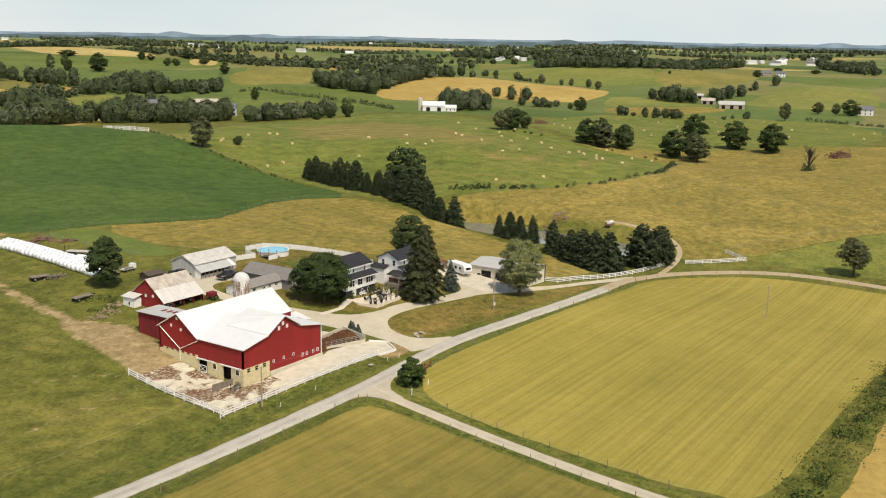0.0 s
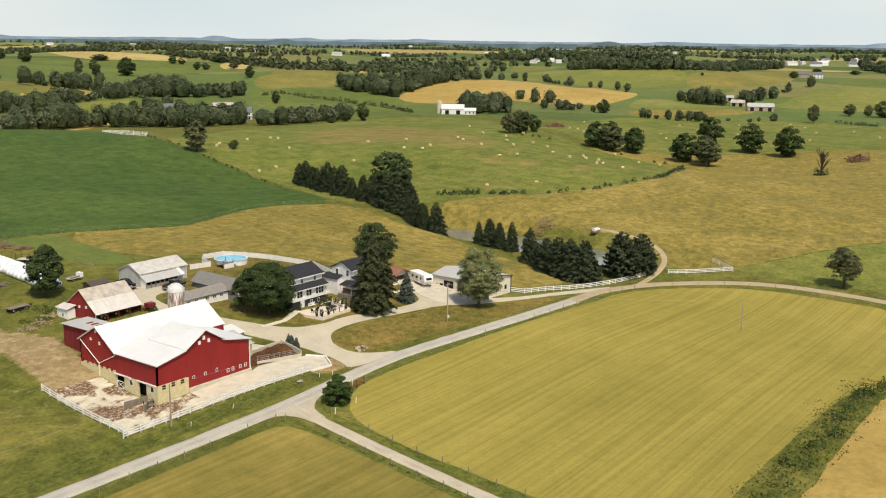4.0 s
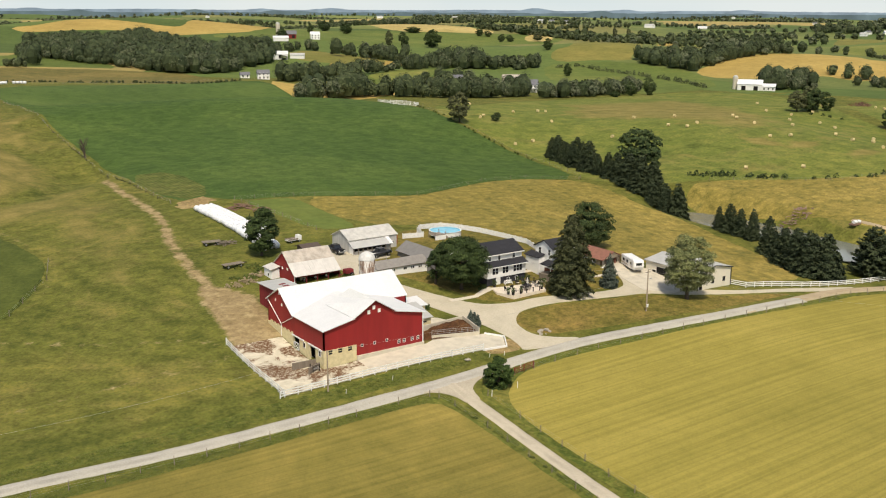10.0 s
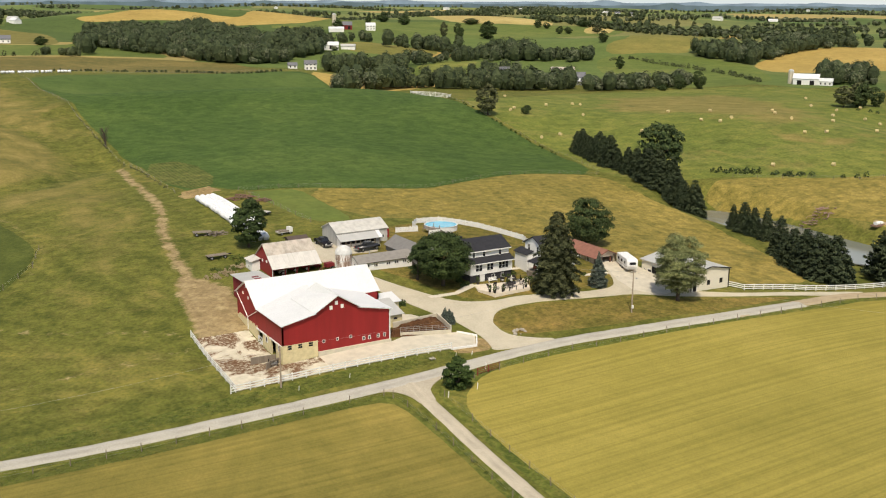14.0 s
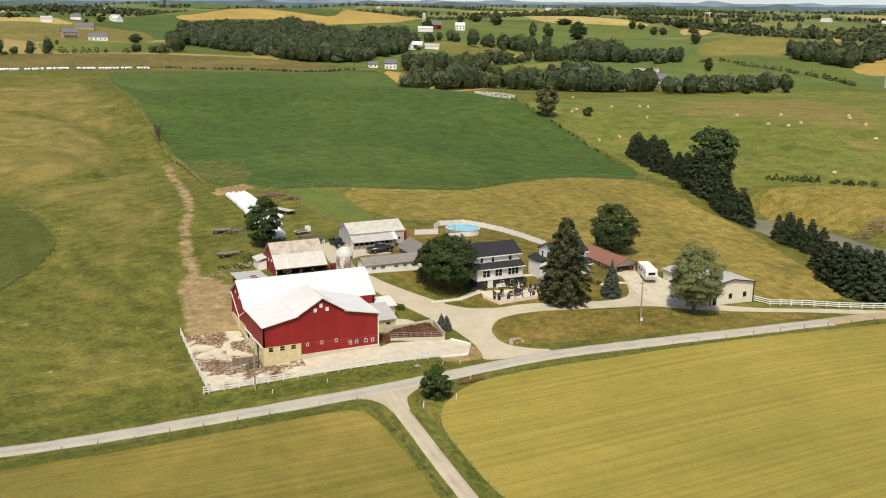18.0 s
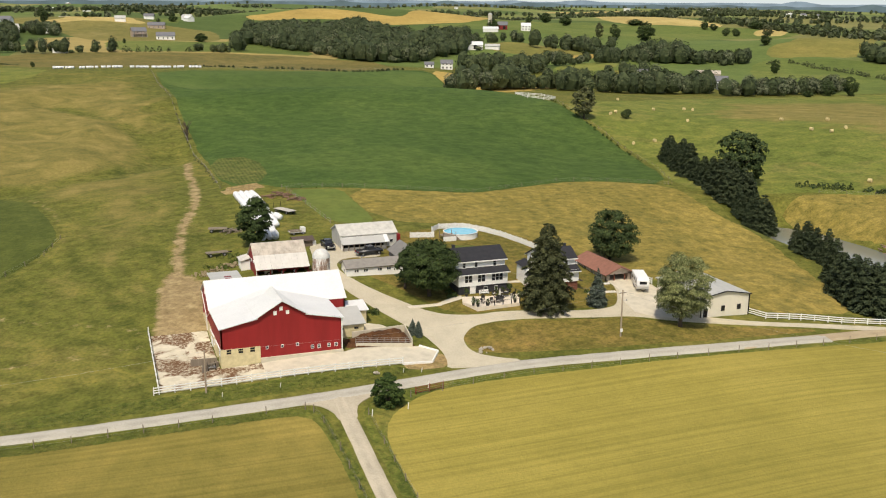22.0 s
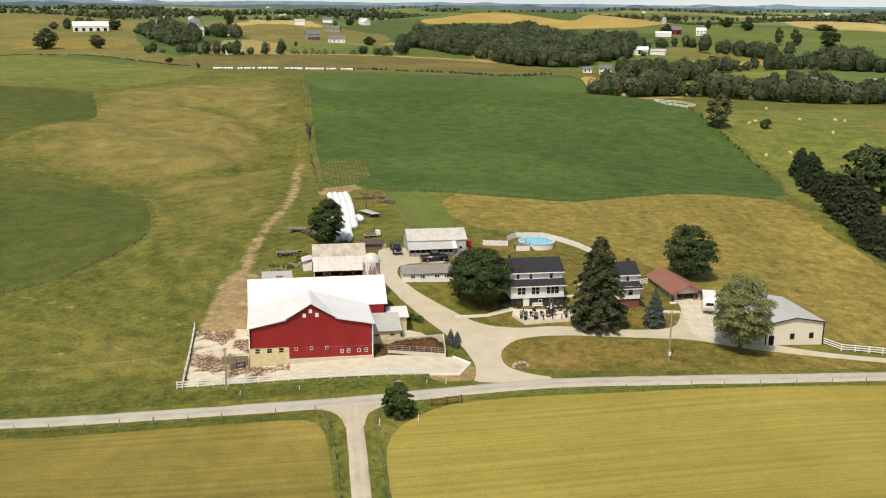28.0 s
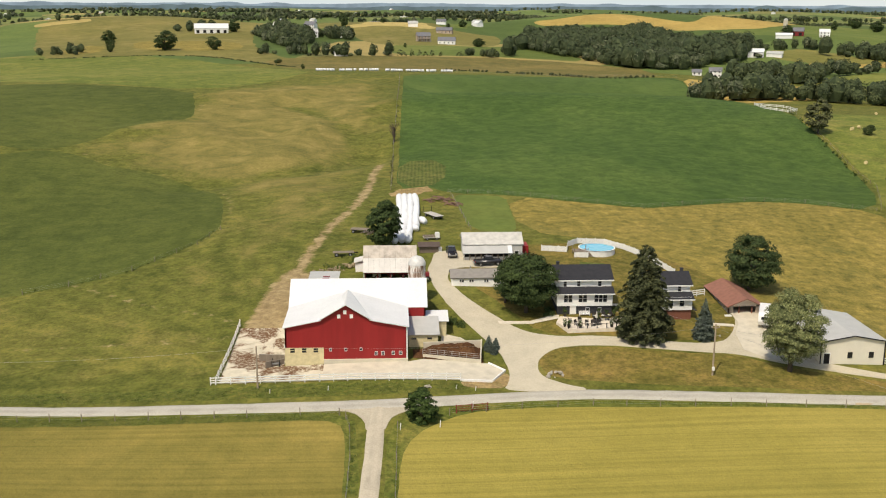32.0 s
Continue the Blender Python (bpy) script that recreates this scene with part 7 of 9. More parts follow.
def board_fence(line, label, spacing, height, rails, post_w, material, tall, group="", name="fence"):
    t = thing(name, Matrix.Identity(4), label, "fence", group)
    pts = []
    for (ax, ay), (bx, by) in zip(line, line[1:]):
        n = max(1, round(math.hypot(bx - ax, by - ay) / spacing))
        pts += [(ax + (bx - ax) * i / n, ay + (by - ay) * i / n) for i in range(n)]
    pts.append(line[-1])
    post, board = mesh_of("post", unit_board(), material), mesh_of("rail", unit_board(), material)
    at = [Vector((x, y, gz(x, y))) for x, y in pts]
    for p in at:
        child("post", post, t, stretched(p - Vector((0, 0, 0.4)), p + Vector((0, 0, height + 0.08)), post_w, post_w))
    for a, b in zip(at, at[1:]):
        for h in rails:
            up = Vector((0, 0, h))
            child("rail", board, t, stretched(a + up, b + up, 0.05, tall))
    return t


WHITE_RAILS = (0.35, 0.75, 1.15)
board_fence([(-9.9, 17.6), (-10.4, -6.2)], "white three-rail board fence along the barnyard", 2.4, 1.25, WHITE_RAILS, 0.14, TRIM, 0.16)
board_fence([(-11.2, -6.25), (-10.4, -6.2), (6, -6.5), (17, -6.8), (28.4, -6.9)], "white three-rail board fence along the road verge", 2.4, 1.25, WHITE_RAILS, 0.14, TRIM, 0.16)
board_fence([(99.0, -3.6), (101.0, -6.4), (108, -7.9), (116, -10.0), (130, -12.0), (147.5, -15.4)], "long white board fence beside the lane", 2.7, 1.2, WHITE_RAILS, 0.14, TRIM, 0.17)
board_fence([(153.5, -19.2), (166, -32.5), (169.7, -25.2)], "white board fence at the track gate", 2.7, 1.2, WHITE_RAILS, 0.14, TRIM, 0.17)
board_fence([(88.3, 13.6), (87.0, 17.8)], "short white board fence beside the machine shed", 2.0, 1.3, WHITE_RAILS, 0.14, TRIM, 0.2)
board_fence([(72.6, 24.0), (77.6, 25.8)], "short white board fence behind the small house", 1.7, 1.2, WHITE_RAILS, 0.14, TRIM, 0.2)
POOL_RAILS = tuple(0.12 + 0.17 * i for i in range(7))
board_fence([(50.0, 53.2), (55.4, 52.4), (56.4, 56.6), (59.0, 59.2), (65, 59), (68.5, 55), (71, 50.5), (73.2, 44), (75.0, 37.5), (73.0, 30)], "white plank fence round the pool and garden", 1.9, 1.3, POOL_RAILS, 0.13, TRIM, 0.15)
board_fence([(171, 262), (170, 247), (176, 238), (183, 246), (182, 258), (171, 262)], "white board fence round a small far burial plot", 3.0, 1.2, (0.45, 0.95), 0.16, TRIM, 0.2)


def wire_fence(line, label, spacing=4.0, height=1.2, lean=0.05, group="wire fences"):
    t = thing("wire_fence", Matrix.Identity(4), label, "fence", group)
    pts = stepped(line, spacing)
    rng = random.Random(len(pts))
    post = bmesh.new()
    tube(post, (0, 0, -0.4), (0, 0, 1), 0.075, 0.065, 6)
    post = mesh_of("post", post, WOOD_GREY)
    wires = bmesh.new()
    last = None
    for x, y in pts:
        z = gz(x, y)
        h = height * rng.uniform(0.9, 1.12)
        child("post", post, t, pose(x, y, z, rng.uniform(-3, 3), rng.uniform(-3, 3)) @ Matrix.Diagonal((1, 1, h, 1)))
        if last:
            for k in (0.4, 0.75, 1.05):
                tube(wires, (*last[:2], last[2] + k), (x, y, z + k), 0.009, n=3, caps=False)
        last = (x, y, z)
    part("wire", wires, METAL, t)
    return t


wire_fence([(-70, -17.0), (-28, -17.6), (-4, -17.5), (3.8, -17.2), (9.6, -17.4)], "grey wooden posts with wire beside the road", 4.6)
wire_fence([(10.6, -18.6), (11.3, -22), (11.6, -30), (11.4, -50), (11, -85)], "grey wooden posts with wire along the lane", 4.2)
wire_fence([(18.2, -21.5), (18, -30), (17.6, -50), (17.4, -85)], "grey wooden posts with wire across the lane", 4.6)
wire_fence([(26, -18.0), (37, -16.4), (48, -15.8), (58, -16.9), (74, -17.9), (92, -18.9), (110, -18.9), (124, -17.2), (134, -19.0), (145, -24.5), (154, -35), (158.5, -47), (160, -62), (159, -80)], "grey wooden posts with wire along the mown field", 5.0)
wire_fence([(17.5, 118), (18.2, 160), (18.6, 200), (21, 290), (23, 398)], "old fence posts along the cornfield", 7.0)
wire_fence([(33, 111.5), (49, 107.6), (72, 101.6), (83, 96.6), (100, 101.6), (113, 105.6), (129, 103.6), (145, 95.6)], "old fence posts between corn and dry pasture", 5.0)
wire_fence([(36, 70), (34.6, 90), (33.6, 108)], "old fence posts beside the green strip", 4.0)
wire_fence([(177, 236), (172, 199), (170, 177), (164, 135), (147, 97)], "old fence posts between corn and hay", 6.0)
wire_fence([(178, 70), (204, 44), (248, 27), (336, 55)], "far fence posts below the hay field", 7.0)
wire_fence([(-57, 42), (-49, 46), (-38, 54), (-27, 70), (-23.6, 82)], "old fence posts round the young crop", 5.0)
wire_fence([(170, -24), (190, -34), (224, -55)], "fence posts beside the dry hill", 5.0)
wire_fence([(-24, 428), (50, 432), (98, 402), (177, 402)], "far fence posts along the ridge", 8.0)

gate = thing("farm_gate", Matrix.Identity(4), "rusty red tube gate beside the road bush", "gate")
for z in (0.35, 0.65, 0.95, 1.2):
    bm = bmesh.new()
    tube(bm, (27.0, -17.4, gz(27, -17.4) + z), (31.8, -16.7, gz(31.8, -16.7) + z), 0.045, n=5)
    part("bar", bm, RED_DARK, gate)
for x, y in ((27.0, -17.4), (29.4, -17.05), (31.8, -16.7)):
    bm = bmesh.new()
    tube(bm, (x, y, gz(x, y) - 0.3), (x, y, gz(x, y) + 1.35), 0.07, n=6)
    part("post", bm, RED_DARK, gate)


def utility_pole(x, y, h, label, arm=True, box=False, lamp=False):
    t = thing("utility_pole", pose(x, y, gz(x, y)), label, "pole", "utility poles")
    bm = bmesh.new()
    tube(bm, (0, 0, -0.8), (0, 0, h), 0.16, 0.11, 9)
    part("pole", bm, paint("pole_wood", (0.36, 0.29, 0.21), 0.9, 0.2, 0.4, streak=True) if not bpy.data.materials.get("pole_wood") else bpy.data.materials["pole_wood"], t)
    if arm:
        boxed("crossarm", WOOD_GREY, t, -0.7, 0.7, -0.06, 0.06, h - 0.6, h - 0.48)
        for s in (-0.6, 0.6):
            bm = bmesh.new()
            tube(bm, (s, 0, h - 0.48), (s, 0, h - 0.3), 0.05, 0.03, 6)
            part("insulator", bm, TRIM, t)
    if box:
        bm = bmesh.new()
        block(bm, -0.2, 0.2, -0.34, -0.13, 0.9, 1.5)
        part("meter_box", bm, TRIM, t, "white meter box")
    if lamp:
        bm = bmesh.new()
        tube(bm, (0, 0, h - 2.0), (0.7, -0.2, h - 1.8), 0.03, n=5)
        tube(bm, (0.7, -0.2, h - 1.95), (0.7, -0.2, h - 1.7), 0.14, 0.08, 8)
        part("yard_lamp", bm, METAL, t)
    return t


utility_pole(68.9, -7.5, 8.6, "tall wooden utility pole with a meter box on the lawn", True, True, True)
utility_pole(-3.6, -7.9, 6.9, "slim wooden pole at the barnyard fence", False)
utility_pole(118.0, -53.4, 7.6, "slim wooden pole standing in the mown field", False)
WIRE_PTS = [((-3.6, -7.9, gz(-3.6, -7.9) + 6.8), (68.9, -7.5, gz(68.9, -7.5) + 8.2)), ((68.9, -7.5, gz(68.9, -7.5) + 8.2), (89.0, -3.9, 3.6)),
            ((68.9, -7.5, gz(68.9, -7.5) + 8.0), (118.0, -53.4, gz(118, -53.4) + 7.5)), ((-3.6, -7.9, gz(-3.6, -7.9) + 6.7), (-75, -9, gz(-75, -9) + 7)),
            ((68.9, -7.5, gz(68.9, -7.5) + 8.1), (57.8, 17.2, 6.0))]
ln = thing("power_line", Matrix.Identity(4), "thin dark overhead wires between the poles", "wire")
for a, b in WIRE_PTS:
    a, b = Vector(a), Vector(b)
    bm = bmesh.new()
    prev = a
    for i in range(1, 13):
        s = i / 12
        p = a.lerp(b, s) - Vector((0, 0, 1.6 * 4 * s * (1 - s) * (b - a).length / 75))
        tube(bm, prev, p, 0.012, n=3, caps=False)
        prev = p
    bmesh.ops.remove_doubles(bm, verts=bm.verts, dist=0.012)
    part("wire", bm, METAL, ln)


# ---------------------------------------------------------------- barnyard fittings
yg = thing("cattle_gate", Matrix.Identity(4), "grey concrete ramp wall and feed rack at the barn door", "gate")
for p, q, h in (((-0.4, 2.2), (-4.6, 2.6), 1.0), ((-0.4, 0.9), (-3.2, -0.6), 0.9)):
    bm = bmesh.new()
    d = Vector((q[0] - p[0], q[1] - p[1], 0)).normalized()
    n = Vector((-d.y, d.x, 0)) * 0.12
    zz = gz(*q) - 0.2
    a, b = Vector((*p, zz)), Vector((*q, zz))
    lo = [a - n, b - n, b + n, a + n]
    vs = [bm.verts.new(v) for v in lo] + [bm.verts.new(v + Vector((0, 0, h + 0.5))) for v in lo]
    for f in ((0, 1, 5, 4), (1, 2, 6, 5), (2, 3, 7, 6), (3, 0, 4, 7), (4, 5, 6, 7)):
        bm.faces.new([vs[i] for i in f])
    part("wall", bm, WOOD_GREY, yg, "grey board wall")
rk = thing("feed_rack", pose(-1.6, 0.3, gz(-1.6, 0.3)), "dark steel feed rack by the barn corner", "rack")
for x in (-0.6, 0.6):
    for y in (-0.5, 0.5):
        boxed("leg", DARK, rk, x - 0.05, x + 0.05, y - 0.05, y + 0.05, -0.1, 1.2)
boxed("tray", METAL, rk, -0.65, 0.65, -0.55, 0.55, 0.5, 0.7)
for i in range(6):
    boxed("bar", DARK, rk, -0.6 + i * 0.22, -0.56 + i * 0.22, -0.55, -0.5, 0.7, 1.2)
wl = thing("retaining_wall", Matrix.Identity(4), "low white concrete wall at the end of the apron", "wall")
for p, q in (((28.5, -7.0), (33.4, -7.3)), ((33.4, -7.3), (35.9, -3.4)), ((35.9, -3.4), (33.4, -0.6))):
    bm = bmesh.new()
    d = Vector((q[0] - p[0], q[1] - p[1], 0)).normalized()
    n = Vector((-d.y, d.x, 0)) * 0.1
    lo, hi = [], []
    for v in (Vector((*p, 0)) - n, Vector((*q, 0)) - n, Vector((*q, 0)) + n, Vector((*p, 0)) + n):
        g0 = gz(v.x, v.y)
        lo.append(bm.verts.new((v.x, v.y, g0 - 0.6)))
        hi.append(bm.verts.new((v.x, v.y, g0 + 0.35)))
    for i in range(4):
        bm.faces.new((lo[i], lo[(i + 1) % 4], hi[(i + 1) % 4], hi[i]))
    bm.faces.new(hi)
    bmesh.ops.recalc_face_normals(bm, faces=bm.faces)
    part("segment", bm, TRIM, wl)

RUBBLE = paint("brown_rubble", (0.30, 0.235, 0.14), 0.95, 0.35, 0.5, bump=0.02)
ROCK = paint("pale_field_stone", (0.42, 0.38, 0.31), 0.95, 0.25, 0.4, bump=0.02)


def rock_mesh(seed, material):
    rng = random.Random(seed)
    bm = bmesh.new()
    bmesh.ops.create_icosphere(bm, subdivisions=1, radius=0.5)
    for v in bm.verts:
        v.co *= rng.uniform(0.7, 1.15)
        v.co.z *= 0.65
    return mesh_of("stone", bm, material)


def stone_pile(x, y, r, n, size, label, material, seed, name="stone_pile"):
    rng = random.Random(seed)
    t = thing(name, pose(x, y, gz(x, y)), label, "stones")
    shapes = [rock_mesh(seed + i, material) for i in range(3)]
    for i in range(n):
        a, d = rng.uniform(0, 6.283), r * math.sqrt(rng.random())
        px, py = d * math.cos(a), d * math.sin(a) * 0.6
        s = size * rng.uniform(0.5, 1.3)
        child("stone", shapes[i % 3], t, pose(px, py, gz(x + px, y + py) - gz(x, y) + s * 0.2 + (1 - d / r) * size * rng.random(), rng.uniform(0, 360), 0, rng.uniform(0, 360)) @ Matrix.Diagonal((s, s, s, 1)))


stone_pile(43.6, -5.4, 1.6, 16, 0.7, "pale stones on the lawn tip by the drive", ROCK, 5)
stone_pile(4.2, 42.5, 3.6, 90, 0.5, "heap of brown rubble behind the red shed", RUBBLE, 9, "rubble_heap")
stone_pile(8.2, 45.0, 2.2, 26, 0.8, "scattered brown blocks in the weeds", RUBBLE, 13, "rubble_heap")
stone_pile(23.0, -9.2, 0.8, 7, 0.5, "pale stones and weeds on the verge", ROCK, 15)


def log_pile(x, y, r, n, l, label, seed, material, group=""):
    rng = random.Random(seed)
    t = thing("brush_pile", pose(x, y, gz(x, y)), label, "brush pile", group)
    bm = bmesh.new()
    tube(bm, (-0.5, 0, 0), (0.5, 0, 0), 0.5, 0.42, 6)
    me = mesh_of("branch", bm, material)
    for i in range(n):
        a, d = rng.uniform(0, 6.283), r * rng.random() ** 0.6
        px, py = d * math.cos(a), d * math.sin(a) * 0.55
        w = rng.uniform(0.12, 0.34)
        child("branch", me, t, pose(px, py, gz(x + px, y + py) - gz(x, y) + 0.15 + (1 - d / r) * rng.random() * r * 0.35, rng.uniform(-14, 14), rng.uniform(-22, 22), rng.uniform(0, 360)) @ Matrix.Diagonal((l * rng.uniform(0.5, 1.2), w, w, 1)))
    return t


LOGS = paint("weathered_red_logs", (0.22, 0.135, 0.095), 0.95, 0.35, 0.5)
log_pile(30.0, 101.5, 4.2, 46, 2.4, "pile of brown scrap timber by the corn edge", 21, LOGS)
log_pile(33.5, 96.0, 2.8, 26, 2.0, "scattered brown scrap timber beside a track", 22, LOGS)
log_pile(169.4, 30.6, 6.0, 46, 2.2, "large pile of pinkish logs in the dry pasture", 23, paint("pinkish_logs", (0.30, 0.20, 0.16), 0.95, 0.35, 0.5))
log_pile(404, -1, 8, 60, 5.0, "far heap of red-brown brush in pasture", 24, LOGS)
log_pile(470, 205, 7, 50, 4.0, "far red-brown brush heap in green field", 25, LOGS)
BRUSH = leafy("red_brown_brush", (0.10, 0.050, 0.030), (0.26, 0.15, 0.095), 0)
hedge("brush_heap", [(398, -3), (404, -1), (410, 1)], 8.0, 3.4, "heap of red-brown brush in the far pasture", 120, 1.6, BRUSH, 0.4, 60)
hedge("brush_heap", [(466, 204), (474, 206)], 7.0, 2.6, "heap of red-brown brush in a green field", 121, 1.6, BRUSH, 0.4, 50)
snag = copy_thing([o for o in bpy.data.objects if o.name.startswith("dead_tree")][0], Matrix.Identity(4))
snag.matrix_basis = pose(343.2, -2.0, gz(343.2, -2.0), 0, 0, 70) @ Matrix.Diagonal((1.8, 1.8, 1.7, 1))
tagged(snag, "bare dead snag rising from a bush", "tree")
hedge("hill_bush", [(340, -1), (343, -2), (346, -3)], 5.0, 3.4, "dark bush below a dead snag", 122, 1.5, LEAF_MID, 0.35, 60)

hf = thing("hay_feeder", pose(170.4, 12.4, gz(170.4, 12.4)), "dark hay feeder with two white-wrapped bales", "feeder")
hf.matrix_world = hf.matrix_world @ Matrix.Diagonal((0.8, 0.8, 0.6, 1))
bm = bmesh.new()
block(bm, -2.6, 2.6, -1.1, 1.1, 0.0, 0.7)
part("frame", bm, LOGS, hf)
for x in (-0.9, 0.9):
    bm = bmesh.new()
    tube(bm, (x - 0.7, 0, 1.3), (x + 0.7, 0, 1.3), 0.75, n=12)
    part("bale", bm, TRIM, hf, "white-wrapped bale")

# ---------------------------------------------------------------- wrapped bales and hay
WRAP = paint("white_bale_wrap", (0.80, 0.81, 0.81), 0.35, 0.08, 0.5, 0.1, bump=0.03)
bm = bmesh.new()
seg = 12
tube(bm, (0, -0.76, 0), (0, 0.76, 0), 0.72, 0.72, seg, True)
bmesh.ops.bevel(bm, geom=[e for e in bm.edges if abs(e.verts[0].co.y - e.verts[1].co.y) < 0.01], offset=0.12, segments=2, affect="EDGES")
wrapped = mesh_of("wrapped_bale", bm, WRAP, True)
rng = random.Random(31)
for row in range(4):
    for k in range(29):
        s = k / 28
        x = 21.2 + (row - 1.5) * 1.42 + 1.2 * math.sin(s * 1.8) - 0.6
        y = 61.5 + s * 43 + 0.4 * (row % 2)
        if row == 3 and (k < 6):
            continue
        ob = new("wrapped_bale", wrapped)
        ob.matrix_world = pose(x + rng.uniform(-0.16, 0.16), y, gz(x, y) + 0.72, 0, rng.uniform(0, 90), rng.uniform(-3, 3)) @ Matrix.Diagonal((1.07, 1.04, 1.07, 1))
        tagged(ob, "white plastic-wrapped round bale in a long row", "bale", "wrapped bale rows")
for x, y in ((25.2, 77.0), (25.0, 78.6)):
    ob = new("wrapped_bale", wrapped)
    ob.matrix_world = pose(x, y, gz(x, y) + 0.68, 0, 0, 30)
    tagged(ob, "white plastic-wrapped round bale beside the rows", "bale", "wrapped bale rows")
for k in range(52):
    s = k / 51
    x, y = -23.5 + s * 76 + rng.uniform(-0.5, 0.5), 421 + 8 * s + rng.uniform(-0.9, 0.9)
    if k in (7, 8, 15, 24, 25, 33, 41, 46, 47):
        continue
    ob = new("wrapped_bale", wrapped)
    ob.matrix_world = pose(x, y, gz(x, y) + 0.68, 0, 0, 90 + rng.uniform(-8, 8))
    tagged(ob, "white plastic-wrapped round bale on a far ridge", "bale", "far ridge bales")
STRAW = paint("straw_bale", (0.62, 0.50, 0.25), 0.95, 0.2, 0.25, 0.05, bump=0.03)
bm = bmesh.new()
tube(bm, (0, -0.75, 0), (0, 0.75, 0), 0.78, n=12)
hay = mesh_of("hay_bale", bm, STRAW, False)
HAY_WEST = [(197, 71), (211, 59), (207, 144), (241, 166), (252, 153), (231, 137), (233, 129), (241, 131), (280, 145), (269, 134), (259, 117), (329, 165), (309, 137), (281, 115), (239, 94), (247, 91), (347, 152), (320, 129), (315, 118), (277, 92),
            (267, 78), (263, 63), (262, 51), (281, 72), (235, 217), (211, 185), (187, 204), (174, 164), (183, 164), (328, 150), (191, 207), (214, 215), (232, 219), (224, 262)]
HAY_EAST = [(531, 219), (459, 189), (448, 177), (416, 155), (457, 126), (603, 134), (450, 74), (560, 67), (593, 53), (500, 9), (576, 19), (546, 25), (476, 45), (490, 92), (323, 74), (328, 66), (264, 61), (279, 77), (300, 90), (340, 95), (520, 130), (560, 160), (610, 90), (640, 110), (430, 110),
            (400, 120), (395, 180), (440, 220), (380, 210)]
for x, y in HAY_WEST + HAY_EAST:
    ob = new("hay_bale", hay)
    ob.matrix_world = pose(x, y, gz(x, y) + 0.54, 0, 0, rng.uniform(0, 180)) @ Matrix.Diagonal((0.74, 0.74, 0.74, 1))
    tagged(ob, "round straw-coloured hay bale on the mown field", "bale", "hay field bales")


# ---------------------------------------------------------------- vehicles
TYRE = paint("black_tyre", (0.015, 0.015, 0.015), 0.85, 0.2, 0.2)


def wheel(t, x, y, r, w):
    bm = bmesh.new()
    tube(bm, (x, y - w / 2, r), (x, y + w / 2, r), r, n=14)
    o = part("wheel", bm, TYRE, t)
    bm = bmesh.new()
    tube(bm, (x, y - w / 2 - 0.015, r), (x, y + w / 2 + 0.015, r), r * 0.58, n=10)
    part("rim", bm, METAL, o)


def pickup(x, y, turn, col, label):
    t = thing("pickup_truck", pose(x, y, gz(x, y) + 0.1, 0, 0, turn), label, "truck", "parked pickups")
    body = Nodes("truck_paint").done(col, 0.25, 0.1, 0.5)
    prof = [(-2.85, 0.55), (2.85, 0.55), (2.9, 0.95), (2.75, 1.12), (1.35, 1.2), (-2.85, 1.2)]
    bm = bmesh.new()
    lo, hi = [bm.verts.new((a, -0.95, b)) for a, b in prof], [bm.verts.new((a, 0.95, b)) for a, b in prof]
    bm.faces.new(lo[::-1]), bm.faces.new(hi)
    for i in range(len(prof)):
        j = (i + 1) % len(prof)
        bm.faces.new((lo[i], lo[j], hi[j], hi[i]))
    bmesh.ops.recalc_face_normals(bm, faces=bm.faces)
    bmesh.ops.bevel(bm, geom=bm.edges[:], offset=0.06, segments=2, affect="EDGES")
    part("body", bm, body, t, "", True)
    bm = bmesh.new()
    prof = [(-0.75, 1.2), (1.35, 1.2), (0.75, 1.85), (-0.6, 1.88)]
    lo, hi = [bm.verts.new((a, -0.86 + 0.14 * (b > 1.5), b)) for a, b in prof], [bm.verts.new((a, 0.86 - 0.14 * (b > 1.5), b)) for a, b in prof]
    bm.faces.new(lo[::-1]), bm.faces.new(hi)
    for i in range(4):
        bm.faces.new((lo[i], lo[(i + 1) % 4], hi[(i + 1) % 4], hi[i]))
    bmesh.ops.recalc_face_normals(bm, faces=bm.faces)
    cab = part("cab", bm, GLASS, t, "dark glass cab")
    boxed("cab_roof", body, t, -0.62, 0.78, -0.74, 0.74, 1.86, 1.92)
    boxed("bed_floor", DARK, t, -2.7, -0.85, -0.8, 0.8, 1.19, 1.215)
    for a in (-1.8, 1.9):
        for s in (-0.85, 0.85):
            wheel(t, a, s, 0.4, 0.26)
    for s in (-0.7, 0.7):
        boxed("headlight", TRIM, t, 2.84, 2.93, s - 0.16, s + 0.16, 0.8, 0.98)
        boxed("tail_light", RED, t, -2.92, -2.84, s - 0.1, s + 0.1, 0.8, 1.1)
    boxed("bumper", METAL, t, 2.85, 3.02, -0.9, 0.9, 0.5, 0.72)
    boxed("bumper", METAL, t, -3.02, -2.85, -0.9, 0.9, 0.5, 0.7)


pickup(30.3, 50.4, -88, (0.014, 0.012, 0.012), "black pickup parked at the end of the drive")
pickup(37.4, 43.0, 10, (0.035, 0.035, 0.038), "dark grey pickup parked beside the low building")


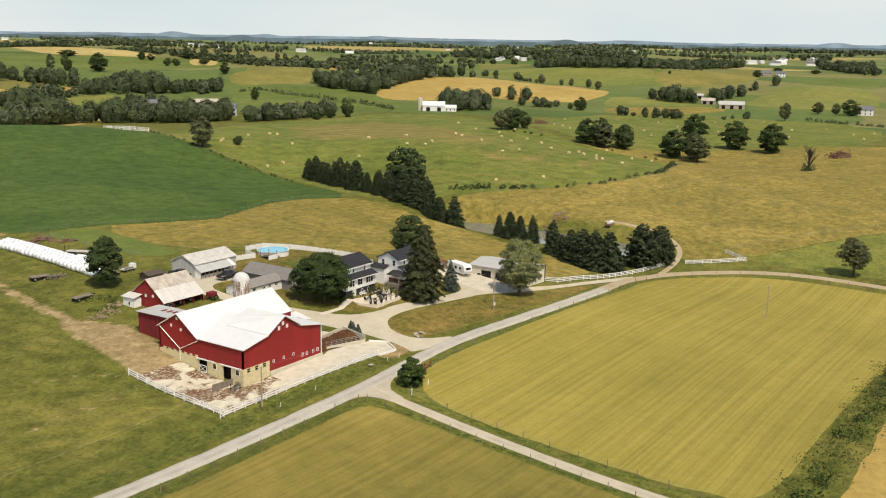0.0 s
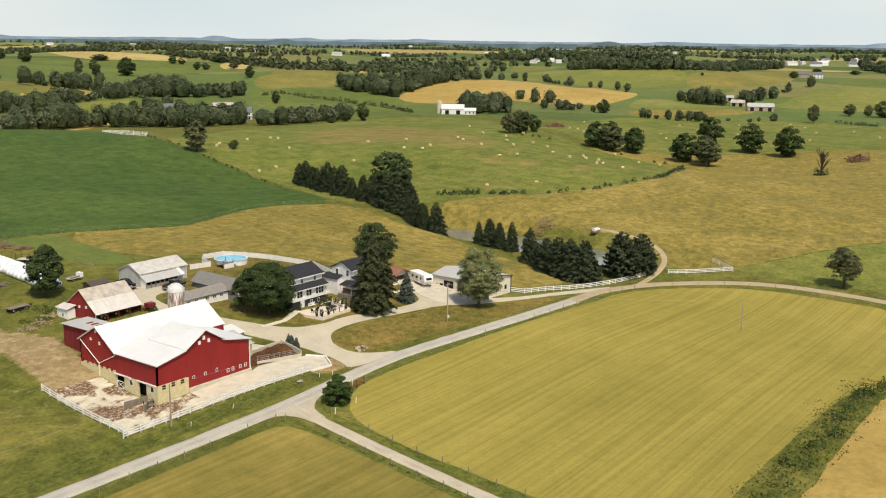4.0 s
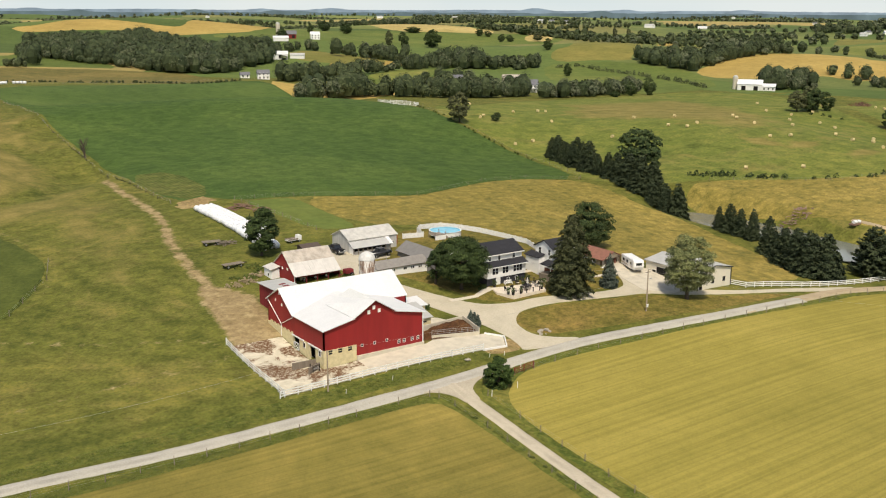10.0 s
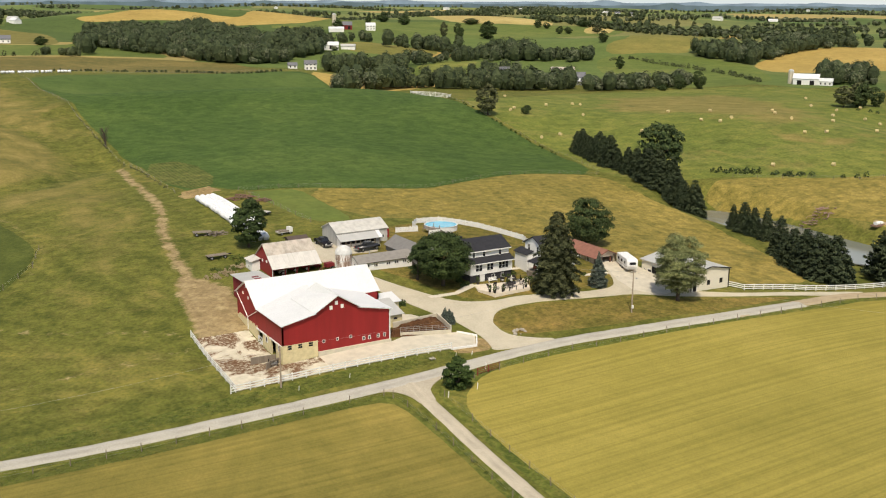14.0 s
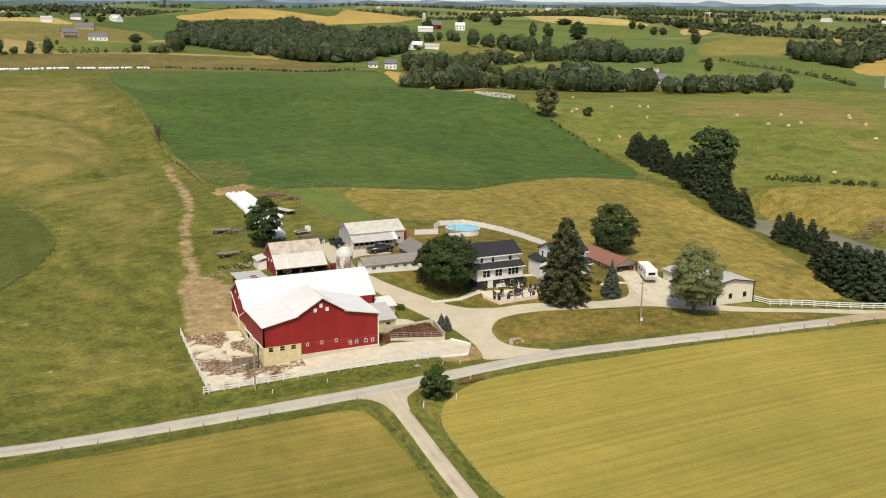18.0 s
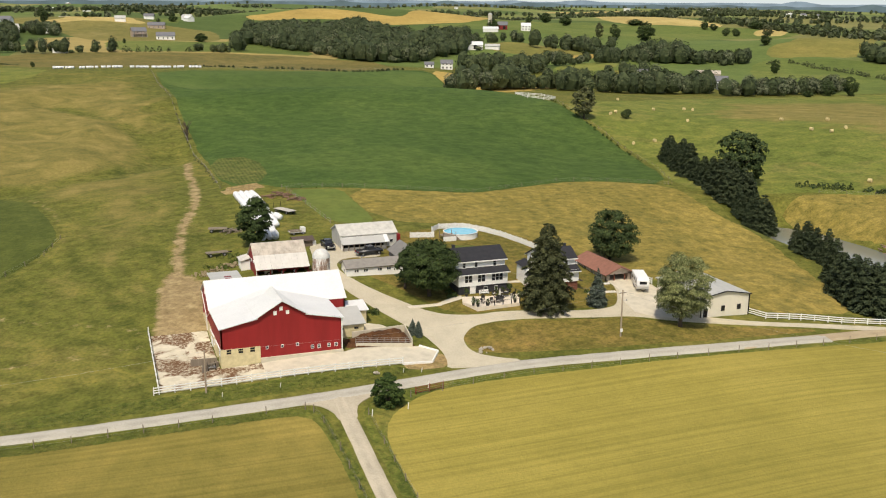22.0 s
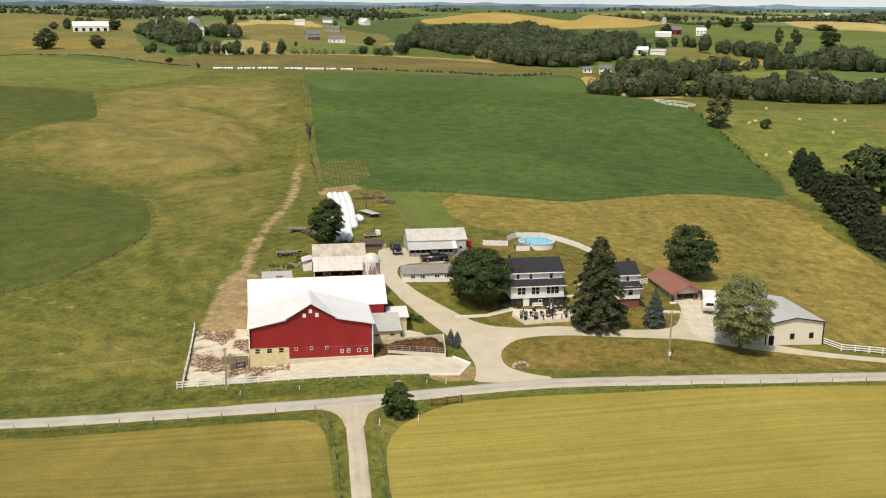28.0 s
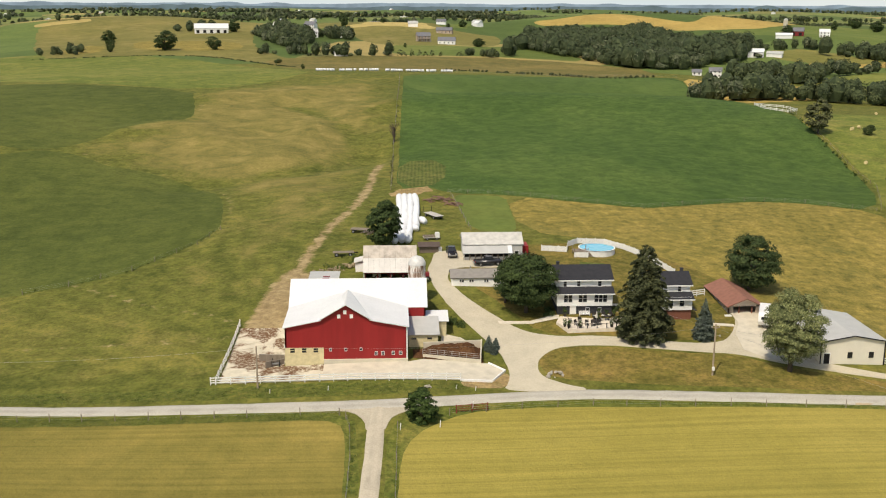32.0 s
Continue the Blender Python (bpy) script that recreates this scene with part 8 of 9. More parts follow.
def build_camper():
    t = thing("camper_trailer", pose(84.6, 12.1, gz(84.6, 12.1) + 0.1, 0, 0, -112), "long white camper trailer on the concrete pad", "trailer")
    prof = [(-3.5, 0.5), (3.3, 0.5), (3.75, 1.3), (3.6, 2.4), (3.2, 2.75), (-3.4, 2.75), (-3.6, 2.5)]
    bm = bmesh.new()
    lo, hi = [bm.verts.new((a, -1.2, b)) for a, b in prof], [bm.verts.new((a, 1.2, b)) for a, b in prof]
    bm.faces.new(lo[::-1]), bm.faces.new(hi)
    for i in range(len(prof)):
        j = (i + 1) % len(prof)
        bm.faces.new((lo[i], lo[j], hi[j], hi[i]))
    bmesh.ops.recalc_face_normals(bm, faces=bm.faces)
    bmesh.ops.bevel(bm, geom=bm.edges[:], offset=0.1, segments=2, affect="EDGES")
    part("body", bm, paint("white_camper_shell", (0.80, 0.79, 0.76), 0.3, 0.04, 1.0, bump=0), t)
    for y in (-1.22, 1.18):
        for a, b in ((-2.4, -1.5), (-0.4, 0.5), (1.6, 2.3)):
            boxed("window", GLASS, t, a, b, y, y + 0.04, 1.5, 2.1)
        boxed("stripe", paint("tan_stripe", (0.42, 0.32, 0.22), 0.4), t, -3.4, 3.3, y - 0.003, y + 0.043, 1.1, 1.2)
    boxed("door", WHITE_SIDING, t, 0.8, 1.45, -1.25, -1.2, 0.6, 2.3)
    boxed("front_window", GLASS, t, 3.62, 3.72, -0.7, 0.7, 1.6, 2.15)
    for a in (-0.9, 0.0):
        for s in (-1.1, 1.1):
            wheel(t, a, s, 0.35, 0.22)
    bm = bmesh.new()
    tube(bm, (3.4, -0.5, 0.5), (4.6, 0, 0.45), 0.06, n=5)
    tube(bm, (3.4, 0.5, 0.5), (4.6, 0, 0.45), 0.06, n=5)
    part("hitch", bm, DARK, t)
    for a in (-1.8, 1.2):
        boxed("roof_vent", WHITE_SIDING, t, a, a + 0.5, -0.25, 0.25, 2.72, 2.88)


build_camper()


def flatbed(x, y, turn, l, w, label, deck, stakes=False, name="flat_wagon"):
    t = thing(name, pose(x, y, gz(x, y), 0, 0, turn), label, "wagon", "old wagons")
    for i in range(6):
        boxed("plank", deck, t, -l / 2, l / 2, -w / 2 + i * w / 6 + 0.015, -w / 2 + (i + 1) * w / 6 - 0.015, 0.78, 0.86)
    boxed("frame", DARK, t, -l / 2, l / 2 + 0.9, -0.2, 0.2, 0.6, 0.78)
    for a in (-l * 0.32, l * 0.32):
        for s in (-w / 2 + 0.1, w / 2 - 0.1):
            wheel(t, a, s, 0.38, 0.2)
    if stakes:
        for s in (-w / 2 + 0.05, w / 2 - 0.05):
            boxed("stake", DARK, t, -l / 2, -l / 2 + 0.08, s - 0.04, s + 0.04, 0.86, 2.3)


PALE_DECK = paint("pale_deck_boards", (0.50, 0.47, 0.42), 0.9, 0.2, 0.5)
flatbed(27.9, 83.0, -62, 6.0, 2.3, "flatbed trailer with a pale deck on the grass", PALE_DECK, True, "flatbed_trailer")
flatbed(10.2, 72.5, -12, 4.2, 2.3, "weathered hay wagon standing in the pasture", WOOD_GREY)
flatbed(7.2, 53.6, 4, 4.6, 1.9, "low grey plank wagon in the grass", WOOD_GREY)
log_pile(12.8, 70.8, 2.4, 22, 2.6, "loose grey planks lying in the grass", 41, WOOD_GREY)
tr = thing("truck_body", pose(26.6, 63.4, gz(26.6, 63.4), 0, 0, 6) @ Matrix.Diagonal((0.75, 0.75, 0.75, 1)), "old white truck body parked on the grass", "truck")
boxed("bed", PALE_DECK, tr, -2.6, 1.0, -1.0, 1.0, 0.7, 0.95)
for _y in (-1.0, 0.92):
    boxed("side_board", WOOD_GREY, tr, -2.6, 1.0, _y, _y + 0.08, 0.95, 1.35)
boxed("cab", TRIM, tr, 1.1, 2.3, -0.95, 0.95, 0.6, 2.1)
boxed("windscreen", GLASS, tr, 2.28, 2.33, -0.8, 0.8, 1.3, 1.9)
for a in (-1.4, 1.5):
    for s in (-0.9, 0.9):
        wheel(tr, a, s, 0.4, 0.22)
im = thing("old_implement", pose(24.0, 33.6, gz(24.0, 33.6)), "rusty red farm implement beside the silo", "implement")
boxed("hopper", RED_DARK, im, -0.9, 0.9, -0.7, 0.7, 0.8, 1.6)
wheel(im, 0.5, -0.8, 0.5, 0.2)
wheel(im, 0.5, 0.8, 0.5, 0.2)
bm = bmesh.new()
tube(bm, (-0.9, 0, 0.9), (-2.4, 0, 0.3), 0.07, n=5)
part("drawbar", bm, RED_DARK, im)
for i, (x, y, c2) in enumerate(((14.6, 35.8, METAL), (17.4, 36.2, RED_DARK), (19.8, 36.0, RED_DARK))):
    t = thing("stored_implement", pose(x, y, gz(x, y)), "old farm implement stored under the red shed", "implement", "stored implements")
    boxed("frame", c2, t, -0.8, 0.8, -0.5, 0.5, 0.5, 1.2)
    wheel(t, 0, -0.6, 0.45, 0.18)
    wheel(t, 0, 0.6, 0.45, 0.18)
for x, y in ((-1.5, -10.0), (7.5, -9.6), (30.5, -10.2), (27.5, -9.8)):
    bm = bmesh.new()
    tube(bm, (0, 0, -0.2), (0, 0, 0.75), 0.06, n=6)
    solid("marker_post", bm, TRIM, pose(x, y, gz(x, y), 6, 4), "short white marker post on the verge", "post", "marker posts")
for x, y in ((18.6, -22.0), (24.4, -21.4), (29.6, -15.9)):
    bm = bmesh.new()
    tube(bm, (0, 0, -0.2), (0, 0, 1.1), 0.07, n=6)
    solid("marker_post", bm, TRIM, pose(x, y, gz(x, y), 2, 3), "pale post beside the junction bush", "post", "junction posts")


# ---------------------------------------------------------------- tussocks, corn leaves and field texture
def strewn(name, poly, count, size, height, material, label, seed, skip=(), clump=3):
    """Small upright sprays strewn over a stretch of ground."""
    rng = R(seed)
    x0, x1, y0, y1 = min(p[0] for p in poly), max(p[0] for p in poly), min(p[1] for p in poly), max(p[1] for p in poly)
    x, y = rng.uniform(x0, x1, count), rng.uniform(y0, y1, count)
    keep = inside(x, y, poly)
    for s in skip:
        keep &= ~inside(x, y, s)
    x, y = np.repeat(x[keep], clump), np.repeat(y[keep], clump)
    x, y = x + rng.normal(0, size * 1.2, len(x)), y + rng.normal(0, size * 1.2, len(y))
    c = np.stack([x, y, heights(x, y) + height * rng.uniform(0.2, 1.0, len(x))], 1)
    nrm = rng.normal(0, 0.12, (len(x), 3)) + np.array([0, 0, 1.0])
    ob = new(name, mesh_from_quads(name, leaf_quads(rng, c, nrm, size, 1.0, 0.3), material))
    return tagged(ob, label, "grass", kind="stuff")


TUSSOCK = leafy("tussock_blades", (0.100, 0.118, 0.027), (0.158, 0.166, 0.042), 0)
strewn("roadside_weeds", [(-90, -11.2), (-4, -11.6), (12, -11.7), (30, -9.8), (28, -7.2), (2, -7.6), (-24, -8), (-90, -8)], 5200, 0.085, 0.12, TUSSOCK, "rank grass on the road bank", 908)
strewn("roadside_weeds", [(-90, -16.6), (4, -16.8), (9, -17.6), (9, -18.9), (-28, -19.2), (-90, -19)], 3800, 0.085, 0.10, TUSSOCK, "rank grass between road and field", 909)

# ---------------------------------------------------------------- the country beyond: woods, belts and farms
# far leaf colours are lightened to paint in the haze of distance
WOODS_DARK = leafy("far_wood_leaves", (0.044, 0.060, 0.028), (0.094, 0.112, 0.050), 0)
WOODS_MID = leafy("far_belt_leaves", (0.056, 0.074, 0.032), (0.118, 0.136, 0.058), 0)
WOODS_GREY = leafy("far_willow_and_haze_leaves", (0.080, 0.094, 0.054), (0.165, 0.178, 0.102), 0)
WOODS_DEEP = leafy("far_oak_and_core_shade", (0.032, 0.046, 0.021), (0.070, 0.088, 0.038), 0)
EYE_SIDE = np.array([-50.0, -140.0])


def crowns(rng, spots, quads, size):
    """Leaf quads of many uneven crowns; spots hold x, y, height, width."""
    out_c, out_n = [], []
    zs = heights(spots[:, 0], spots[:, 1])
    for (x, y, h, w), z in zip(spots, zs):
        lumps = rng.normal(0, 1, (5, 3))
        lumps /= np.linalg.norm(lumps, axis=1, keepdims=True)
        q = rng.normal(0, 1, (quads, 3))
        q /= np.linalg.norm(q, axis=1, keepdims=True)
        q[:, 2] = np.where(q[:, 2] < -0.55, -q[:, 2], q[:, 2])
        r = 0.74 + 0.42 * np.max(np.maximum(0, q @ lumps.T) ** 4, axis=1) - 0.16 * rng.random(quads)
        c = q * r[:, None] * np.array([w / 2, w / 2, h * 0.5]) + np.array([x, y, z + h * 0.5])
        out_c.append(c)
        out_n.append(q + np.array([0, 0, 0.3]))
    return leaf_quads(rng, np.concatenate(out_c), np.concatenate(out_n), size, 1.0, 0.26)


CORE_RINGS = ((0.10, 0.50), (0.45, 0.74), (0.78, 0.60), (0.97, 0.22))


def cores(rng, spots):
    """The inside of each crown, its shade painted in dark leaf colour: a lumpy closed shell within the leaves."""
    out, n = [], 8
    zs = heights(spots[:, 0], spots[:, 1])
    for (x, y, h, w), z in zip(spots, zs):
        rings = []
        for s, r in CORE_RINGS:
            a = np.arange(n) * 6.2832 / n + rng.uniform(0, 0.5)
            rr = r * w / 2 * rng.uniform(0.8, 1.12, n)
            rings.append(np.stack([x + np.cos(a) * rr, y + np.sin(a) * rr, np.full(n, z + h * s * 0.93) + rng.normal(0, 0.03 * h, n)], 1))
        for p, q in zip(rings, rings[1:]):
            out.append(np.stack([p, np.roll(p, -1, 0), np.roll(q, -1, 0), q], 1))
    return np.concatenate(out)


def woods(label, spots, seed, quads=60, size=0.95, mat=None, name="woods"):
    rng = R(seed)
    kinds = rng.choice(4, len(spots), p=(0.5, 0.22, 0.16, 0.12))
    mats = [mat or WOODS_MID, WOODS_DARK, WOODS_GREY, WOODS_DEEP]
    # inner shells take the darkest leaf colour to paint the crown's shade
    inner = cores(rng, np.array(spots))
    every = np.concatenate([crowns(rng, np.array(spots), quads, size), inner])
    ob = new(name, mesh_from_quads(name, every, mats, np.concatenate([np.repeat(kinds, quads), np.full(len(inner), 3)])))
    return tagged(ob, label, "woods", kind="stuff")


def belt_spots(seed, line, depth, height, step=7.0, gap=0.0, low=0.55):
    """Tree spots along a line and back from it, away from the farm."""
    rng = R(seed)
    out = []
    for x, y in stepped(line, step):
        back = np.array([x, y]) - EYE_SIDE
        back /= np.hypot(*back)
        d = 0.0
        while d <= depth:
            if rng.random() >= gap:
                h = height * rng.uniform(low, 1.15)
                out.append((x + back[0] * d + rng.normal(0, step * 0.4), y + back[1] * d + rng.normal(0, step * 0.4), h, h * rng.uniform(0.75, 1.2)))
            d += step * 0.95
    return out


def fill_spots(seed, poly, height, step):
    """Tree spots within an outline: uneven in size, thinned and ragged along the edge, with low scrub outside it."""
    rng = R(seed)
    x0, x1, y0, y1 = min(p[0] for p in poly), max(p[0] for p in poly), min(p[1] for p in poly), max(p[1] for p in poly)
    gx, gy = np.meshgrid(np.arange(x0, x1 + step, step), np.arange(y0, y1 + step, step))
    px, py = (gx + rng.normal(0, step * 0.42, gx.shape)).ravel(), (gy + rng.normal(0, step * 0.42, gx.shape)).ravel()
    keep = inside(px, py, poly)
    edge = to_axis(px, py, poly + poly[:1]) < step * 0.9
    out = []
    for x, y, e in zip(px[keep], py[keep], edge[keep]):
        swell = 0.86 + 0.55 * noise.noise((x / 38, y / 38, seed))
        if e and rng.random() < 0.22:
            h = height * rng.uniform(0.22, 0.5)
            out.append((x + rng.normal(0, step * 0.6), y + rng.normal(0, step * 0.6), h, h * rng.uniform(1.1, 1.7)))
            continue
        h = height * min(1.45, max(0.45, swell)) * rng.uniform(0.72, 1.2)
        out.append((x, y, h, h * rng.uniform(0.72, 1.12)))
    return out


BELTS = []
BELTS.append(("leafy belt of trees behind the cornfield crest", [(168, 330), (186, 336), (205, 344), (231, 352), (262, 356), (300, 362)], 26, 13, WOODS_MID))
BELTS.append(("thick belt of trees around a hidden farm", [(300, 362), (330, 368), (352, 374)], 20, 14, WOODS_DARK))
BELTS.append(("pale leafy trees around a white farmhouse", [(352, 348), (391, 352), (440, 360)], 18, 11, WOODS_GREY))
for k, (label, line, depth, height, mat) in enumerate(BELTS):
    woods(label, belt_spots(400 + k, line, depth, height, 5.6, 0.10, 0.45), 500 + k, 260, 0.55, mat)
# woods and groves by their outlines: label, outline, height, leaves
GROVES = []
GROVES.append(("dark wooded hollow between ripe fields", [(369, 662), (392, 670), (411, 671), (425, 663), (431, 643), (436, 650), (437, 680), (435, 707), (400, 682), (374, 670)], 13, WOODS_DARK))
GROVES.append(("long dark wood below the green hills", [(408, 617), (428, 603), (450, 592), (472, 580), (493, 565), (512, 548), (531, 568), (527, 604), (494, 606), (479, 629), (451, 635), (413, 625)], 14, WOODS_DARK))
GROVES.append(("clump of mixed trees between ripe fields", [(275, 511), (288, 504), (302, 498), (307, 506), (309, 537), (280, 519)], 12, WOODS_MID))
GROVES.append(("row of round trees on a field edge", [(316, 548), (325, 527), (345, 522), (350, 529), (330, 535), (321, 555)], 10, WOODS_MID))
GROVES.append(("leafy trees around a hidden red farm", [(332, 463), (345, 443), (364, 431), (373, 406), (379, 413), (370, 437), (361, 464), (337, 470)], 13, WOODS_MID))
GROVES.append(("dark wood on the hill beyond the white barn", [(615, 539), (614, 512), (613, 485), (616, 462), (673, 484), (717, 491), (755, 492), (784, 485), (952, 567), (960, 572), (792, 490), (790, 517), (780, 538), (747, 541), (683, 517), (660, 524), (632, 528), (621, 545)], 15, WOODS_DARK))
GROVES.append(("long dark wood on a far hill", [(1258, 657), (1063, 484), (1075, 430), (1080, 376), (1448, 460), (1637, 455), (1684, 470), (1718, 560), (1448, 530), (1438, 600), (1419, 668), (1265, 662)], 14, WOODS_DARK))
GROVES.append(("hedge trees above the grain hill", [(975, 573), (944, 530), (931, 499), (895, 456), (885, 429), (893, 434), (912, 466), (939, 504), (952, 535), (982, 578)], 9, WOODS_MID))
GROVES.append(("hedge trees on the shoulder of the grain hill", [(900, 423), (913, 398), (876, 349), (884, 353), (921, 402), (908, 427)], 9, WOODS_MID))
GROVES.append(("grove of tall trees behind the white barn", [(533, 331), (543, 322), (557, 314), (577, 310), (585, 315), (629, 361), (617, 372), (540, 337)], 14, WOODS_GREY))
GROVES.append(("round grove in a grain field", [(671, 362), (662, 342), (668, 330), (676, 335), (670, 347), (678, 367)], 12, WOODS_MID))
GROVES.append(("low trees along a field edge", [(626, 312), (631, 295), (642, 282), (650, 286), (639, 300), (634, 316)], 8, WOODS_MID))
GROVES.append(("trees by the road to the far farm", [(809, 279), (790, 244), (797, 221), (806, 224), (826, 258), (817, 282)], 13, WOODS_DARK))
GROVES.append(("trees by the road to the far farm", [(823, 216), (869, 214), (909, 209), (918, 212), (884, 219), (862, 230)], 14, WOODS_DARK))
GROVES.append(("trees beside a far lane", [(930, 214), (962, 208), (1074, 226), (1082, 229), (970, 211), (941, 218)], 12, WOODS_MID))
GROVES.append(("hedge below a far pasture", [(615, 217), (616, 201), (607, 182), (616, 185), (624, 205), (623, 220)], 8, WOODS_MID))
GROVES.append(("hedge below a far pasture", [(609, 181), (617, 171), (634, 164), (642, 168), (625, 174), (617, 185)], 7, WOODS_MID))
GROVES.append(("hedge below a far pasture", [(636, 156), (654, 143), (671, 130), (679, 132), (662, 146), (645, 159)], 7, WOODS_MID))
GROVES.append(("dark wood along a far road", [(1748, 361), (1392, 227), (1352, 178), (1402, 188), (1742, 308), (1832, 383)], 13, WOODS_DARK))
GROVES.append(("great dark wood of mixed trees on a slope", [(125, 762), (148, 726), (165, 666), (180, 616), (197, 585), (221, 586), (255, 618), (282, 626), (314, 646), (317, 654), (331, 768), (315, 812), (298, 863), (292, 970), (255, 967), (217, 953), (179, 926), (126, 771)], 15, WOODS_DARK))
GROVES.append(("band of dark trees above a mown field", [(325, 682), (394, 784), (418, 768), (412, 689), (432, 673), (480, 711), (484, 719), (436, 681), (416, 697), (422, 776), (397, 792), (328, 690)], 13, WOODS_DARK))
GROVES.append(("dark trees below a mown field", [(246, 525), (273, 526), (294, 512), (312, 496), (316, 505), (300, 527), (280, 544), (249, 534)], 13, WOODS_DARK))
GROVES.append(("row of round trees below a mown field", [(324, 546), (336, 532), (351, 523), (355, 531), (340, 540), (327, 554)], 11, WOODS_MID))
GROVES.append(("dark wood below a mown field", [(352, 516), (368, 522), (426, 608), (452, 656), (419, 621), (356, 524)], 13, WOODS_DARK))
GROVES.append(("trees crowding below a hillside village", [(-79, 645), (-46, 631), (-14, 621), (18, 636), (18, 645), (-14, 630), (-47, 640), (-80, 654)], 11, WOODS_MID))
GROVES.append(("trees crowding round a hillside village", [(-119, 887), (-87, 761), (-64, 701), (-51, 751), (-60, 874), (-86, 937), (-107, 941), (-120, 896)], 12, WOODS_MID))
GROVES.append(("trees on the far side of a village", [(-59, 862), (-38, 839), (-19, 823), (-19, 843), (-43, 931), (-59, 871)], 11, WOODS_MID))
GROVES.append(("thicket of trees on a dry pasture", [(-262, 662), (-245, 667), (-227, 671), (-237, 705), (-248, 678), (-265, 670)], 8, WOODS_MID))
GROVES.append(("small belt of trees on a dry pasture", [(-374, 1059), (-355, 1053), (-338, 1058), (-341, 1067), (-357, 1062), (-377, 1068)], 8, WOODS_MID))
GROVES.append(("grove beside a large white barn", [(-207, 946), (-194, 945), (-185, 968), (-187, 977), (-195, 953), (-209, 954)], 12, WOODS_DARK))
GROVES.append(("trees along a green hollow", [(76, 651), (90, 643), (103, 631), (104, 640), (91, 652), (77, 660)], 8, WOODS_MID))
GROVES.append(("trees along a green hollow", [(106, 657), (112, 654), (117, 649), (118, 658), (122, 743), (107, 666)], 12, WOODS_MID))
GROVES.append(("leafy trees beside a white farmhouse below the wood", [(216, 581), (235, 593), (255, 606), (265, 627), (270, 672), (251, 664)], 13, WOODS_MID))
GROVES.append(("leafy trees along an orange field strip", [(249, 509), (269, 514), (295, 531), (299, 539), (289, 553), (277, 562), (256, 536)], 12, WOODS_MID))
for k, (label, outline, height, mat) in enumerate(GROVES):
    away = min(math.hypot(x + 50, y + 140) for x, y in outline)
    quads, leaf, step = (240, 0.58, 6.6) if away < 850 else (170, 0.8, 7.6) if away < 1150 else (90, 1.2, 9.5)
    spots = fill_spots(300 + k, outline, height, step)
    woods(label, spots if len(spots) > 2 else [(x, y, height * (0.6 + 0.1 * (i % 5)), height * (0.7 + 0.12 * (i % 4))) for i, (x, y) in enumerate(outline)], 550 + k, quads, leaf, mat)
# hedgerows: label, line, width, height, leaves
HEDGEROWS = []
HEDGEROWS.append(("straggling hedge over a green slope", [(535, 550), (558, 544), (552, 518), (553, 478), (547, 446), (544, 419), (530, 390), (515, 361)], 4, 4, WOODS_MID))
HEDGEROWS.append(("scrub along a far hollow", [(18, 641), (35, 639), (62, 647), (76, 651)], 5, 6, WOODS_MID))
HEDGEROWS.append(("hedge along the far cornfield edge", [(53, 467), (72, 461), (102, 433), (128, 396), (143, 392), (163, 399)], 2, 1.6, WOODS_DARK))
HEDGEROWS.append(("hedge along a far meadow bank", [(692, 97), (683, 76), (677, 54), (663, 32)], 4, 3, WOODS_MID))
HEDGEROWS.append(("fence scrub below a dry pasture", [(-250, 626), (-211, 633), (-171, 639), (-132, 632), (-102, 602), (-77, 564), (-44, 506)], 2.0, 1.0, WOODS_MID))
for k, (label, line, width, height, mat) in enumerate(HEDGEROWS):
    hedge("hedgerow", line, width, height, label, 640 + k, max(2.2, height * 0.8), mat, 0.3 + height * 0.06, 40, 0.12)

# lone trees far off
LONE_MIDDLE = [(509, 793, 17.4, 8.7, 2), (529, 794, 15.7, 11.3, 1), (558, 782, 19.6, 17.7, 0), (715, 859, 9.4, 10.1, 1), (730, 860, 8.7, 10.2, 1), (817, 939, 10.3, 17.4, 0), (731, 925, 10.6, 9.8, 0), (739, 918, 7.5, 10.6, 1), (780, 866, 12.0, 13.5, 2), (600, 639, 11.7, 9.4, 0), (500, 497, 10.8, 6.9, 0), (419, 343, 9.5, 8.7, 1), (430, 337, 11.6, 9.6, 1), (397, 336, 3.9, 6.9, 0), (963, 914, 18.5, 7.6, 2), (1226, 1148, 15.5, 8.3, 2), (678, 1001, 7.7, 21.6, 0), (1250, 1142, 12.5, 10.4, 2)]
LONE_EAST = [(636, 260, 11.3, 10.4, 0), (639, 271, 5.2, 4.8, 1), (676, 105, 13.8, 9.2, 2), (770, 105, 10.2, 10.2, 2), (769, 90, 10.2, 7.1, 2), (773, 78, 12.8, 16.3, 1), (1218, 300, 9.4, 11.0, 0), (1426, 335, 6.3, 12.6, 0), (1372, 266, 6.0, 13.8, 0), (1049, 352, 3.5, 4.2, 1)]
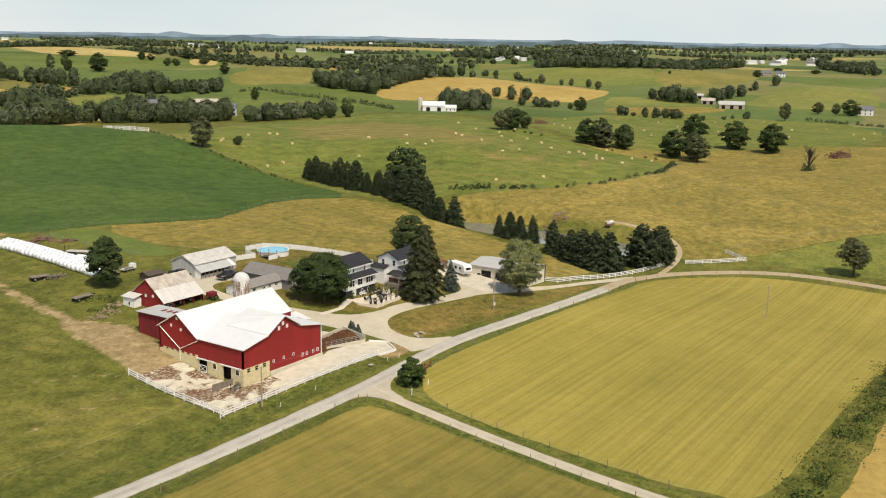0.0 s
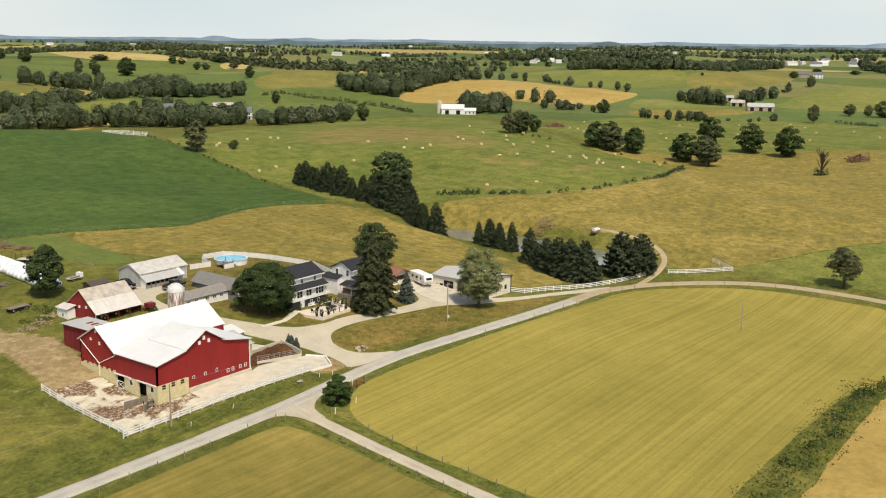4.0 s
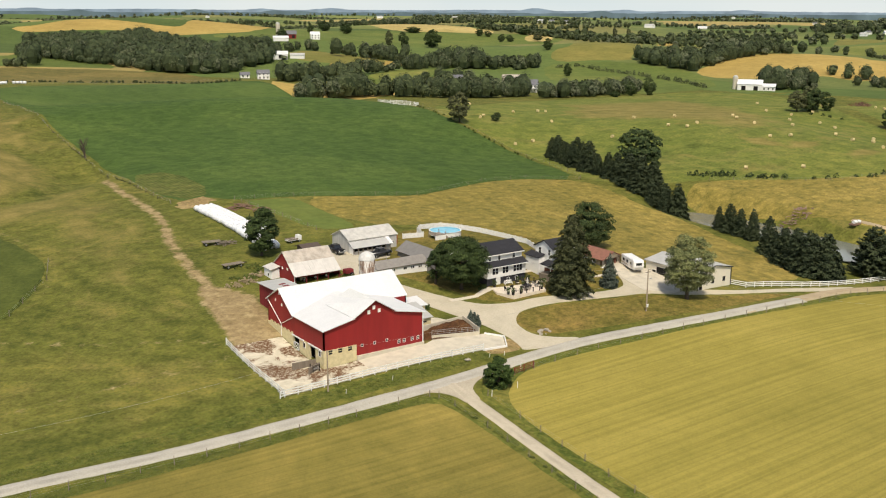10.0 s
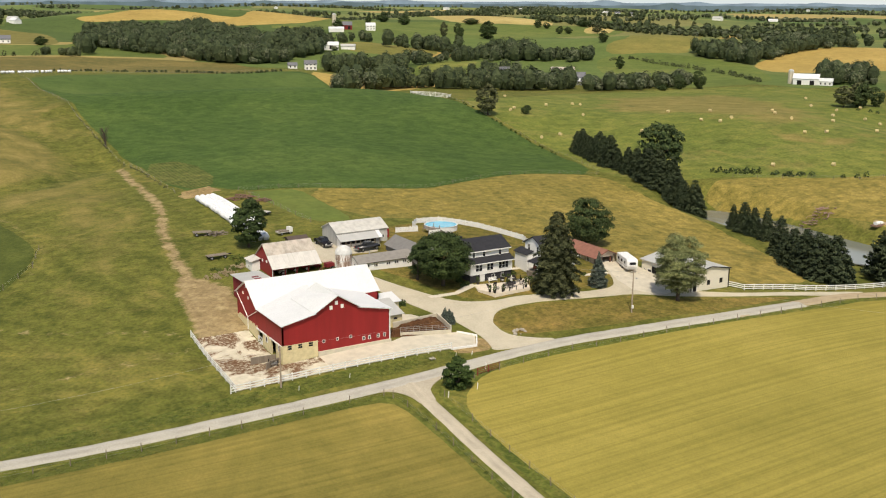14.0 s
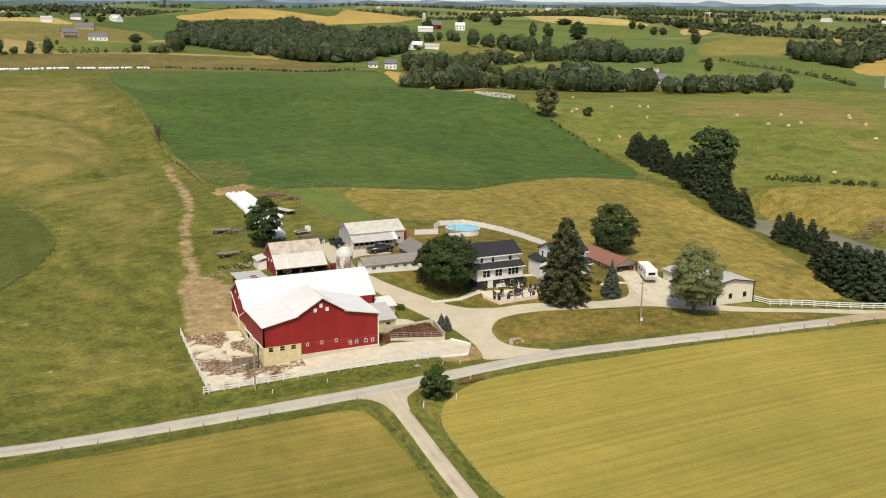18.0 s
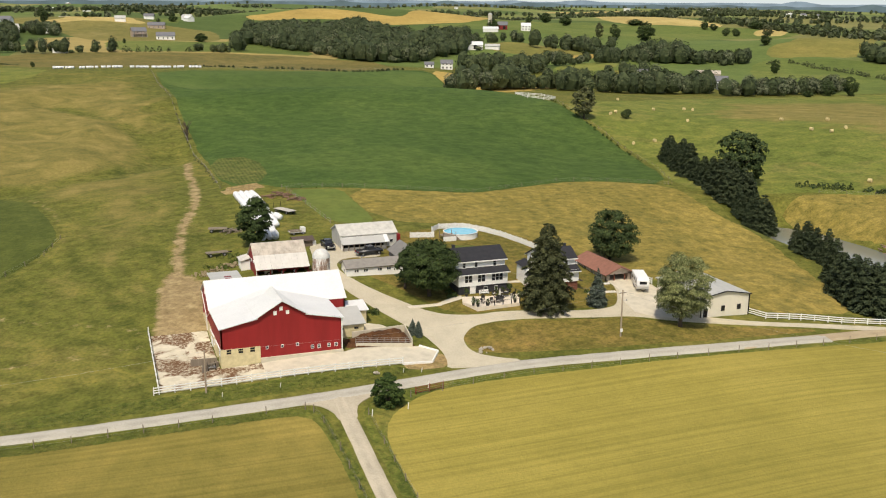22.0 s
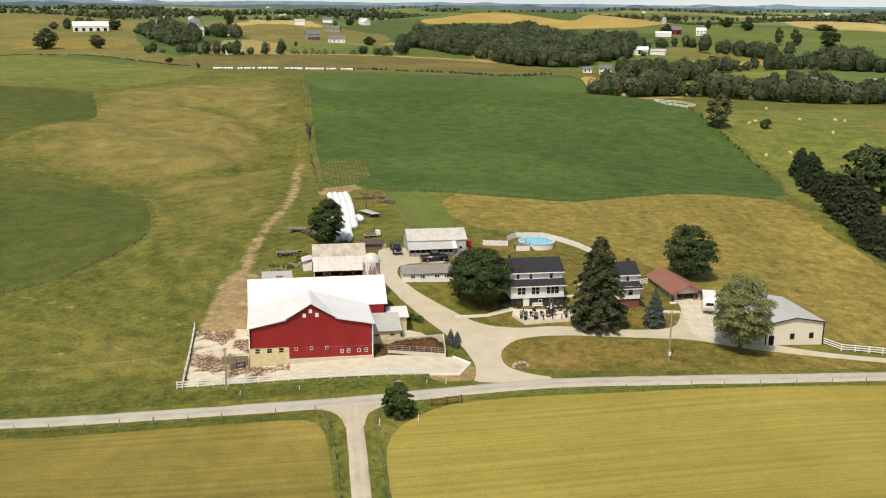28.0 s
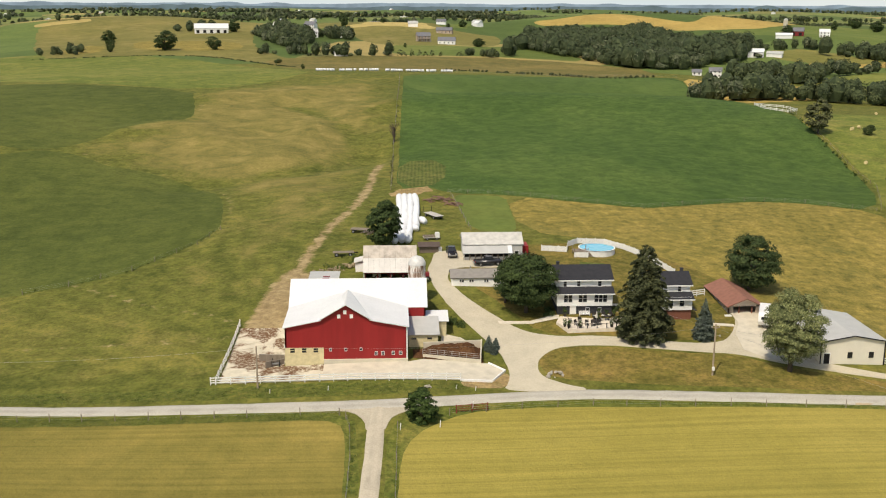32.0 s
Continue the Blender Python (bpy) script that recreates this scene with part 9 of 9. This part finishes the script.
LONE_NORTH = [(-236, 787, 12.6, 12.1, 0), (-209, 688, 8.8, 6.9, 1), (-167, 696, 15.7, 19.6, 1), (-127, 696, 10.7, 12.6, 1), (-146, 935, 12.4, 12.4, 0), (-184, 1026, 6.7, 8.1, 1), (31, 738, 4.0, 3.0, 1), (-20, 856, 10.3, 8.0, 0), (-33, 991, 15.5, 10.3, 1), (10, 1048, 6.8, 6.8, 0), (-60, 556, 3.2, 5.7, 1), (-35, 464, 3.2, 2.5, 1), (427, 882, 11.3, 11.3, 0), (547, 1045, 11.1, 8.9, 1), (598, 1101, 13.3, 17.2, 0), (595, 1035, 13.4, 16.4, 0), (84, 1013, 5.3, 5.3, 1), (102, 1037, 8.1, 9.4, 0), (98, 772, 7.9, 10.5, 0)]
for x, y, h, w, k in LONE_MIDDLE + LONE_EAST + LONE_NORTH:
    src, ph, pw = mids[k]
    c = copy_thing(src, Matrix.Identity(4))
    c.matrix_basis = pose(x, y, gz(x, y) - 0.2, 0, 0, x * 7 % 360) @ Matrix.Diagonal((w / pw, w / pw, h / ph, 1))

# tree belts out to the horizon
rng = R(700)
near_spots, far_spots = [], []
for i in range(135):
    r, a = 1150 + 3100 * rng.random() ** 1.15, radians(rng.uniform(8, 122))
    x, y = 60 + r * math.cos(a), r * math.sin(a)
    if x < 1750 and y < 700 and r < 1750:
        continue
    turn = a + 1.57 + rng.normal(0, 0.45)
    length, deep = rng.uniform(60, 330) * (1 + r / 4000), rng.choice((0, 0, 12, 30, 70))
    line = [(x + math.cos(turn) * s * length, y + math.sin(turn) * s * length + 25 * math.sin(4 * s + i)) for s in (-0.5, -0.2, 0.1, 0.4)]
    (near_spots if r < 2300 else far_spots).extend(belt_spots(800 + i, line, deep, rng.uniform(8, 15), 11 if r < 2300 else 15, 0.15, 0.5))
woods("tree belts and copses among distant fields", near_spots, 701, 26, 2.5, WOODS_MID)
# the farthest belts take paler grey-green leaves in place of haze
woods("tree belts towards the horizon, leaves painted paler for haze", far_spots, 702, 14, 3.8, WOODS_GREY)


# far farms and houses
FAR_ROOF = paint("far_grey_roof", (0.16, 0.16, 0.17), 0.7, 0.15, 2.0, 0.3)
FAR_BRICK = paint("far_tan_wall", (0.42, 0.33, 0.25), 0.8, 0.12, 1.5, 0.2)
FAR_RED = paint("far_red_boards", (0.20, 0.022, 0.020), 0.7, 0.2, 1.5, 0.2)


def far_building(name, x, y, turn, l, w, eave, rise, wall, roofm, label, category, bays=0, storeys=1, doors=0, porch=False):
    t = thing(name, pose(x, y, gz(x, y) - 0.2, 0, 0, turn), label, category)
    gable(t, -l / 2, l / 2, -w / 2, w / 2, -1.5, eave, eave + rise, "x", wall, roofm, 0.4, 0.2)
    for s in range(storeys):
        for b in range(bays):
            bx, z = -l / 2 + l * (b + 0.5) / bays, 0.9 + s * 2.7
            wd = boxed("window", TRIM, t, bx - 0.6, bx + 0.6, -w / 2 - 0.08, -w / 2 + 0.02, z, z + 1.5)
            boxed("pane", GLASS, wd, bx - 0.48, bx + 0.48, -w / 2 - 0.11, -w / 2 - 0.07, z + 0.1, z + 1.4)
    for d in range(doors):
        dx = -l / 2 + l * (d + 0.5) / doors
        # near-black panel on the wall paints a doorway in shade
        boxed("door", DARK, t, dx - 1.5, dx + 1.5, -w / 2 - 0.08, -w / 2 + 0.02, 0.2, min(3.4, eave - 0.3), "near-black panel for the shade in an open doorway")
    if porch:
        boxed("porch_roof", roofm, t, -l / 2, l / 2, -w / 2 - 2.4, -w / 2 - 0.1, 2.7, 2.9)
        for b in range(4):
            px = -l / 2 + 0.3 + (l - 0.6) * b / 3
            boxed("porch_post", TRIM, t, px - 0.1, px + 0.1, -w / 2 - 2.3, -w / 2 - 2.1, -0.3, 2.7)
    return t


def far_silo(x, y, r, h, label):
    t = thing("silo", pose(x, y, gz(x, y) - 0.3), label, "silo")
    bm = bmesh.new()
    tube(bm, (0, 0, -1), (0, 0, h), r, r, 16)
    part("tower", bm, CONCRETE, t, smooth=False)
    bm = bmesh.new()
    for a, b, ra, rb in ((h, h + r * 0.5, r * 1.03, r * 0.8), (h + r * 0.5, h + r * 0.85, r * 0.8, 0.2)):
        tube(bm, (0, 0, a), (0, 0, b), ra, rb, 16)
    part("dome", bm, ROOF_GREY, t)


far_building("white_barn", 531, 334, -56, 17, 10, 4.6, 3.0, TRIM, ROOF_WHITE, "long white barn with a white metal roof", "barn", 0, 1, 2)
far_building("barn_wing", 538, 323, -56, 9, 8, 3.2, 1.8, TRIM, ROOF_WHITE, "low white wing beside the white barn", "barn", 3)
far_silo(526, 343.5, 1.9, 9, "grey concrete silo beside the white barn")
far_building("farmhouse", 385, 408, -48, 11, 8, 5.6, 3.2, WHITE_SIDING, FAR_ROOF, "white two-storey farmhouse among pale trees", "house", 4, 2, 0, True)
far_building("farm_building", 414, 462, -32, 17, 9, 4.2, 2.2, FAR_BRICK, ROOF_OLD, "tan farm building with a pale roof", "barn", 4)
far_building("red_barn", 349, 450, -40, 13, 9, 5.4, 3.2, FAR_RED, FAR_ROOF, "small red barn half hidden by trees", "barn", 0, 1, 1)
far_building("farmhouse", 244, 542, -18, 8.5, 6.5, 4.6, 2.4, WHITE_SIDING, FAR_ROOF, "white farmhouse below the wood with dark shutters", "house", 3, 2)
far_building("cottage", 234, 552, -18, 6.5, 5.5, 2.6, 1.8, WHITE_SIDING, FAR_ROOF, "small white cottage beside a farmhouse", "house", 2)
far_building("white_barn", 311, 650, -24, 12, 8, 3.6, 2.6, TRIM, ROOF_WHITE, "white barn with a white roof beside a ripe field", "barn", 0, 1, 1)
far_building("long_shed", 325, 646, -30, 12, 6, 2.6, 1.6, TRIM, ROOF_GREY, "low pale shed beside a ripe field", "shed")
far_building("red_barn", 437, 882, -26, 13, 9, 4.6, 3.6, FAR_RED, FAR_ROOF, "dark red barn with a grey roof", "barn", 0, 1, 2)
far_building("long_shed", 416, 863, -20, 16, 8, 3.2, 2.0, TRIM, ROOF_WHITE, "long white shed beside the dark red barn", "shed")
far_building("farmhouse", 459, 866, -20, 10, 8, 5.2, 3.0, WHITE_SIDING, ROOF_WHITE, "white farmhouse beside a distant barnyard", "house", 3, 2)
far_silo(431, 900, 2.3, 15, "pale concrete silo beside the dark red barn")
far_building("white_barn", -167, 921, 10, 34, 16, 5.0, 4.6, TRIM, ROOF_WHITE, "large white barn with an open white front", "barn", 0, 1, 5)
far_building("white_barn", -99, 957, 70, 17, 11, 8.0, 4.6, TRIM, ROOF_WHITE, "tall white barn above the hillside village", "barn", 2)
far_building("farmhouse", 50, 838, 8, 13, 9, 5.4, 3.2, FAR_BRICK, FAR_ROOF, "tan two-storey house with a porch", "house", 4, 2, 0, True)
far_building("farmhouse", 71, 804, -8, 16, 9, 3.4, 3.2, WHITE_SIDING, FAR_ROOF, "low white house on a lawn", "house", 4)
far_building("farmhouse", 77, 957, -12, 17, 9, 3.4, 3.0, FAR_BRICK, FAR_ROOF, "low brown house among lawns", "house", 4)
far_building("farmhouse", -59, 862, 12, 11, 9, 5.4, 3.2, WHITE_SIDING, ROOF_GREY, "white house among village trees", "house", 3, 2)
far_building("farmhouse", -68, 967, -20, 12, 9, 5.4, 3.4, WHITE_SIDING, FAR_ROOF, "white house with a dark roof among trees", "house", 3, 2)
far_building("cottage", -33, 869, 0, 13, 8, 3.2, 2.6, WHITE_SIDING, ROOF_GREY, "low white house with a pale roof", "house", 3)
far_building("cottage", -20, 632, 5, 10, 7, 3.0, 2.2, WHITE_SIDING, ROOF_GREY, "small white house behind the grain hill", "house", 2)
far_building("farmhouse", 1267, 303, -66, 13, 10, 5.2, 3.0, FAR_BRICK, FAR_ROOF, "tan house on a rise above the road", "house", 4, 2)
far_building("long_shed", 774, 181, -64, 22, 11, 4.0, 2.8, FAR_BRICK, ROOF_GREY, "long grey-roofed shed in a far farmyard", "shed", 0, 1, 3)
far_building("long_shed", 863, 247, -70, 13, 7, 3.4, 1.8, FAR_BRICK, ROOF_GREY, "pale metal shed in a far farmyard", "shed", 0, 1, 2)
far_building("old_barn", 807, 214, -76, 12, 8, 3.6, 2.4, FAR_BRICK, ROOF_OLD, "tin-roofed old barn in a far farmyard", "barn", 0, 1, 2)
far_building("farmhouse", 786, 70, -80, 12, 9, 5.0, 3.0, WHITE_SIDING, FAR_ROOF, "white house among roadside trees", "house", 3, 2)
far_building("farmhouse", 1268, 284, -75, 12, 9, 5.0, 3.0, WHITE_SIDING, FAR_ROOF, "white house beside a far road", "house", 3, 2)
rng = R(720)
for i in range(64):
    if i < 26:
        cx, cy = ((1830, 500), (1414, 1582), (65, 1044), (2070, 470), (1552, 855), (1856, 350))[i % 6]
        x, y = cx + rng.normal(0, 34), cy + rng.normal(0, 34)
    else:
        r, a = rng.uniform(1500, 4100), radians(rng.uniform(14, 118))
        x, y = 60 + r * math.cos(a), r * math.sin(a)
    big = rng.random() < (0.4 if i >= 26 or i % 6 in (0, 3, 5) else 0.0)
    far_building("distant_barn" if big else "distant_house", x, y, rng.uniform(-80, 10), 20 if big else 11, 11 if big else 8, 4.6 if big else 3.6, 3.4 if big else 2.6, WHITE_SIDING if rng.random() < 0.8 else FAR_BRICK, (ROOF_WHITE, ROOF_GREY, FAR_ROOF)[int(rng.integers(3))],
                 "distant pale barn among fields" if big else "distant pale house among fields", "barn" if big else "house", 0)
